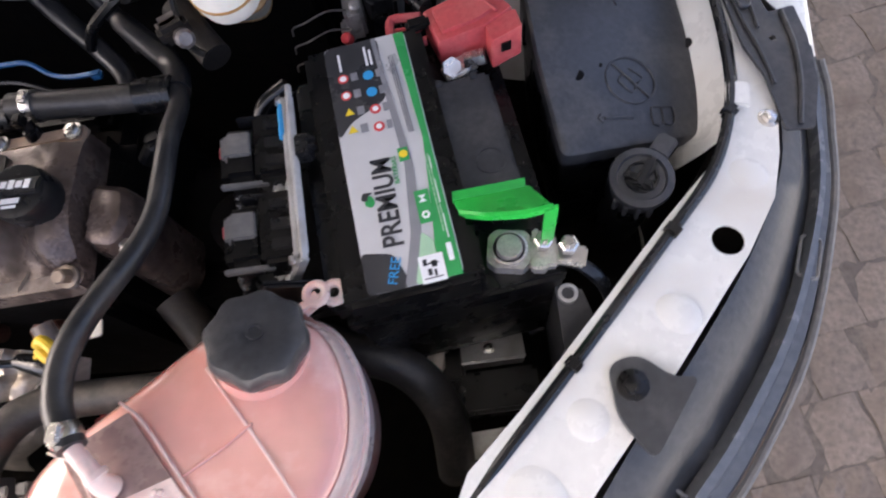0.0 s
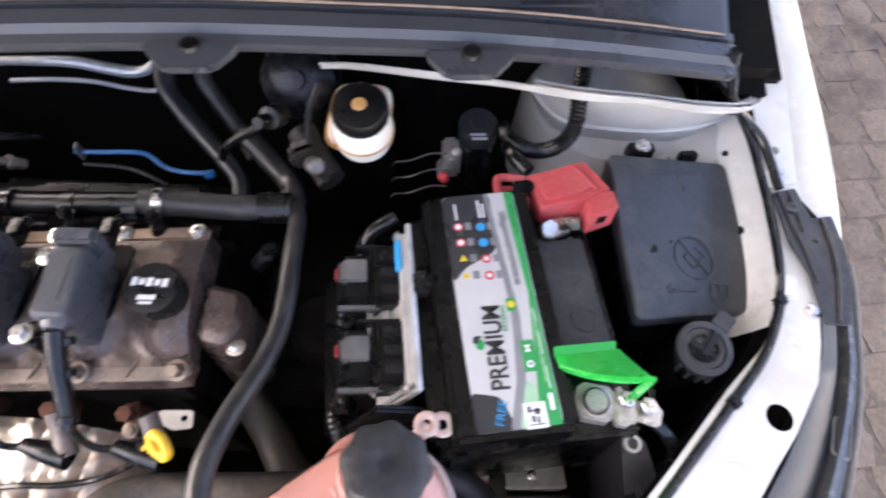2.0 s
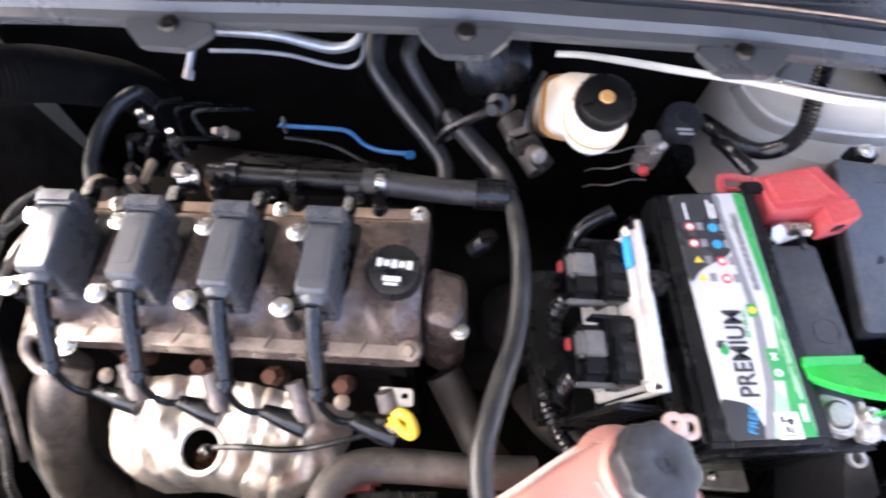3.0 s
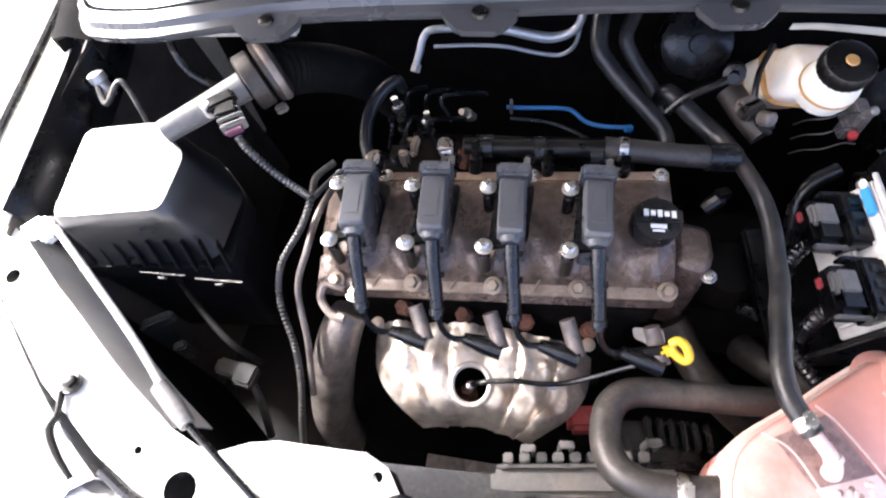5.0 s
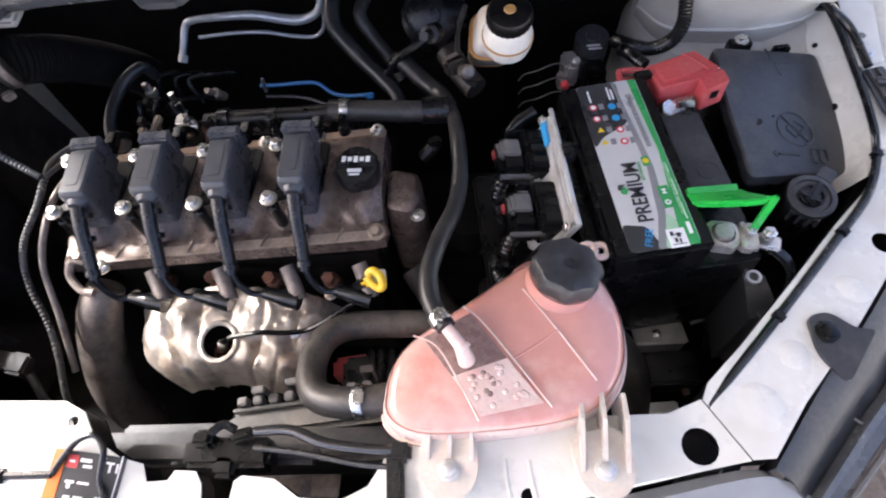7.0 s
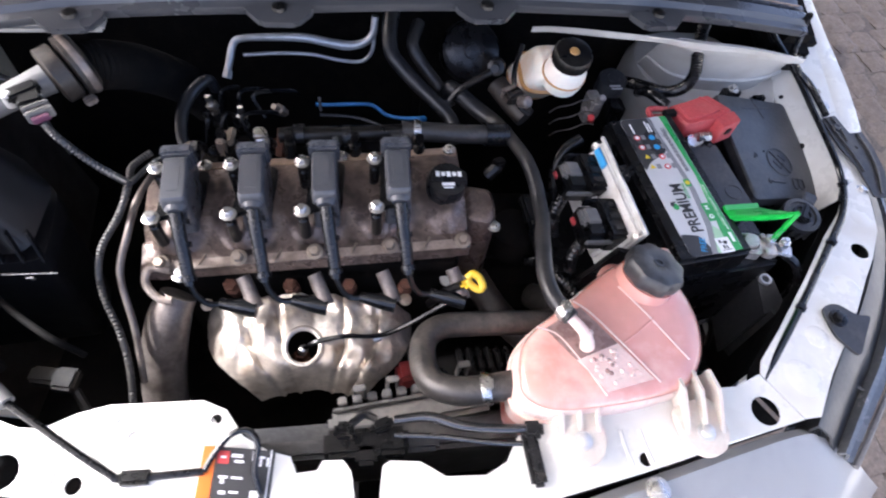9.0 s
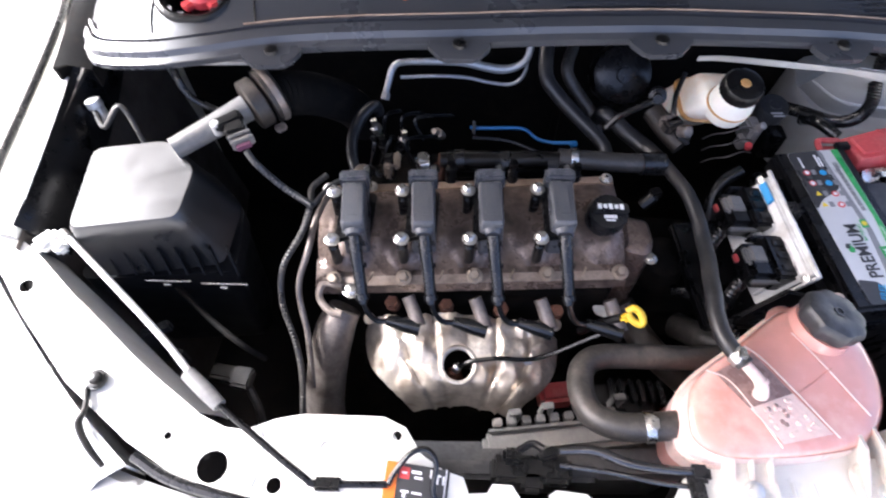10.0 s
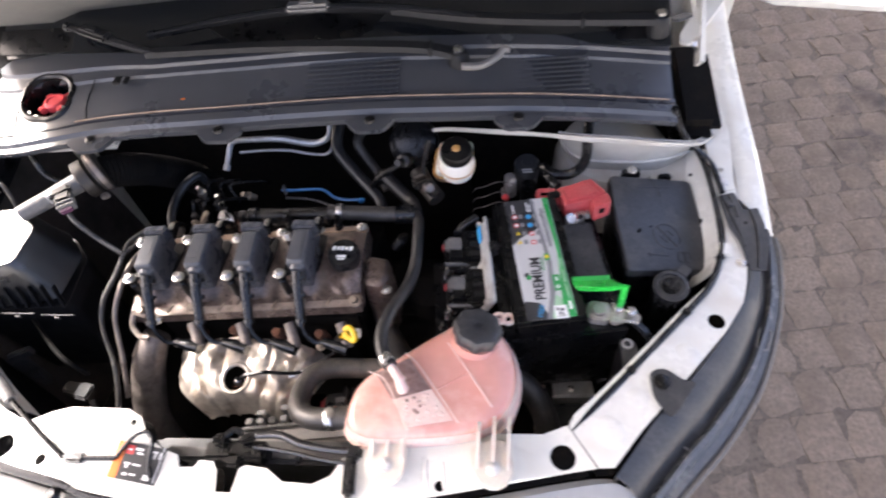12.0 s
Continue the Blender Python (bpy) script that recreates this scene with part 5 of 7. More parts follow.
# Darker, duller copy of the airbox plastic: shade below the lid in its colour.
AIRBOX_SHADED = material("airbox_shaded_plastic", (0.005, 0.005, 0.006), 0.55, vary=0.2, stain=(0.012, 0.011, 0.010), amount=0.4, scale=24, bump=0.1, spec=0.25)
part("lower_half", loft([[(-0.355 + (x + 0.362) * s, -0.035 + (y + 0.035) * s, z) for x, y in rounded([(-0.45, 0.03), (-0.32, 0.04), (-0.272, -0.005), (-0.262, -0.098), (-0.45, -0.12)], 0.015)] for s, z in ((0.85, 0.60), (1.0, 0.80), (1.04, 0.80), (1.04, 0.83), (0.98, 0.83))]), AIRBOX_SHADED, airbox)
for i in range(9):
    x = -0.425 + i * 0.021
    part("cooling_fin", box((x + 0.012, -0.112 + i * 0.0012, 0.862), (0.0022, 0.016, 0.040), 0.001, 28, -28), AIRBOX_SHADED, airbox)
for x in (-0.335, -0.262):
    part("spring_clip", join(box((x, -0.118, 0.828), (0.060, 0.0025, 0.002), 0.0008, 2), box((x, -0.122, 0.824), (0.010, 0.003, 0.006), 0.001, 2)), STEEL, airbox, "thin bright spring clip")
maf = thing("air_flow_sensor", (-0.26, 0.07, 0.88), "grey plastic air flow sensor tube with a wired plug", "air flow sensor")
axis = Vector((0.085, 0.075, 0.012)).normalized()
part("tube", tube([(-0.322, 0.006, 0.938), (-0.285, 0.038, 0.942), (-0.245, 0.073, 0.946)], [0.0135, 0.0145, 0.017], 20), DUSTY_GREY, maf)
part("flange", join(lathe([(0.030, -0.01), (0.033, -0.008), (0.033, 0.008), (0.030, 0.010)], (-0.236, 0.082, 0.946), axis, 28), lathe([(0.028, 0.010), (0.036, 0.012), (0.036, 0.026), (0.03, 0.03)], (-0.234, 0.084, 0.946), axis, 28)), RUBBER_GRIMY, maf)
part("clamp", join(lathe([(0.0370, 0.017), (0.0375, 0.019), (0.0375, 0.023), (0.0370, 0.025)], (-0.234, 0.084, 0.946), axis, 28), box((-0.204, 0.062, 0.925), (0.014, 0.01, 0.01), 0.002, 40)), PIPE_DARK, maf, "steel hose clamp")
part("duct", tube([(-0.228, 0.090, 0.944), (-0.206, 0.115, 0.932), (-0.18, 0.16, 0.89), (-0.15, 0.21, 0.82), (-0.13, 0.23, 0.76)], 0.030, 18, 7, 0.003), BAY, maf)
part("sensor_body", join(box((-0.258, 0.040, 0.956), (0.036, 0.018, 0.012), 0.003, 40), box((-0.248, 0.030, 0.952), (0.026, 0.020, 0.016), 0.003, 25)), BLACK, maf)
part("sensor_screw", lathe([(0.006, 0), (0.006, 0.016), (0.004, 0.018)], (-0.270, 0.030, 0.945), seg=10), ALU, maf)
plug = part("plug", join(*[box((-0.246 + k * 0.006, 0.028 - k * 0.008, 0.950), (0.028, 0.0045, 0.016), 0.0015, 34) for k in range(3)]), DUSTY_GREY, maf, "pale ribbed plug with a purple lock")
part("plug_core", box((-0.240, 0.020, 0.947), (0.024, 0.022, 0.014), 0.003, 34), BLACK, plug)
part("lock_tab", box((-0.232, 0.007, 0.949), (0.018, 0.006, 0.008), 0.001, 34), material("purple_plastic", (0.11, 0.035, 0.07), 0.5), plug)
part("corrugated_lead", tube([(-0.230, 0.004, 0.945), (-0.220, -0.004, 0.932), (-0.195, -0.014, 0.905), (-0.172, -0.022, 0.89), (-0.158, -0.027, 0.882)], 0.0048, 12, 6, 0.001), GREY_PLASTIC, maf)
hose("cowl_drain_hose", [(-0.34, 0.115, 0.985), (-0.342, 0.11, 0.955), (-0.33, 0.10, 0.935), (-0.305, 0.095, 0.92), (-0.285, 0.10, 0.905)], 0.0048, "thin black drain hose under the cowl", RUBBER, 10)
part("cowl_bracket", box((-0.32, 0.135, 0.972), (0.26, 0.03, 0.012), 0.004, 4), WHITE_DIRTY, car)
hose("brake_line", [(-0.475, 0.10, 0.905), (-0.455, 0.075, 0.895), (-0.43, 0.095, 0.915), (-0.40, 0.06, 0.87)], 0.004, "thin dusty metal line beside the airbox", RUBBER_DUSTY, 8, category="pipe")
part("line_bolt", lathe([(0.009, -0.02), (0.009, 0.0), (0.011, 0.002), (0.011, 0.012), (0.007, 0.014)], (-0.472, 0.103, 0.902), (-0.3, 0.3, 1), 12), ALU, bpy.data.objects["brake_line"])

# low things in the dark corner by the airbox
# Pipe coloured near black to stand for the shade down here.
hose("refrigerant_pipe", [(-0.46, -0.075, 0.78), (-0.40, -0.082, 0.785), (-0.355, -0.098, 0.787), (-0.33, -0.115, 0.787), (-0.285, -0.150, 0.79), (-0.24, -0.180, 0.79), (-0.21, -0.19, 0.76)], 0.004, "grimy refrigerant pipe low in the bay, near black for shade", BAY, 10, category="pipe")
relay = thing("relay_bracket", (-0.39, -0.15, 0.62), "grey metal bracket with clips low in the bay", "bracket")
part("plate", join(box((-0.39, -0.155, 0.69), (0.03, 0.006, 0.09), 0.002, 30), box((-0.378, -0.148, 0.735), (0.04, 0.012, 0.02), 0.003, 30)), GREY_PLASTIC, relay)
part("clip", box((-0.355, -0.17, 0.69), (0.018, 0.014, 0.04), 0.003, 30), RUBBER_DUSTY, relay)
plugs = thing("connector", (-0.27, -0.19, 0.62), "brown wiring connector low in the bay, colour darkened for shade", "connector")
# Dark brown here stands for shade on the connector.
part("shell", join(box((-0.285, -0.185, 0.675), (0.05, 0.022, 0.025), 0.004, -8), box((-0.262, -0.192, 0.685), (0.03, 0.03, 0.018), 0.004, -8)), RUBBER_GRIMY, plugs)
part("lead", tube([(-0.255, -0.20, 0.67), (-0.24, -0.225, 0.65), (-0.24, -0.25, 0.60)], 0.006, 8), RUBBER_DUSTY, plugs)

# ---- front: radiator, latch, prop rod ----
rad = thing("radiator", (0.16, -0.27, 0.40), "black radiator top tank with grey fins", "radiator")
part("top_bar", join(box((0.14, -0.302, 0.765), (0.40, 0.034, 0.03), 0.006, 3), box((0.10, -0.318, 0.80), (0.20, 0.02, 0.02), 0.005, 2)), GREY_PLASTIC, rad, "scuffed dark upper beam")
part("tank", join(box((0.175, -0.264, 0.738), (0.20, 0.030, 0.030), 0.006, 9), box((0.155, -0.2515, 0.7535), (0.15, 0.004, 0.010), 0.001, 9)), DUSTY_GREY, rad, "dusty grey end tank")
part("core", box((0.15, -0.275, 0.60), (0.42, 0.02, 0.26), 0.004, 3), GREY_PLASTIC, rad)
for i in range(9):
    x = 0.092 + i * 0.0175
    part("fin", box((x, -0.254 + (x - 0.09) * 0.16, 0.757), (0.011, 0.010, 0.016), 0.0015, 9), DUSTY_GREY, rad)
for x, y, z in ((0.112, -0.243, 0.757), (0.151, -0.235, 0.764), (0.236, -0.222, 0.774)):
    part("clip_post", join(box((x - 0.006, y, z), (0.003, 0.008, 0.036), 0.001, 9), box((x + 0.006, y + 0.001, z), (0.003, 0.008, 0.036), 0.001, 9), box((x, y, z + 0.018), (0.014, 0.008, 0.003), 0.001, 9)), DUSTY_GREY, rad)
hose("radiator_hose", [(0.37, -0.158, 0.775), (0.32, -0.165, 0.785), (0.25, -0.170, 0.793), (0.210, -0.177, 0.800), (0.189, -0.196, 0.808), (0.184, -0.228, 0.818), (0.193, -0.258, 0.830), (0.220, -0.272, 0.842), (0.258, -0.272, 0.850), (0.30, -0.265, 0.852)], 0.0155, "thick dusty radiator hose looping to the coolant tank", RUBBER_DUSTY, 18, clamps=[((0.248, -0.273, 0.849), (1, 0.06, 0.2))])
fan = thing("cooling_fan", (0.245, -0.215, 0.5), "black cooling fan frame with a ribbed connector", "fan frame")
part("frame", join(box((0.245, -0.215, 0.745), (0.09, 0.05, 0.02), 0.006, 8), box((0.27, -0.235, 0.62), (0.10, 0.02, 0.24), 0.006, 8)), BLACK, fan)
part("red_connector", box((0.185, -0.175, 0.64), (0.05, 0.03, 0.04), 0.006, 10), RED, fan, "dull red connector")
for i in range(6):
    part("connector_rib", box((0.235 + i * 0.012, -0.205, 0.765), (0.006, 0.03, 0.014), 0.002, 8), BLACK, fan)

latch = thing("hood_latch", (0.14, -0.33, 0.80), "black hood latch with a long lever on the crossmember", "latch")
part("base", join(box((0.122, -0.322, 0.83), (0.085, 0.028, 0.03), 0.005, 2), box((0.122, -0.334, 0.835), (0.022, 0.022, 0.02), 0.004), box((0.10, -0.312, 0.846), (0.02, 0.016, 0.02), 0.004), box((0.138, -0.308, 0.85), (0.022, 0.012, 0.012), 0.003, 20)), BLACK, latch)
part("spring", tube([(0.108, -0.306, 0.852), (0.12, -0.300, 0.858), (0.132, -0.304, 0.856)], 0.0045, 8, 6, 0.001), BLACK, latch)
part("lever", tube([(0.15, -0.304, 0.852), (0.185, -0.303, 0.856), (0.22, -0.314, 0.858), (0.262, -0.318, 0.858), (0.292, -0.318, 0.858)], [0.0045, 0.0055, 0.005, 0.0045], 12), GLOSS_BLACK, latch, "glossy black metal lever")
part("pull_rod", tube([(0.15, -0.318, 0.848), (0.20, -0.322, 0.850), (0.25, -0.330, 0.852), (0.29, -0.332, 0.852)], 0.0028, 10), GLOSS_BLACK, latch)
part("lever_handle", join(box((0.288, -0.345, 0.855), (0.016, 0.06, 0.012), 0.004, 6), box((0.29, -0.32, 0.858), (0.022, 0.018, 0.012), 0.004)), BLACK_SATIN, latch)
rod = thing("prop_rod", (-0.3, -0.22, 0.86), "steel hood prop rod lying along the rail", "prop rod")
part("tube", tube([(-0.427, -0.107, 0.905), (-0.295, -0.211, 0.893), (-0.242, -0.258, 0.888)], 0.0040, 12), ALU, rod)
part("end_knob", lathe([(0.0055, -0.004), (0.0055, 0.008)], (-0.429, -0.106, 0.905), (-0.8, 0.6, 0.05), 12), STEEL, rod)
part("end_bracket", join(box((-0.455, -0.110, 0.897), (0.024, 0.030, 0.014), 0.005, -38), box((-0.443, -0.112, 0.893), (0.026, 0.016, 0.016), 0.004, -38)), WHITE, rod)
part("grip", tube([(-0.246, -0.257, 0.888), (-0.222, -0.275, 0.886), (-0.205, -0.288, 0.884)], [0.0085, 0.009, 0.0075], 14), DUSTY_GREY, rod, "grey foam grip")
part("thin_rod", tube([(-0.206, -0.287, 0.884), (-0.15, -0.324, 0.875), (-0.108, -0.350, 0.867), (-0.095, -0.354, 0.865), (-0.025, -0.351, 0.868)], 0.0036, 8), BLACK, rod)
part("holder", box((-0.085, -0.354, 0.865), (0.03, 0.013, 0.012), 0.003, 2), BLACK, rod)
hose("release_cable", [(-0.025, -0.351, 0.868), (-0.018, -0.338, 0.872), (-0.004, -0.322, 0.878), (0.012, -0.318, 0.88), (0.022, -0.330, 0.876), (0.020, -0.352, 0.866), (0.026, -0.37, 0.858)], 0.003, "black hood release cable looping over the sticker", RUBBER, 8, category="cable")
sticker = thing("warning_sticker", (0.0, -0.355, 0.858), "black warning sticker with an orange edge and white pictograms", "sticker")


def on_front(x, y, w, h, lift, mat, name, rz=-4.0):
    bm = bmesh.new()
    bmesh.ops.create_grid(bm, x_segments=6, y_segments=6, size=0.5)
    bmesh.ops.scale(bm, vec=(w, h, 1), verts=bm.verts)
    bmesh.ops.transform(bm, matrix=pose(x, y, 0, 0, 0, rz), verts=bm.verts)
    for v in bm.verts:
        v.co.z = front_z(v.co.x, v.co.y) + lift
    return part(name, solid(bm, 0.0003), mat, sticker)


on_front(0.004, -0.354, 0.062, 0.046, 0.0012, LABEL_DARK, "sheet")
on_front(-0.023, -0.352, 0.012, 0.046, 0.0018, PRINT_ORANGE, "orange_band")
on_front(-0.009, -0.339, 0.010, 0.011, 0.0018, PRINT_RED, "red_mark")
on_front(-0.009, -0.339, 0.005, 0.002, 0.0022, PRINT_WHITE, "pictogram_bar")
for x, y, w, h in [(0.003, -0.338, 0.010, 0.003), (0.005, -0.343, 0.008, 0.0025), (0.018, -0.338, 0.003, 0.008), (0.024, -0.339, 0.007, 0.002), (0.024, -0.343, 0.002, 0.008), (0.030, -0.343, 0.002, 0.008), (-0.008, -0.356, 0.008, 0.0022), (-0.0085, -0.3585, 0.003, 0.006), (0.004, -0.357, 0.010, 0.002), (-0.008, -0.369, 0.006, 0.003), (0.002, -0.369, 0.008, 0.002), (0.020, -0.371, 0.008, 0.006)]:
    on_front(x, y, w, h, 0.0018, PRINT_WHITE, "pictogram_bar")
on_front(0.0315, -0.354, 0.0012, 0.044, 0.0018, PRINT_WHITE, "border_line")

# small brass and steel fittings behind the valve cover
fittings = thing("throttle_fittings", (-0.05, 0.09, 0.80), "cluster of brass and steel pipe fittings behind the engine", "fittings")
frng = random.Random(11)
for k in range(11):
    x, y = frng.uniform(-0.10, 0.0), frng.uniform(0.075, 0.16)
    h, r = frng.uniform(0.02, 0.04), frng.uniform(0.004, 0.008)
    ax = (frng.uniform(-0.6, 0.6), frng.uniform(-0.6, 0.6), 1)
    part("fitting", lathe([(r, 0), (r, h * 0.4), (r * 1.3, h * 0.42), (r * 1.3, h * 0.6), (r * 0.7, h * 0.62), (r * 0.7, h)], (x, y, 0.82), ax, frng.choice((6, 12))), frng.choice((PIPE_METAL, RUST, TAN, BLACK, STEEL)), fittings)
for k in range(6):
    x, y = frng.uniform(-0.11, 0.0), frng.uniform(0.08, 0.15)
    part("lead", tube([(x, y, 0.82), (x + frng.uniform(-0.02, 0.02), y + 0.015, 0.85), (x + frng.uniform(0.0, 0.04), y + 0.03, 0.845), (x + frng.uniform(0.0, 0.05), y + 0.05, 0.82)], 0.0028, 8), frng.choice((BLACK, RUBBER_DUSTY, RUBBER)), fittings)


# ---- coolant tank ----
tank = thing("coolant_tank", (0.39, -0.23, 0.72), "pink coolant showing through a worn plastic expansion tank", "coolant tank")
outline = [(0.274, -0.265), (0.281, -0.240), (0.302, -0.216), (0.345, -0.184), (0.385, -0.152), (0.412, -0.136), (0.458, -0.134), (0.486, -0.155), (0.500, -0.20), (0.494, -0.245), (0.468, -0.280), (0.43, -0.296), (0.36, -0.308), (0.305, -0.31), (0.276, -0.294)]
ring_pts = [p.xy for p in smooth_line([(x, y, 0) for x, y in outline + outline[:1]], 4)[:-1]]
mid = Vector((0.392, -0.228))


def tank_top(x, y):
    return 0.889 - 0.09 * max(0.0, x - 0.35) + 0.006 * math.exp(-((x - 0.445) ** 2 + (y + 0.165) ** 2) / 0.003)


loops = []
for s, k in ((0.80, -1.0), (0.93, -0.93), (0.99, -0.8), (1.0, -0.45), (1.0, -0.25), (0.985, -0.12), (0.95, -0.045), (0.89, -0.01), (0.7, 0.02), (0.45, 0.03), (0.2, 0.035)):
    loop = []
    for p in ring_pts:
        q = mid + (p - mid) * s
        t = tank_top(q.x, q.y)
        loop.append((q.x, q.y, t + k * 0.13 if k < 0 else t + k * 0.1))
    loops.append(loop)
shell = part("shell", loft(loops), TANK, tank, "pinkish translucent plastic shell", 50)


def over_tank(line, w, h, name, mat):
    """A raised bead that follows the tank's top."""
    pts = [Vector((*p, tank_top(*p) + h)) for p in [tuple(v.xy) for v in smooth_line([(x, y, 0) for x, y in line], 5)]]
    return part(name, tube(pts, w, 6, 1, straight=True), mat, shell)


over_tank([(0.345, -0.192), (0.362, -0.205), (0.388, -0.236), (0.425, -0.283)], 0.0010, 0.0052, "seam_bead", TANK_PALE)
over_tank([(0.300, -0.222), (0.322, -0.232), (0.342, -0.262), (0.362, -0.298)], 0.0010, 0.0052, "seam_bead", TANK_PALE)
over_tank([(0.392, -0.241), (0.415, -0.226), (0.436, -0.210)], 0.0012, 0.0042, "mould_line", TANK)
over_tank([(0.402, -0.172), (0.410, -0.182), (0.437, -0.217), (0.466, -0.257)], 0.0010, 0.0040, "seam_bead", TANK_PALE)


def window(v0, v1, lift, name, mat, label):
    """A panel over the tank's top between the two seams."""
    bm = bmesh.new()
    rows = []
    for i in range(9):
        row = []
        for j in range(9):
            v = v0 + (v1 - v0) * j / 8
            a = Vector((0.309, -0.224)).lerp(Vector((0.364, -0.294)), v)
            b = Vector((0.352, -0.199)).lerp(Vector((0.418, -0.280)), v)
            q = a.lerp(b, i / 8)
            row.append(bm.verts.new((q.x, q.y, tank_top(q.x, q.y) + lift)))
        rows.append(row)
    for i in range(8):
        for j in range(8):
            bm.faces.new((rows[i][j], rows[i + 1][j], rows[i + 1][j + 1], rows[i][j + 1]))
    part(name, solid(bm, 0.001), mat, shell, label)


window(0.0, 0.52, 0.0055, "level_window", TANK_SMOKE, "smoky panel between two seams")
window(0.52, 1.0, 0.006, "dotted_panel", TANK_PALE, "pale panel with moulded dots")
rim = [Vector((mid.x + (p.x - mid.x) * 1.012, mid.y + (p.y - mid.y) * 1.012, tank_top(p.x, p.y) - 0.036)) for p in ring_pts]
part("weld_flange", tube(rim + rim[:1], 0.003, 6, 1, straight=True), TANK_PALE, shell, "pale welded flange round the tank")
band = [[(mid.x + (p.x - mid.x) * f, mid.y + (p.y - mid.y) * f, tank_top(p.x, p.y) + h) for p in ring_pts] for f, h in ((1.004, -0.07), (1.005, -0.032), (0.992, -0.0148), (0.968, -0.0068))]
part("milky_edge", loft(band, caps=False), TANK_PALE, shell, "milky outer edge of the tank", 60)
rng = random.Random(4)
for k in range(26):
    u, v = rng.uniform(0.1, 0.9), rng.uniform(0.55, 0.95)
    a = Vector((0.309, -0.224)).lerp(Vector((0.364, -0.294)), v)
    b = Vector((0.352, -0.199)).lerp(Vector((0.418, -0.280)), v)
    q = a.lerp(b, u)
    part("moulded_dot", lathe([(0.0028, 0), (0.002, 0.0012), (0.001, 0.0015)], (q.x, q.y, tank_top(q.x, q.y) + 0.006), seg=8), TANK_PALE if k % 5 else TANK_SMOKE, shell)
part("spigot", join(tube([(0.350, -0.246, 0.896), (0.348, -0.243, 0.905), (0.344, -0.236, 0.911), (0.332, -0.222, 0.915)], [0.0080, 0.0070, 0.0060, 0.0056], 14), lathe([(0.0076, -0.002), (0.0076, 0.002)], (0.347, -0.239, 0.909), (-0.55, 0.6, 0.3), 14)), TANK_PALE, shell)
neck_axis = Vector((0.22, 0.20, 1)).normalized()
part("neck", lathe([(0.048, -0.032), (0.038, -0.022), (0.034, -0.012), (0.0325, 0.0)], (0.440, -0.160, 0.893), neck_axis, 32), TANK, shell)
part("neck_ear", join(box((0.466, -0.124, 0.868), (0.024, 0.012, 0.010), 0.004, 40), *[tube([(cx + 0.0075 * math.cos(a), cy + 0.0075 * math.sin(a), cz) for a in (2 * math.pi * k / 14 for k in range(15))], 0.0035, 8, 2) for cx, cy, cz in ((0.470, -0.117, 0.870), (0.483, -0.116, 0.867))]), TANK_PALE, shell, "pale moulded hose ears")
lid = part("cap", lathe([(0.030, 0.0), (0.0325, 0.003), (0.0335, 0.016), (0.031, 0.021), (0.026, 0.023), (0.008, 0.0235), (0.006, 0.0225), (0.001, 0.0222)], (0.440, -0.160, 0.894), neck_axis, 64, 8, 0.045), GREY_PLASTIC, tank, "dark grey lobed screw cap")
part("centre_mark", ring(Vector((0.440, -0.160, 0.894)) + neck_axis * 0.0232, 0.006, 0.002, 0.001, 20, neck_axis), GREY_PLASTIC, lid)
for x, y, a, top in [(0.336, -0.332, 4, -0.292), (0.470, -0.326, 14, -0.268)]:
    foot = prism(rounded([(-0.024, 0.03), (-0.025, -0.010), (-0.012, -0.028), (0.012, -0.028), (0.025, -0.010), (0.024, 0.03)], 0.012), -0.006, 0.004, 0.0015)
    bmesh.ops.transform(foot, matrix=pose(x, y, front_z(x, y) + 0.010, 0, 0, a), verts=foot.verts)
    leg = part("mounting_foot", foot, FOOT, tank, "pale plastic mounting foot with ribs")
    for dx in (-0.019, 0.0, 0.019):
        part("foot_rib", loft([[(x + dx - 0.0019, yy, zz) for yy, zz in q] + [(x + dx + 0.0019, yy, zz) for yy, zz in q[::-1]] for q in ([(y + 0.060, 0.825), (y + 0.060, 0.876)], [(y + 0.035, 0.835), (y + 0.035, 0.884)], [(y + 0.010, 0.852), (y + 0.010, 0.875)], [(y - 0.012, 0.855), (y - 0.012, 0.864)])]), FOOT, leg)
    part("foot_bolt", bolt((x, y - 0.004, front_z(x, y) + 0.014), 0.0065, 0.006), ALU, leg)

# ---- battery ----
battery = thing("battery", (0.55, -0.01, 0.66), "black car battery with a silver and green label", "battery")
BAT = pose(0.511, -0.125, 0.0, 0, 0, 10.2)


def on_bat(bm):
    bmesh.ops.transform(bm, matrix=BAT, verts=bm.verts)
    return bm


part("case", on_bat(join(box((0.062, 0.115, 0.745), (0.172, 0.238, 0.17), 0.006), box((0.062, 0.115, 0.822), (0.178, 0.244, 0.026), 0.004))), BATTERY, battery)
part("lid_step", on_bat(box((0.034, 0.115, 0.855), (0.106, 0.240, 0.044), 0.005)), BATTERY, battery)
part("handle_recess", on_bat(box((-0.026, 0.115, 0.838), (0.02, 0.22, 0.03), 0.004)), BATTERY, battery)
part("vent_cover", on_bat(join(box((0.105, 0.119, 0.852), (0.056, 0.114, 0.034), 0.003), box((0.09, 0.173, 0.870), (0.006, 0.006, 0.004), 0.001), box((0.12, 0.173, 0.870), (0.006, 0.006, 0.004), 0.001))), GREY_PLASTIC, battery, "scuffed dark grey plastic cover")
part("embossed_ring", on_bat(ring((0.114, 0.09, 0.869), 0.012, 0.0012, 0.0008, 24)), GREY_PLASTIC, battery)


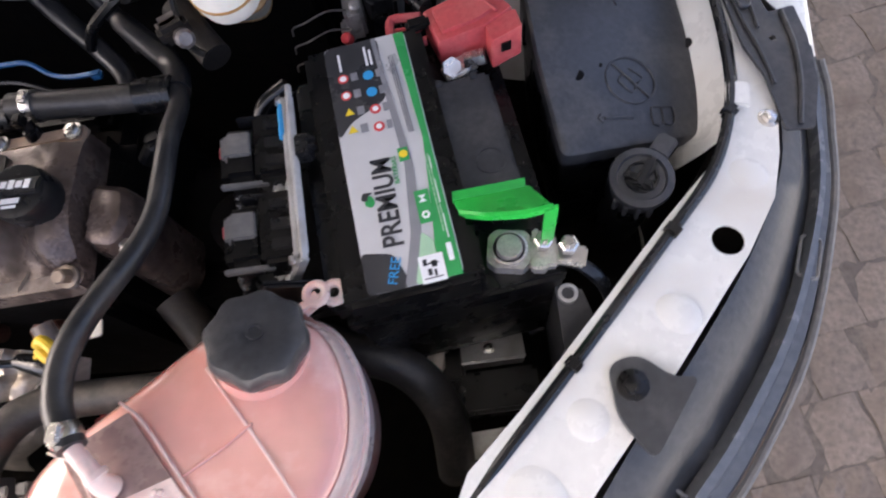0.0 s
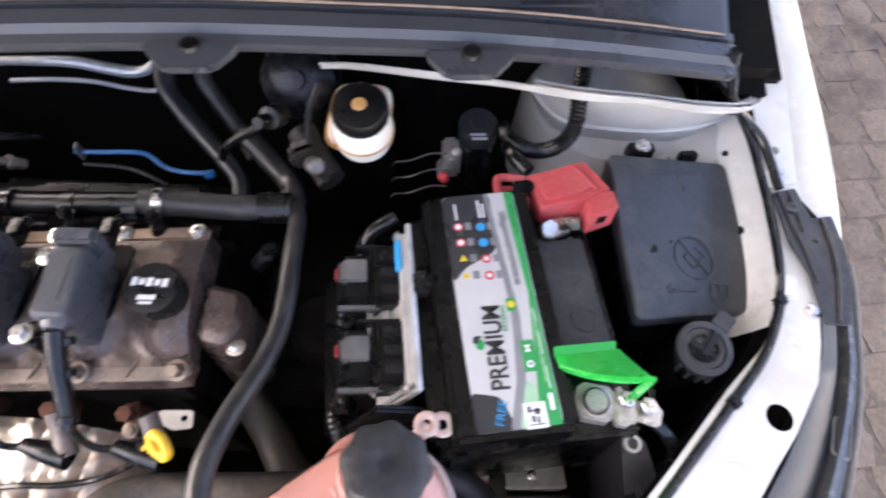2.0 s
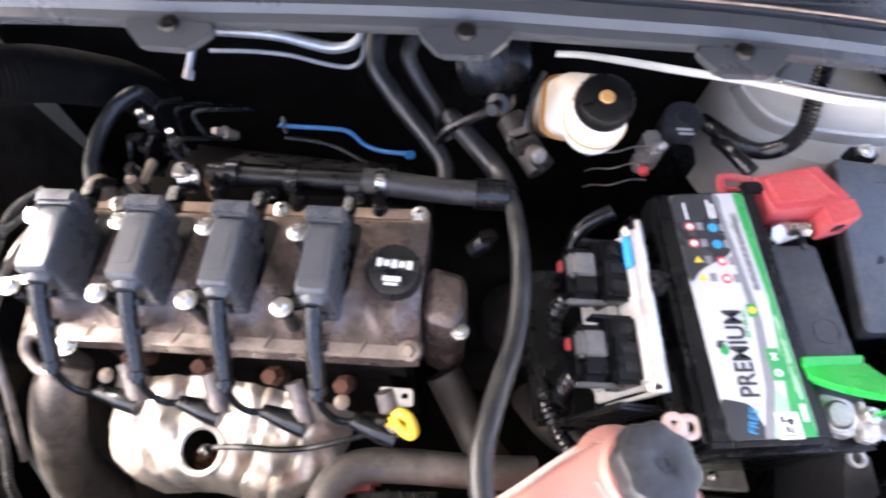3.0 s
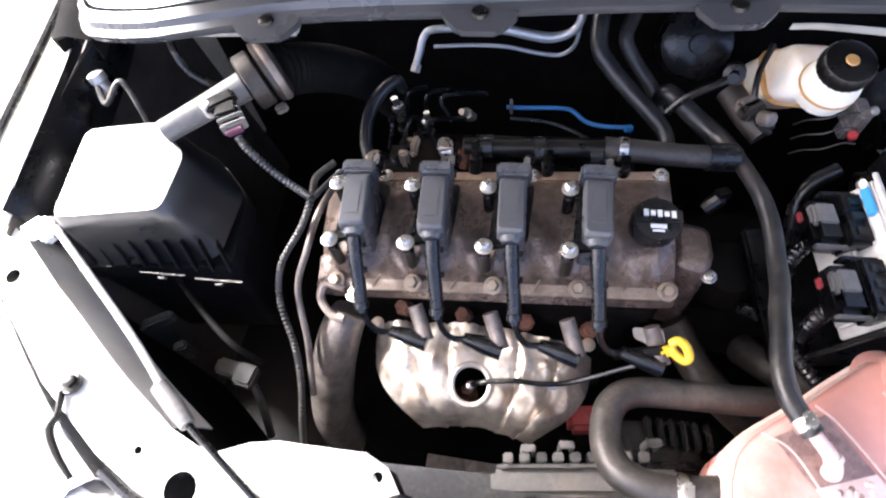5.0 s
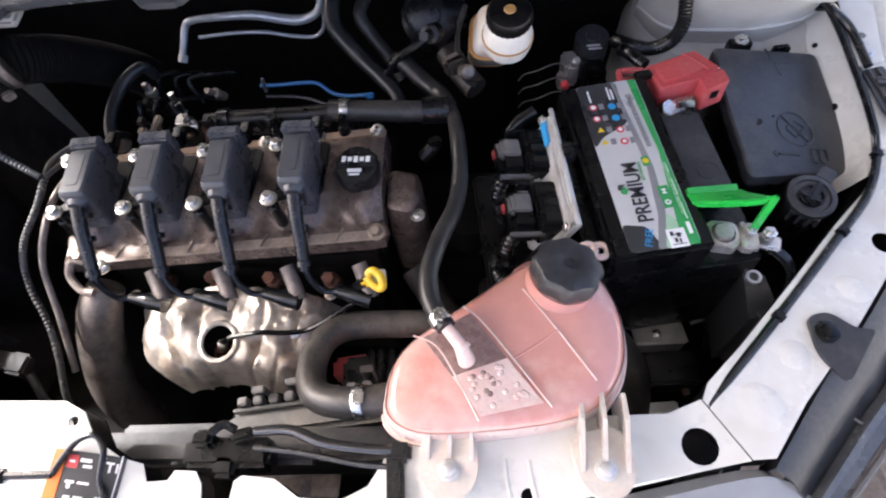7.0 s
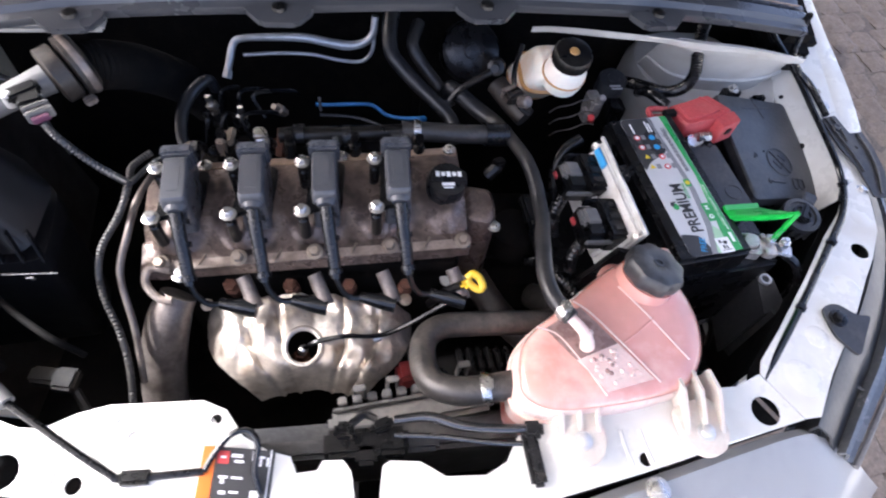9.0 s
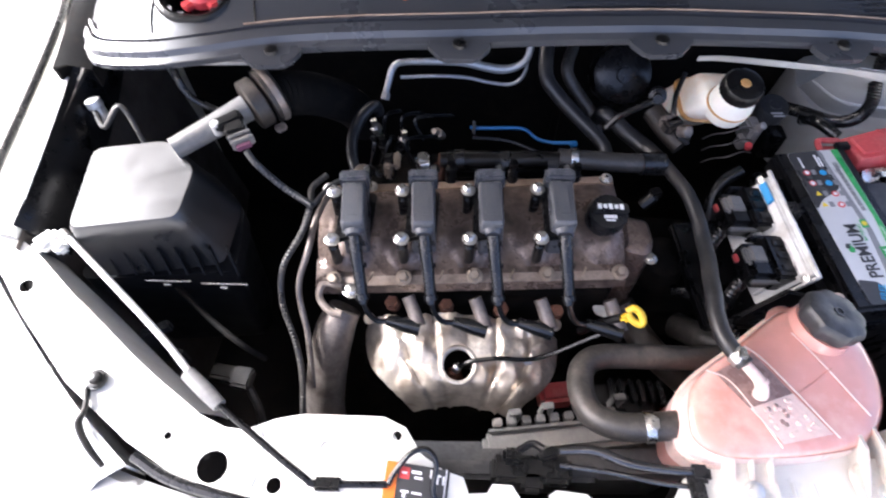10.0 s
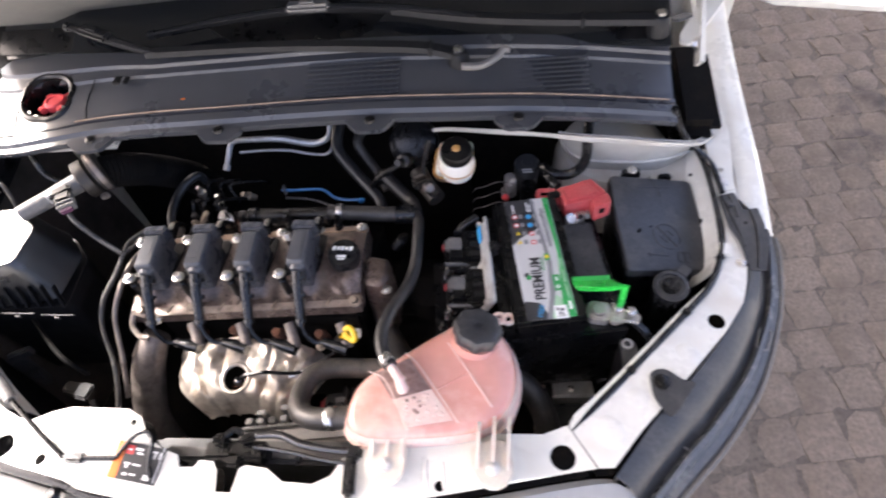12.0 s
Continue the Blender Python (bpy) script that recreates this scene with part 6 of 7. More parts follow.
def label_piece(pts, lift, mat, name, label=""):
    bm = prism(pts, 0.8772, 0.8772 + lift)
    return part(name, on_bat(bm), mat, battery, label, 0)


W, L = 0.072, 0.2305
label_piece(rounded([(0, 0), (W, 0), (W, L), (0, L)], 0.006), 0.0006, LABEL_SILVER, "label", "printed silver, green and black label")
label_piece(rounded([(0.0, 0.135), (0.012, 0.15), (0.045, 0.165), (0.048, L), (0.0, L)], 0.008), 0.0009, LABEL_DARK, "label_band")
label_piece(rounded([(0.0, 0.0), (0.034, 0.0), (0.024, 0.028), (0.0, 0.034)], 0.005), 0.0009, LABEL_DARK, "label_band")
label_piece(rounded([(0.028, 0.0), (0.040, 0.0), (0.050, 0.05), (0.054, 0.10), (0.048, 0.19), (0.046, L), (0.042, L), (0.047, 0.10), (0.040, 0.04)], 0.004), 0.0011, LABEL_GREY, "label_band")
label_piece(rounded([(0.036, 0.0), (0.055, 0.0), (0.056, 0.03), (0.048, 0.04)], 0.003), 0.0013, LABEL_PALE, "label_band")
label_piece([(0.052, 0.0), (W - 0.001, 0.0), (W - 0.001, L - 0.001), (0.062, L - 0.001), (0.066, 0.12), (0.060, 0.06)], 0.0013, LABEL_GREEN, "label_band")
label_piece([(0.049, 0.046), (0.060, 0.046), (0.060, 0.074), (0.049, 0.074)], 0.0016, LABEL_GREEN, "label_mark")
label_piece([(0.044, 0.103), (0.052, 0.103), (0.052, 0.115), (0.044, 0.115)], 0.0016, LABEL_GREEN, "label_mark")
label_piece(circle((0.048, 0.109), 0.0035, 10), 0.0019, PRINT_YELLOW, "label_mark")
label_piece([(0.041, -0.001), (0.0595, -0.001), (0.0595, 0.020), (0.041, 0.020)], 0.0018, PRINT_WHITE, "white_sticker")
for a, b, w, h in ((0.044, 0.012, 0.003, 0.005), (0.0475, 0.0125, 0.008, 0.0012), (0.050, 0.010, 0.004, 0.005), (0.0465, 0.004, 0.003, 0.005), (0.051, 0.003, 0.002, 0.005), (0.043, 0.0015, 0.014, 0.0008)):
    label_piece([(a, b), (a + w, b), (a + w, b + h), (a, b + h)], 0.0021, LABEL_DARK, "code_bar")
# pictograms: prohibition, goggles and warning signs
for i, (mat, shape) in enumerate(((PRINT_RED, 16), (PRINT_RED, 16), (PRINT_YELLOW, 3), (PRINT_YELLOW, 3))):
    y = 0.195 - i * 0.0176
    label_piece([(0.0125 + 0.0046 * math.cos(2 * math.pi * k / shape + math.pi / 2), y + 0.0046 * math.sin(2 * math.pi * k / shape + math.pi / 2)) for k in range(shape)], 0.0012, mat, "pictogram")
    if shape == 16:
        label_piece(circle((0.0125, y), 0.003, 12), 0.0014, PRINT_WHITE, "pictogram")
    label_piece([(0.019, y - 0.004), (0.025, y - 0.004), (0.025, y + 0.004), (0.019, y + 0.004)], 0.0011, LABEL_GREY, "text_bar")
    mat2 = PRINT_BLUE if i < 2 else PRINT_RED
    label_piece(circle((0.034, y - 0.002), 0.0046, 16), 0.0012, mat2, "pictogram")
    label_piece(circle((0.034, y - 0.002), 0.0026, 8), 0.0014, PRINT_WHITE if i > 1 else PRINT_BLUE, "pictogram")
    label_piece([(0.0405, y - 0.006), (0.045, y - 0.006), (0.045, y + 0.002), (0.0405, y + 0.002)], 0.0013, LABEL_GREY, "text_bar")
for x, y, w, h in ((0.011, 0.203, 0.002, 0.018), (0.034, 0.203, 0.002, 0.02), (0.038, 0.203, 0.002, 0.016), (0.0665, 0.09, 0.001, 0.012), (0.0665, 0.06, 0.001, 0.02), (0.0665, 0.03, 0.001, 0.02)):
    label_piece([(x, y), (x + w, y), (x + w, y + h), (x, y + h)], 0.0016, PRINT_WHITE, "text_bar")
# fine print that cannot be read: rows of small bars
rng_print = random.Random(8)
for col, x in enumerate((0.0560, 0.0578, 0.0596)):
    y = 0.128
    while y < 0.205 - col * 0.002:
        w = rng_print.uniform(0.004, 0.010)
        label_piece([(x + (y - 0.128) * -0.03, y), (x + 0.0008 + (y - 0.128) * -0.03, y), (x + 0.0008 + (y + w - 0.128) * -0.03, y + w), (x + (y + w - 0.128) * -0.03, y + w)], 0.0017, LABEL_GREY, "text_bar")
        y += w + 0.0012
for x in (0.0640, 0.0660):
    y = 0.036
    while y < 0.102:
        w = rng_print.uniform(0.003, 0.008)
        label_piece([(x, y), (x + 0.0009, y), (x + 0.0009, y + w), (x, y + w)], 0.0017, LABEL_PALE, "text_bar")
        y += w + 0.0012
label_piece([(0.0635, 0.012), (0.0675, 0.012), (0.0675, 0.026), (0.0635, 0.026)], 0.0017, PRINT_WHITE, "text_bar")
label_piece(circle((0.0545, 0.0525), 0.0035, 6), 0.0019, PRINT_WHITE, "pictogram")
label_piece(circle((0.0545, 0.0525), 0.0016, 6), 0.0021, LABEL_GREEN, "pictogram")
label_piece([(0.0515, 0.0635), (0.0575, 0.0635), (0.0550, 0.0665), (0.0575, 0.0695), (0.0515, 0.0695), (0.0540, 0.0665)], 0.0019, PRINT_WHITE, "pictogram")
label_piece(rounded([(0.010, 0.072), (0.016, 0.069), (0.019, 0.074), (0.016, 0.080), (0.012, 0.079)], 0.003), 0.0013, LABEL_GREEN, "maker_mark")
label_piece(rounded([(0.008, 0.077), (0.013, 0.075), (0.014, 0.080), (0.018, 0.082), (0.010, 0.083)], 0.002), 0.0015, LABEL_DARK, "maker_mark")


def lettering(text, size, mat, place, parent, name, width=0.0, bold=0.0):
    cu = bpy.data.curves.new(name, "FONT")
    cu.body, cu.size, cu.extrude, cu.offset = text, size, 0.0002, bold
    tmp = new(name, cu)
    me = bpy.data.meshes.new_from_object(tmp.evaluated_get(bpy.context.evaluated_depsgraph_get()))
    bpy.data.objects.remove(tmp)
    me.materials.clear()
    me.materials.append(mat)
    if width:
        me.transform(Matrix.Diagonal((width / max(v.co.x for v in me.vertices), 1, 1, 1)))
    me.transform(place)
    ob = new(name, me)
    ob.parent = parent
    ob.matrix_parent_inverse = world_of(parent).inverted()
    return ob


lettering("PREMIUM", 0.0225, LABEL_DARK, BAT @ pose(0.0335, 0.0325, 0.8784, 0, 0, 88), battery, "lettering", 0.077, 0.0004)
lettering("BATERIAS", 0.0056, LABEL_GREEN, BAT @ pose(0.0405, 0.084, 0.8786, 0, 0, 88), battery, "lettering", 0.025)
lettering("FREE", 0.0105, PRINT_BLUE, BAT @ pose(0.0225, 0.003, 0.8784, 0, 0, 72), battery, "lettering")

green = thing("green_bracket", (0.60, -0.06, 0.85), "bright green plastic clip at the battery's edge", "bracket")
back = [Vector((0.576, -0.054, 0.878)), Vector((0.604, -0.048, 0.873)), Vector((0.632, -0.042, 0.868)), Vector((0.638, -0.050, 0.874))]
front = [Vector((0.580, -0.064, 0.876)), Vector((0.602, -0.076, 0.893)), Vector((0.628, -0.082, 0.905)), Vector((0.646, -0.081, 0.910))]
up = Vector((0, 0, 1))
part("shelf", loft([[a, b, b + up * 0.0025, a + up * 0.0025] for a, b in zip(smooth_line(back, 4), smooth_line(front, 4))]), GREEN, green)
part("back_strip", loft([[a + Vector((0, 0.006, -0.002)), a + Vector((0, -0.002, -0.004)), a + Vector((0, -0.002, 0.004)), a + Vector((0, 0.006, 0.004))] for a in back[:3]]), GREEN, green)
part("front_fin", loft([[a + Vector((0, -0.0015, -0.004)), a + Vector((0, 0.0015, -0.004)), a + Vector((0, 0.0015, 0.0035)), a + Vector((0, -0.0015, 0.0035))] for a in smooth_line(front, 4)]), GREEN, green)
part("leg", loft([[(x, y + s * 0.4, z) for x, y in ((0.640, -0.0845), (0.6495, -0.0825), (0.6495, -0.0795), (0.640, -0.0815))] for z, s in ((0.911, 0.0), (0.89, -0.002), (0.846, -0.004))]), GREEN, green)

clamp = thing("battery_terminal", (0.625, -0.088, 0.83), "grey cast battery terminal clamp with nuts and cable", "battery terminal")
TERM = pose(0.616, -0.085, 0.848, 0, 0, -8)


def on_term(bm):
    bmesh.ops.transform(bm, matrix=TERM, verts=bm.verts)
    return bm


part("post", on_term(lathe([(0.011, -0.03), (0.0105, 0.006), (0.0095, 0.008), (0.001, 0.008)], (0.0, 0, 0), seg=24)), CAST, clamp, "round lead post")
part("clamp_body", on_term(join(prism(rounded([(-0.017, 0.010), (-0.017, -0.011), (-0.010, -0.016), (0.012, -0.016), (0.017, -0.010), (0.017, 0.010), (0.012, 0.016), (-0.011, 0.016)], 0.0015), -0.012, 0.001, 0.0012), lathe([(0.0145, 0.0), (0.0145, 0.003), (0.0125, 0.0035), (0.0118, 0.0)], (0, 0, 0.001), seg=24), box((0.026, 0.0, -0.004), (0.022, 0.026, 0.010), 0.002, 8), box((0.024, -0.012, 0.0), (0.012, 0.010, 0.012), 0.0015), box((0.020, 0.012, 0.0), (0.006, 0.010, 0.010), 0.0015))), CAST, clamp)
for x, y in ((0.026, 0.006), (0.045, 0.004)):
    part("nut", on_term(join(lathe([(0.0075, 0), (0.0075, 0.007), (0.006, 0.008)], (x, y, 0.002), seg=6), lathe([(0.0035, 0.008), (0.0035, 0.012)], (x, y, 0.002), seg=10))), STEEL, clamp)
part("cable_lug", on_term(box((0.048, 0.0, -0.006), (0.024, 0.018, 0.007), 0.002, -8)), STEEL, clamp)
part("cable", tube([(0.665, -0.095, 0.840), (0.682, -0.106, 0.832), (0.695, -0.118, 0.81), (0.70, -0.125, 0.76)], 0.006, 10), RUBBER, clamp)

redcover = thing("positive_terminal_cover", (0.60, 0.13, 0.84), "faded red plastic cover over the positive terminal", "terminal cover")
def red_z(x, y):
    return 0.884 + 0.25 * (x - 0.60) - 0.05 * (y - 0.12)


def red_block(pts, low, high, inset, round_by=0.003):
    mx, my = sum(p[0] for p in pts) / len(pts), sum(p[1] for p in pts) / len(pts)
    return loft([[(mx + (x - mx) * k, my + (y - my) * k, red_z(x, y) + h) for x, y in rounded(pts, round_by)] for k, h in ((1.0, low), (1.0, high - 0.002), (inset, high))])


part("shell", red_block([(0.557, 0.140), (0.614, 0.152), (0.636, 0.114), (0.612, 0.102), (0.571, 0.098)], -0.030, 0.0, 0.96), RED, redcover)
part("raised_top", red_block([(0.566, 0.136), (0.606, 0.144), (0.622, 0.117), (0.606, 0.109), (0.575, 0.106)], -0.003, 0.0035, 0.96), RED, redcover)
part("side_pocket", red_block([(0.611, 0.106), (0.638, 0.113), (0.642, 0.092), (0.616, 0.083)], -0.034, -0.001, 0.95), RED, redcover)
part("pocket_slot", box((0.628, 0.0865, 0.878), (0.009, 0.002, 0.010), 0.0005, 18), BLACK, redcover)
part("crease", tube([(0.600, 0.147, red_z(0.600, 0.147) + 0.003), (0.622, 0.112, red_z(0.622, 0.112) + 0.003)], 0.0014, 6, 2), RED, redcover)
part("hinge_frame", tube([(0.556, 0.138, 0.868), (0.532, 0.140, 0.866), (0.527, 0.134, 0.866), (0.530, 0.116, 0.864), (0.540, 0.112, 0.864), (0.560, 0.112, 0.866)], 0.0042, 8), RED, redcover)
part("hinge_bar", join(box((0.543, 0.127, 0.864), (0.026, 0.006, 0.008), 0.002, 4), box((0.548, 0.119, 0.862), (0.006, 0.016, 0.008), 0.002, 4)), RED, redcover)
part("black_strap", box((0.553, 0.124, 0.874), (0.022, 0.014, 0.008), 0.003, 12), BLACK, redcover)
REDP = pose(0.590, 0.122, 0.868, 4, 0, 8)


def on_red(bm):
    bmesh.ops.transform(bm, matrix=REDP, verts=bm.verts)
    return bm


part("terminal_nut", on_red(join(box((-0.008, -0.034, -0.012), (0.03, 0.02, 0.012), 0.003, 20), lathe([(0.0075, 0), (0.0075, 0.018)], (-0.002, -0.032, -0.006), (0.9, -0.1, 0.2), 6), lathe([(0.009, 0), (0.009, 0.008)], (-0.016, -0.034, -0.01), (0.2, -0.4, 0.8), 6))), STEEL, redcover, "bright terminal nuts")

# ---- engine computer beside the battery ----
ecu = thing("engine_computer", (0.43, -0.01, 0.72), "bare aluminium engine computer with two black plugs", "engine computer")
ECU = pose(0.445, -0.012, 0.83, 0, 0, 8)


def on_ecu(bm):
    bmesh.ops.transform(bm, matrix=ECU, verts=bm.verts)
    return bm


FACE = ECU @ pose(-0.016, 0, 0.010, 0, 27, 0)


def on_face(bm):
    """Lays a piece on the computer's leaning face: x points into it, z up along it."""
    bmesh.ops.transform(bm, matrix=FACE, verts=bm.verts)
    return bm


part("casing", on_face(join(box((0.004, 0, -0.002), (0.007, 0.150, 0.084), 0.0015), box((-0.004, -0.006, -0.018), (0.010, 0.120, 0.044), 0.003))), ALU, ecu)
part("top_flange", on_face(box((0.003, 0, 0.043), (0.005, 0.164, 0.005), 0.001)), ALU, ecu, "bright aluminium edge")
part("raised_ridge", on_face(box((-0.001, 0, 0.034), (0.004, 0.150, 0.004), 0.001)), ALU, ecu)
part("end_lip", on_face(box((0.003, -0.080, 0.006), (0.008, 0.003, 0.070), 0.001)), ALU, ecu)
part("blue_seal", on_face(box((-0.003, 0.052, 0.031), (0.004, 0.032, 0.010), 0.001)), PRINT_BLUE, ecu, "blue seal strip")
part("retainer", on_ecu(join(box((0.014, 0.018, 0.044), (0.014, 0.022, 0.014), 0.002), box((0.021, 0.013, 0.05), (0.008, 0.003, 0.008), 0.001), box((0.021, 0.021, 0.05), (0.008, 0.003, 0.008), 0.001))), BLACK_SATIN, ecu)
part("tray", on_ecu(join(box((-0.045, -0.002, -0.075), (0.09, 0.17, 0.02), 0.004), box((-0.03, -0.090, -0.012), (0.05, 0.006, 0.09), 0.003, 0, 0, 27))), BLACK, ecu)
PLUG = ECU @ pose(-0.006, -0.002, 0.012, 0, 10, 0)


def on_plug(bm):
    bmesh.ops.transform(bm, matrix=PLUG, verts=bm.verts)
    return bm


for y in (0.041, -0.037):
    p = part("plug", on_plug(join(box((-0.014, y, 0.0), (0.030, 0.064, 0.036), 0.004), box((-0.042, y - 0.003, -0.003), (0.034, 0.054, 0.032), 0.007))), BLACK, ecu, "black multi-pin plug with a lever")
    part("guide", on_plug(box((-0.026, y + 0.030, 0.008), (0.034, 0.004, 0.014), 0.001)), BLACK_SATIN, p)
    part("lever", on_plug(join(box((-0.042, y + 0.004, 0.0135), (0.020, 0.024, 0.004), 0.0015), box((-0.053, y + 0.004, 0.006), (0.010, 0.024, 0.014), 0.003))), DUSTY_GREY, p, "grey locking lever")
    part("lever_rail", on_plug(box((-0.040, y - 0.031, 0.004), (0.040, 0.004, 0.007), 0.001)), DUSTY_GREY, p)
    for dy in (-0.018, 0.0, 0.018):
        part("plug_slot", on_plug(box((-0.012, y + dy, 0.0185), (0.016, 0.010, 0.003), 0.001)), BLACK_SATIN, p)
    part("red_lock", on_plug(box((-0.060, y + 0.008, -0.004), (0.004, 0.011, 0.007), 0.001)), RED, p)
    part("loom", tube([PLUG @ Vector((-0.045, y - 0.012, -0.018)), PLUG @ Vector((-0.050, y - 0.025, -0.055)), ECU @ Vector((-0.043, y - 0.045, -0.112))], 0.009, 10, 6, 0.001), RUBBER, p)
for y in (0.074, -0.076):
    part("casing_screw", on_face(bolt((-0.003, y, 0.030), 0.004, 0.003, (-1, 0, 0.0))), STEEL, ecu)

# ---- fuse box, washer filler, brackets ----
fuse = thing("fuse_box", (0.75, 0.12, 0.66), "black plastic fuse box with an embossed lid", "fuse box")
lid_pts = [(0.669, 0.004), (0.806, 0.036), (0.806, 0.12), (0.796, 0.209), (0.648, 0.184), (0.655, 0.10)]


def fuse_z(x, y):
    return 0.830 - 0.28 * (x - 0.669) + 0.14 * (y - 0.004)


def fuse_loop(s, dz):
    return [(0.742 + (x - 0.742) * s, 0.12 + (y - 0.12) * s, fuse_z(x, y) + dz) for x, y in rounded(lid_pts, 0.010)]


part("lid", loft([fuse_loop(1.015, -0.016), fuse_loop(1.012, -0.008), fuse_loop(1.0, -0.002), fuse_loop(0.97, 0.0)]), GREY_PLASTIC, fuse, "dusty black lid")
part("lid_skirt", loft([fuse_loop(1.0, -0.055), fuse_loop(1.0, -0.015)]), BLACK, fuse)
for u in (0.2, 0.4, 0.6, 0.8):
    p = Vector((0.669, 0.004)).lerp(Vector((0.648, 0.184)), u)
    part("skirt_rib", box((p.x - 0.001, p.y, fuse_z(p.x, p.y) - 0.032), (0.004, 0.004, 0.036), 0.001, -7), BLACK, fuse)
part("base", loft([fuse_loop(0.9, -0.17), fuse_loop(0.98, -0.05)]), BLACK, fuse)


def emboss(pts, r, name):
    part(name, tube([(x, y, fuse_z(x, y) + 0.0004) for x, y in pts], r, 6, 2), GREY_PLASTIC, fuse)


c = (0.741, 0.082)
emboss([(c[0] + 0.023 * math.cos(a), c[1] + 0.023 * math.sin(a)) for a in (2 * math.pi * k / 24 for k in range(25))], 0.0011, "embossed_ring")
emboss([(c[0] - 0.016, c[1] + 0.016), (c[0] + 0.016, c[1] - 0.016)], 0.0011, "embossed_stroke")
emboss([(c[0] - 0.012, c[1] - 0.002), (c[0], c[1] - 0.012), (c[0] + 0.004, c[1] - 0.004), (c[0] - 0.006, c[1] + 0.006), (c[0] - 0.012, c[1] - 0.002)], 0.0009, "embossed_stroke")
emboss([(c[0], c[1] + 0.012), (c[0] + 0.012, c[1] + 0.004), (c[0] + 0.006, c[1] - 0.002)], 0.0009, "embossed_stroke")
emboss([(0.712, 0.042), (0.738, 0.045)], 0.0016, "embossed_stroke")
emboss([(0.709, 0.046), (0.706, 0.042), (0.710, 0.038)], 0.0012, "embossed_stroke")
emboss([(0.757, 0.056), (0.757, 0.040), (0.766, 0.041), (0.766, 0.057), (0.757, 0.056)], 0.001, "embossed_stroke")
emboss([(0.768, 0.057), (0.768, 0.041), (0.777, 0.043), (0.777, 0.058), (0.768, 0.057)], 0.001, "embossed_stroke")
emboss([(0.70, 0.17), (0.755, 0.185)], 0.0012, "embossed_stroke")
emboss([(0.722, 0.198), (0.738, 0.160)], 0.0012, "embossed_stroke")
part("lid_dot", join(disc((0.692, 0.083, fuse_z(0.692, 0.083) - 0.0005), 0.0055, 0.001), disc((0.714, 0.095, fuse_z(0.714, 0.095) - 0.0005), 0.002, 0.001)), BLACK, fuse)
part("latch", box((0.69, 0.204, 0.842), (0.03, 0.016, 0.02), 0.003, 8), BLACK, fuse)
part("latch", box((0.752, 0.214, 0.825), (0.022, 0.012, 0.014), 0.003, 8), BLACK, fuse)
part("latch", box((0.66, 0.1, 0.80), (0.01, 0.02, 0.02), 0.002), BLACK, fuse)
part("latch_bolt", bolt((0.691, 0.204, 0.852), 0.006, 0.006), STEEL, fuse)

washer = thing("washer_filler", (0.733, -0.02, 0.70), "black windscreen washer filler with a ribbed lid and tab", "washer filler")
wax = (0.0, -0.12, 1)
part("neck", lathe([(0.022, -0.12), (0.023, -0.03), (0.026, -0.025), (0.026, -0.002)], (0.733, -0.020, 0.822), wax, 28), BLACK_SATIN, washer)
wl = part("lid", lathe([(0.027, -0.006), (0.028, 0.0), (0.027, 0.004), (0.021, 0.005), (0.020, 0.002), (0.001, 0.002)], (0.733, -0.020, 0.822), wax, 32), GREY_PLASTIC, washer)
part("tab", box((0.756, 0.008, 0.826), (0.018, 0.022, 0.005), 0.002, -40), GREY_PLASTIC, wl)
part("grip", join(box((0.736, -0.018, 0.828), (0.010, 0.034, 0.008), 0.003, -35), box((0.73, -0.024, 0.827), (0.028, 0.010, 0.006), 0.003, -35), ring((0.733, -0.02, 0.8245), 0.014, 0.002, 0.003, 24, wax)), BLACK, wl)
for k in range(4):
    a = math.radians(215 + k * 22)
    part("rib", box((0.733 + 0.026 * math.cos(a), -0.020 + 0.026 * math.sin(a), 0.81), (0.006, 0.004, 0.016), 0.001, math.degrees(a)), GREY_PLASTIC, washer)

stay = thing("support_bracket", (0.665, -0.13, 0.62), "black steel support bracket with a hole", "bracket")
part("plate", join(loft([[(0.654, -0.10, z), (0.676, -0.104, z), (0.690, -0.14, z - 0.015), (0.658, -0.15, z - 0.02)] for z in (0.66, 0.787, 0.792)]), box((0.682, -0.16, 0.71), (0.02, 0.05, 0.14), 0.004, 20)), GREY_PLASTIC, stay)
part("eyelet", ring((0.664, -0.107, 0.789), 0.0085, 0.003, 0.005, 16), ALU, stay)
mod = thing("control_module", (0.60, -0.15, 0.60), "bright metal bracket with black wiring plugs below the battery", "module")
part("metal_bracket", join(box((0.603, -0.152, 0.70), (0.06, 0.03, 0.004), 0.0015, 4, -20), box((0.603, -0.163, 0.685), (0.06, 0.004, 0.03), 0.0015, 4)), ALU, mod)
part("screw", bolt((0.60, -0.154, 0.703), 0.004, 0.004), STEEL, mod)
part("red_tag", box((0.597, -0.139, 0.708), (0.012, 0.005, 0.004), 0.001, 10), RED, mod)
part("black_plug", join(box((0.605, -0.19, 0.67), (0.08, 0.04, 0.04), 0.004, 4), box((0.565, -0.165, 0.68), (0.02, 0.03, 0.03), 0.003, 4)), BLACK, mod)
part("pale_plug", join(box((0.553, -0.155, 0.685), (0.014, 0.03, 0.02), 0.003, -14), box((0.548, -0.147, 0.69), (0.008, 0.03, 0.014), 0.002, -20)), CREAM, mod)
part("lower_tag", box((0.632, -0.205, 0.665), (0.008, 0.02, 0.004), 0.001, 10), PIPE_METAL, mod)
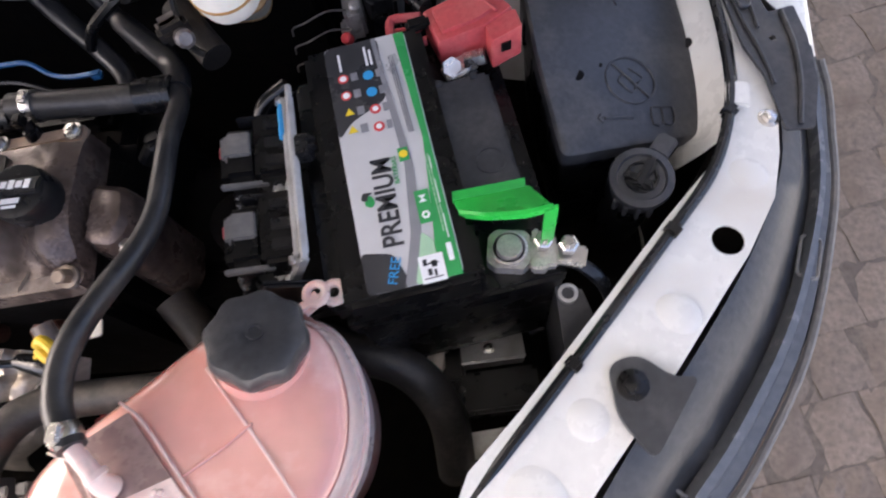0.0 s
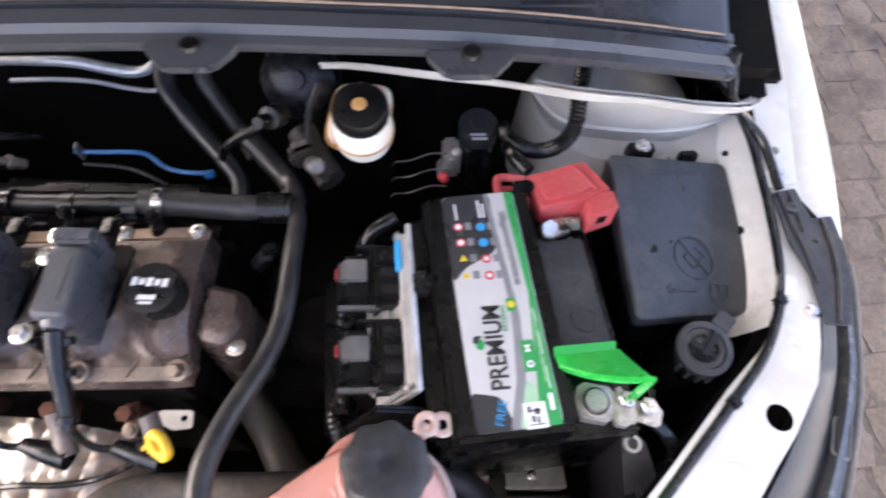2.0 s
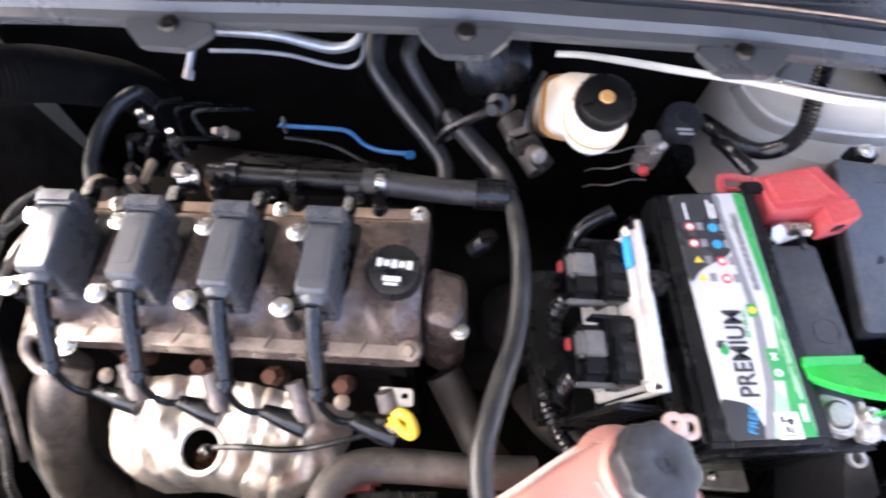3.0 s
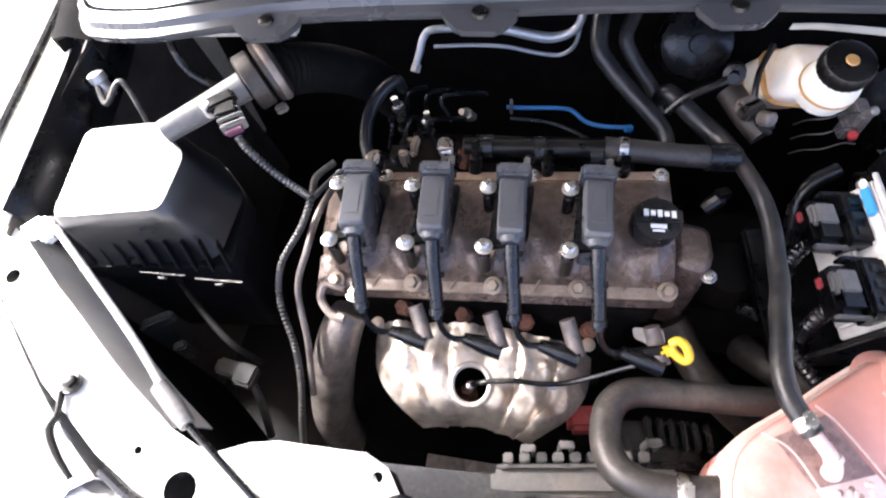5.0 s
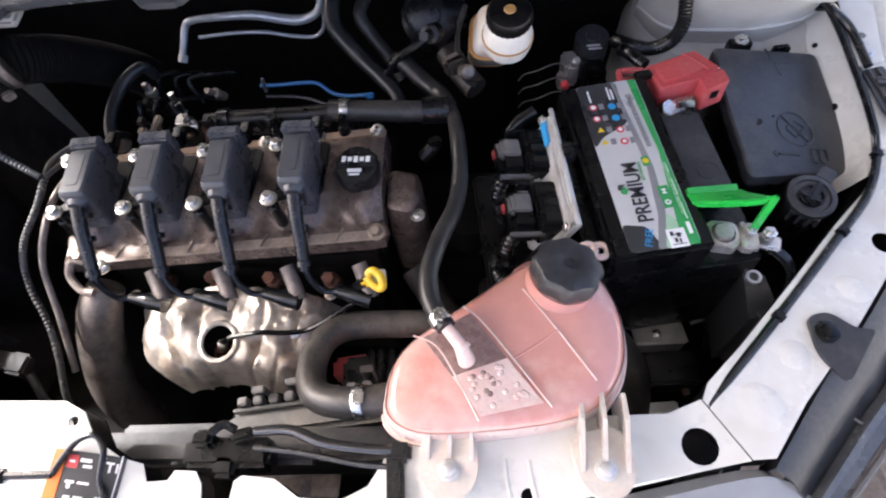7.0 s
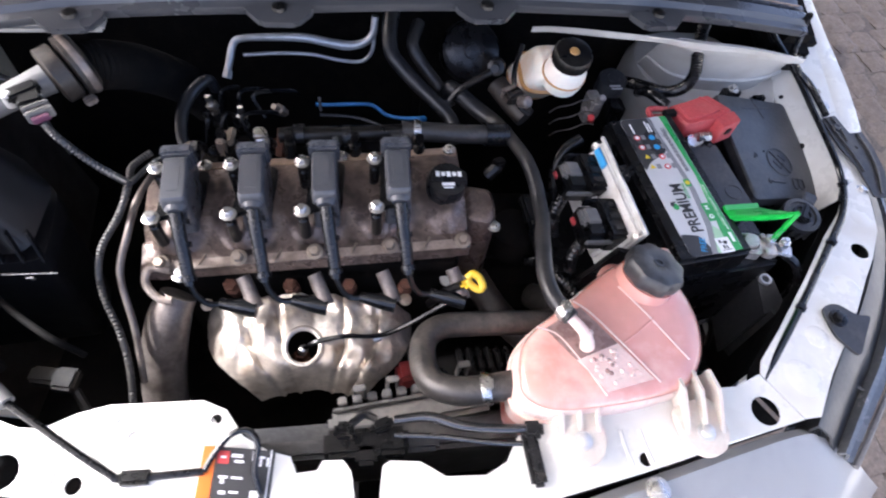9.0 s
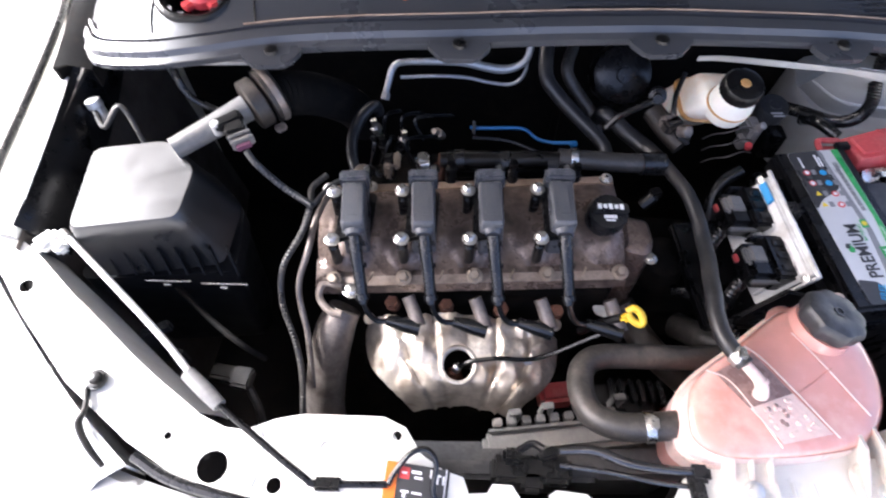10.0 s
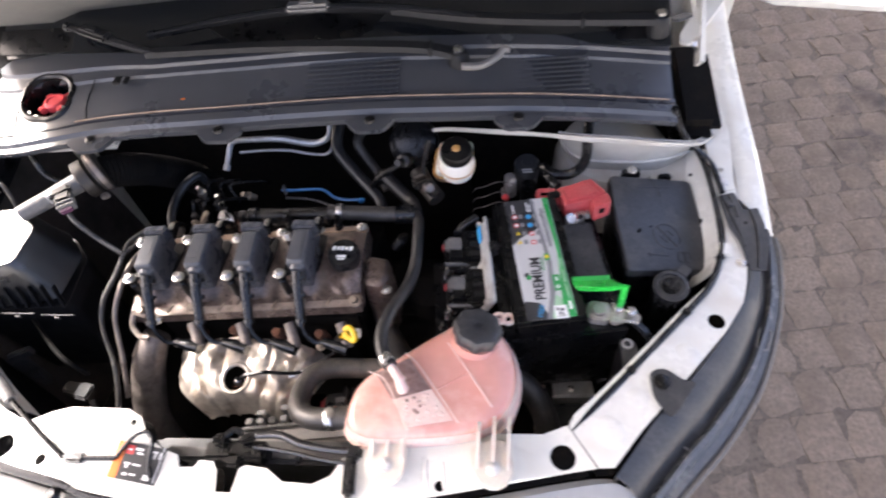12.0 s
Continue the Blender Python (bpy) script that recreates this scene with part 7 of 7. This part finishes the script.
part("lower_tag", box((0.55, -0.20, 0.665), (0.007, 0.016, 0.004), 0.001, -10), PIPE_METAL, mod)
part("lead", tube([(0.64, -0.14, 0.705), (0.652, -0.138, 0.712), (0.66, -0.146, 0.70), (0.662, -0.16, 0.67)], 0.004, 8), BLACK, mod)
part("lower_bracket", box((0.60, -0.235, 0.655), (0.05, 0.025, 0.006), 0.002, 6), ALU, mod)
mod.location += Vector((-0.008, 0.036, -0.06))
mod.scale = (1.15, 1.15, 1.0)
hose("lower_coolant_hose", [(0.37, -0.06, 0.66), (0.40, -0.10, 0.70), (0.45, -0.125, 0.72), (0.51, -0.145, 0.71), (0.545, -0.185, 0.68), (0.55, -0.24, 0.62)], 0.02, "wide dusty rubber hose under the battery tray", RUBBER_DUSTY, 16)
hose("corrugated_loom", [(0.36, -0.02, 0.70), (0.375, -0.06, 0.75), (0.38, -0.10, 0.78), (0.40, -0.13, 0.78), (0.44, -0.15, 0.76)], 0.009, "black corrugated wiring loom beside the computer", RUBBER, 12, 0.0012, category="wiring loom")
hose("gearbox_hose", [(0.27, -0.06, 0.72), (0.30, -0.10, 0.70), (0.33, -0.14, 0.70), (0.38, -0.17, 0.68), (0.43, -0.17, 0.66)], 0.02, "grimy wide hose below the dipstick", RUBBER_GRIMY, 16)
part("gearbox_top", join(box((0.34, 0.05, 0.62), (0.22, 0.18, 0.14), 0.03), lathe([(0.04, 0), (0.035, 0.04), (0.02, 0.05)], (0.34, 0.02, 0.69), seg=20)), BAY, engine, "oily gearbox casing, near black with the bay's shade in its colour")

# ---- brakes, right rear of the bay ----
brake = thing("brake_fluid_reservoir", (0.375, 0.155, 0.84), "cream brake fluid reservoir with a black cap", "brake reservoir")
def bottle_loop(u, s):
    """A rounded outline of the bottle, u of the way up its leaning axis."""
    cx, cy, cz = 0.366 + 0.019 * u, 0.236 - 0.060 * u, 0.822 + 0.090 * u
    return [(cx + x * s, cy + y * s, cz) for x, y in rounded([(-0.031, 0.044), (-0.031, -0.038), (0.031, -0.038), (0.031, 0.044)], 0.020)]


bottle = part("bottle", join(loft([bottle_loop(u, s) for u, s in ((0.0, 0.8), (0.06, 0.95), (0.5, 1.0), (0.9, 0.98), (1.0, 0.88), (1.06, 0.7))]), lathe([(0.027, -0.048), (0.030, -0.036), (0.0298, -0.024), (0.027, -0.012), (0.0255, -0.002)], (0.391, 0.150, 0.942), (0.04, -0.16, 1), 28)), CREAM, brake, "stained cream plastic bottle")
for u, r in ((0.5, 0.004), (0.0, 0.003)):
    lp = [Vector(p) for p in bottle_loop(u, 1.01 if u else 0.85)]
    part("seam", tube(lp + lp[:1], r, 6, 1, straight=True), AMBER, bottle, "amber stained seam")
part("collar_seam", ring((0.3895, 0.1555, 0.912), 0.0312, 0.003, 0.003, 28, (0.04, -0.16, 1)), AMBER, bottle)
bl = part("cap", lathe([(0.0262, -0.006), (0.0272, -0.003), (0.0268, 0.007), (0.0245, 0.011), (0.020, 0.0125), (0.001, 0.0125)], (0.391, 0.150, 0.944), (0.04, -0.20, 1), 72, 24, 0.012), BLACK, brake)
part("centre_mark", lathe([(0.007, 0.0125), (0.006, 0.0135), (0.001, 0.0135)], (0.391, 0.150, 0.944), (0.04, -0.20, 1), 16), AMBER, bl, "worn yellow mark")
servo = thing("brake_servo", (0.27, 0.24, 0.78), "black round brake servo on the firewall", "brake servo")
part("drum", lathe([(0.040, -0.05), (0.048, -0.03), (0.050, 0.0), (0.046, 0.012), (0.030, 0.020), (0.013, 0.022), (0.012, 0.030), (0.001, 0.031)], (0.283, 0.312, 0.818), (0.0, -0.75, 0.65), 40), BLACK_SATIN, servo)
part("valve", join(lathe([(0.012, 0), (0.012, 0.02), (0.006, 0.022), (0.006, 0.04)], (0.30, 0.18, 0.90), (-0.2, -0.6, 0.4), 14)), BLACK, servo)
part("vacuum_pipe", tube([(0.303, 0.17, 0.91), (0.28, 0.16, 0.90), (0.25, 0.155, 0.88), (0.235, 0.15, 0.86)], 0.005, 8), BLACK, servo)
part("master_cylinder", join(tube([(0.31, 0.20, 0.85), (0.33, 0.17, 0.842), (0.35, 0.145, 0.836)], 0.016, 16), box((0.325, 0.15, 0.872), (0.03, 0.02, 0.02), 0.005, 30)), RUBBER_GRIMY, servo)
part("outlet_port", join(box((0.322, 0.155, 0.872), (0.026, 0.022, 0.02), 0.005, 30), lathe([(0.009, 0), (0.009, 0.014), (0.006, 0.016)], (0.335, 0.14, 0.872), (0.5, -0.6, 0.5), 10)), PIPE_DARK, servo, "cast aluminium outlet port")
part("sensor_loop", tube([(0.338, 0.21, 0.915), (0.328, 0.185, 0.895), (0.328, 0.16, 0.875), (0.336, 0.140, 0.862), (0.35, 0.132, 0.855)], 0.0036, 8), BLACK, servo)
absu = thing("brake_hydraulic_unit", (0.49, 0.19, 0.76), "black round hydraulic unit on a silver block", "hydraulic unit")
part("motor_cap", lathe([(0.023, -0.03), (0.0235, -0.004), (0.0215, 0.0), (0.010, 0.001), (0.009, 0.003), (0.001, 0.003)], (0.508, 0.240, 0.834), (0, -0.15, 1), 32), GREY_PLASTIC, absu)
part("motor_body", lathe([(0.02, -0.07), (0.0215, -0.06), (0.0215, -0.03)], (0.507, 0.236, 0.838), (0, -0.15, 1), 28), DUSTY_GREY, absu)
for k in range(2):
    part("label_bar", box((0.508 + k * 0.002, 0.224 - k * 0.006, 0.833), (0.018, 0.003, 0.0006), 0, 4, 9), LABEL_SILVER, absu)
part("block", join(box((0.478, 0.215, 0.80), (0.020, 0.034, 0.04), 0.004, 8), box((0.468, 0.205, 0.788), (0.012, 0.02, 0.022), 0.003, 8), lathe([(0.006, 0), (0.006, 0.012), (0.004, 0.014)], (0.482, 0.205, 0.818), (0.2, -0.4, 1), 10)), CAST, absu)
part("plug", join(box((0.512, 0.205, 0.79), (0.028, 0.03, 0.05), 0.004, 4), box((0.513, 0.19, 0.815), (0.014, 0.01, 0.012), 0.002)), BLACK, absu)
for k, (dy, dz) in enumerate(((0.0, 0.0), (-0.014, -0.012), (-0.03, -0.022))):
    part("brake_pipe", tube([(0.474, 0.205 + dy, 0.818 + dz), (0.455, 0.198 + dy, 0.826 + dz), (0.432, 0.190 + dy, 0.822 + dz), (0.415, 0.196 + dy, 0.810 + dz), (0.408, 0.205 + dy, 0.79 + dz)], 0.0011, 8), PIPE_DARK, absu)
part("red_cap", lathe([(0.006, 0), (0.006, 0.008), (0.004, 0.010)], (0.472, 0.186, 0.796), (-0.3, -0.3, 0.8), 12), RED_CAP, absu, "small red cap")
hose("main_loom", [(0.612, 0.245, 0.955), (0.610, 0.236, 0.93), (0.609, 0.218, 0.908), (0.607, 0.196, 0.888), (0.594, 0.182, 0.874), (0.572, 0.176, 0.868), (0.552, 0.186, 0.862), (0.540, 0.215, 0.845), (0.535, 0.25, 0.82)], 0.0095, "black corrugated wiring loom crossing the white bulkhead", RUBBER, 14, 0.0013, category="wiring loom")
hose("wiring_loom", [(0.56, 0.15, 0.865), (0.545, 0.17, 0.865), (0.54, 0.19, 0.855), (0.545, 0.215, 0.83)], 0.008, "black taped battery loom", RUBBER, 12, category="wiring loom")
hose("battery_lead", [(0.425, 0.10, 0.84), (0.40, 0.085, 0.83), (0.39, 0.065, 0.81), (0.395, 0.04, 0.77)], 0.009, "thick black battery lead behind the computer", RUBBER, 12, category="cable")
hose("wiper_hose", [(0.735, 0.21, 0.985), (0.742, 0.215, 0.965), (0.755, 0.222, 0.94), (0.775, 0.235, 0.90), (0.805, 0.235, 0.868), (0.826, 0.215, 0.855), (0.836, 0.16, 0.845)], 0.0052, "black washer hose dropping from the cowl", RUBBER, 10)

# ---- paving, nearest pieces ----
paving = thing("paving", (1.4, 0.5, 0.0), "weathered grey-brown stone paving beside the car", "paving", kind="structure")
stones = []
prng = random.Random(7)
for k in range(8):
    w, d, n = prng.uniform(0.111, 0.116), 0.1235, 4
    bm = bmesh.new()
    g = [[bm.verts.new(((i / n - 0.5) * w + prng.uniform(-1, 1) * 0.003, (j / n - 0.5) * d + prng.uniform(-1, 1) * 0.002, prng.uniform(-0.003, 0.003) - (0.005 if i in (0, n) or j in (0, n) else 0))) for j in range(n + 1)] for i in range(n + 1)]
    for i in range(n):
        for j in range(n):
            bm.faces.new((g[i][j], g[i + 1][j], g[i + 1][j + 1], g[i][j + 1]))
    ex = bmesh.ops.extrude_edge_only(bm, edges=[e for e in bm.edges if e.is_boundary])
    bmesh.ops.translate(bm, vec=(0, 0, -0.015), verts=[v for v in ex["geom"] if isinstance(v, bmesh.types.BMVert)])
    stones.append(finish("paving_stone", bm, PAVER, 60))
part("joint_bed", box((1.5, 1.25, -0.0148), (4.4, 6.2, 0.026), 0), JOINT, paving, "sandy joints between the stones", 0)
PAV = pose(1.349, 0.34, 0.0, 0, 0, 10)
count, verts, faces = 0, [], []
for j in range(-16, 34):
    for i in range(-20, 24):
        x, y = i * 0.117 + j * 0.043 % 0.117 + prng.uniform(-1, 1) * 0.004, j * 0.126 + prng.uniform(-1, 1) * 0.002
        p = PAV @ Vector((x, y, 0))
        if p.x < -0.6 or p.x > 3.6:
            continue
        m = Matrix.Translation((p.x, p.y, 0.004 + prng.uniform(-0.002, 0.002))) @ pose(0, 0, 0, prng.uniform(-1, 1), prng.uniform(-1, 1), 10 + prng.uniform(-1.5, 1.5) + 180 * prng.randint(0, 1))
        me = stones[prng.randint(0, 7)]
        if 0.95 < p.x < 2.0 and -0.3 < p.y < 2.4 and count < 290:
            s = new("paving_stone", me)
            s.matrix_basis = m
            s.parent = paving
            s.matrix_parent_inverse = world_of(paving).inverted()
            count += 1
        else:
            base = len(verts)
            verts += [m @ v.co for v in me.vertices]
            faces += [[base + q for q in f.vertices] for f in me.polygons]
outer = bpy.data.meshes.new("outer_paving_stones")
outer.from_pydata(verts, [], faces)
outer.materials.append(PAVER)
rest = new("outer_paving_stones", outer)
rest.parent = paving
rest.matrix_parent_inverse = world_of(paving).inverted()
tagged(rest, kind="stuff")
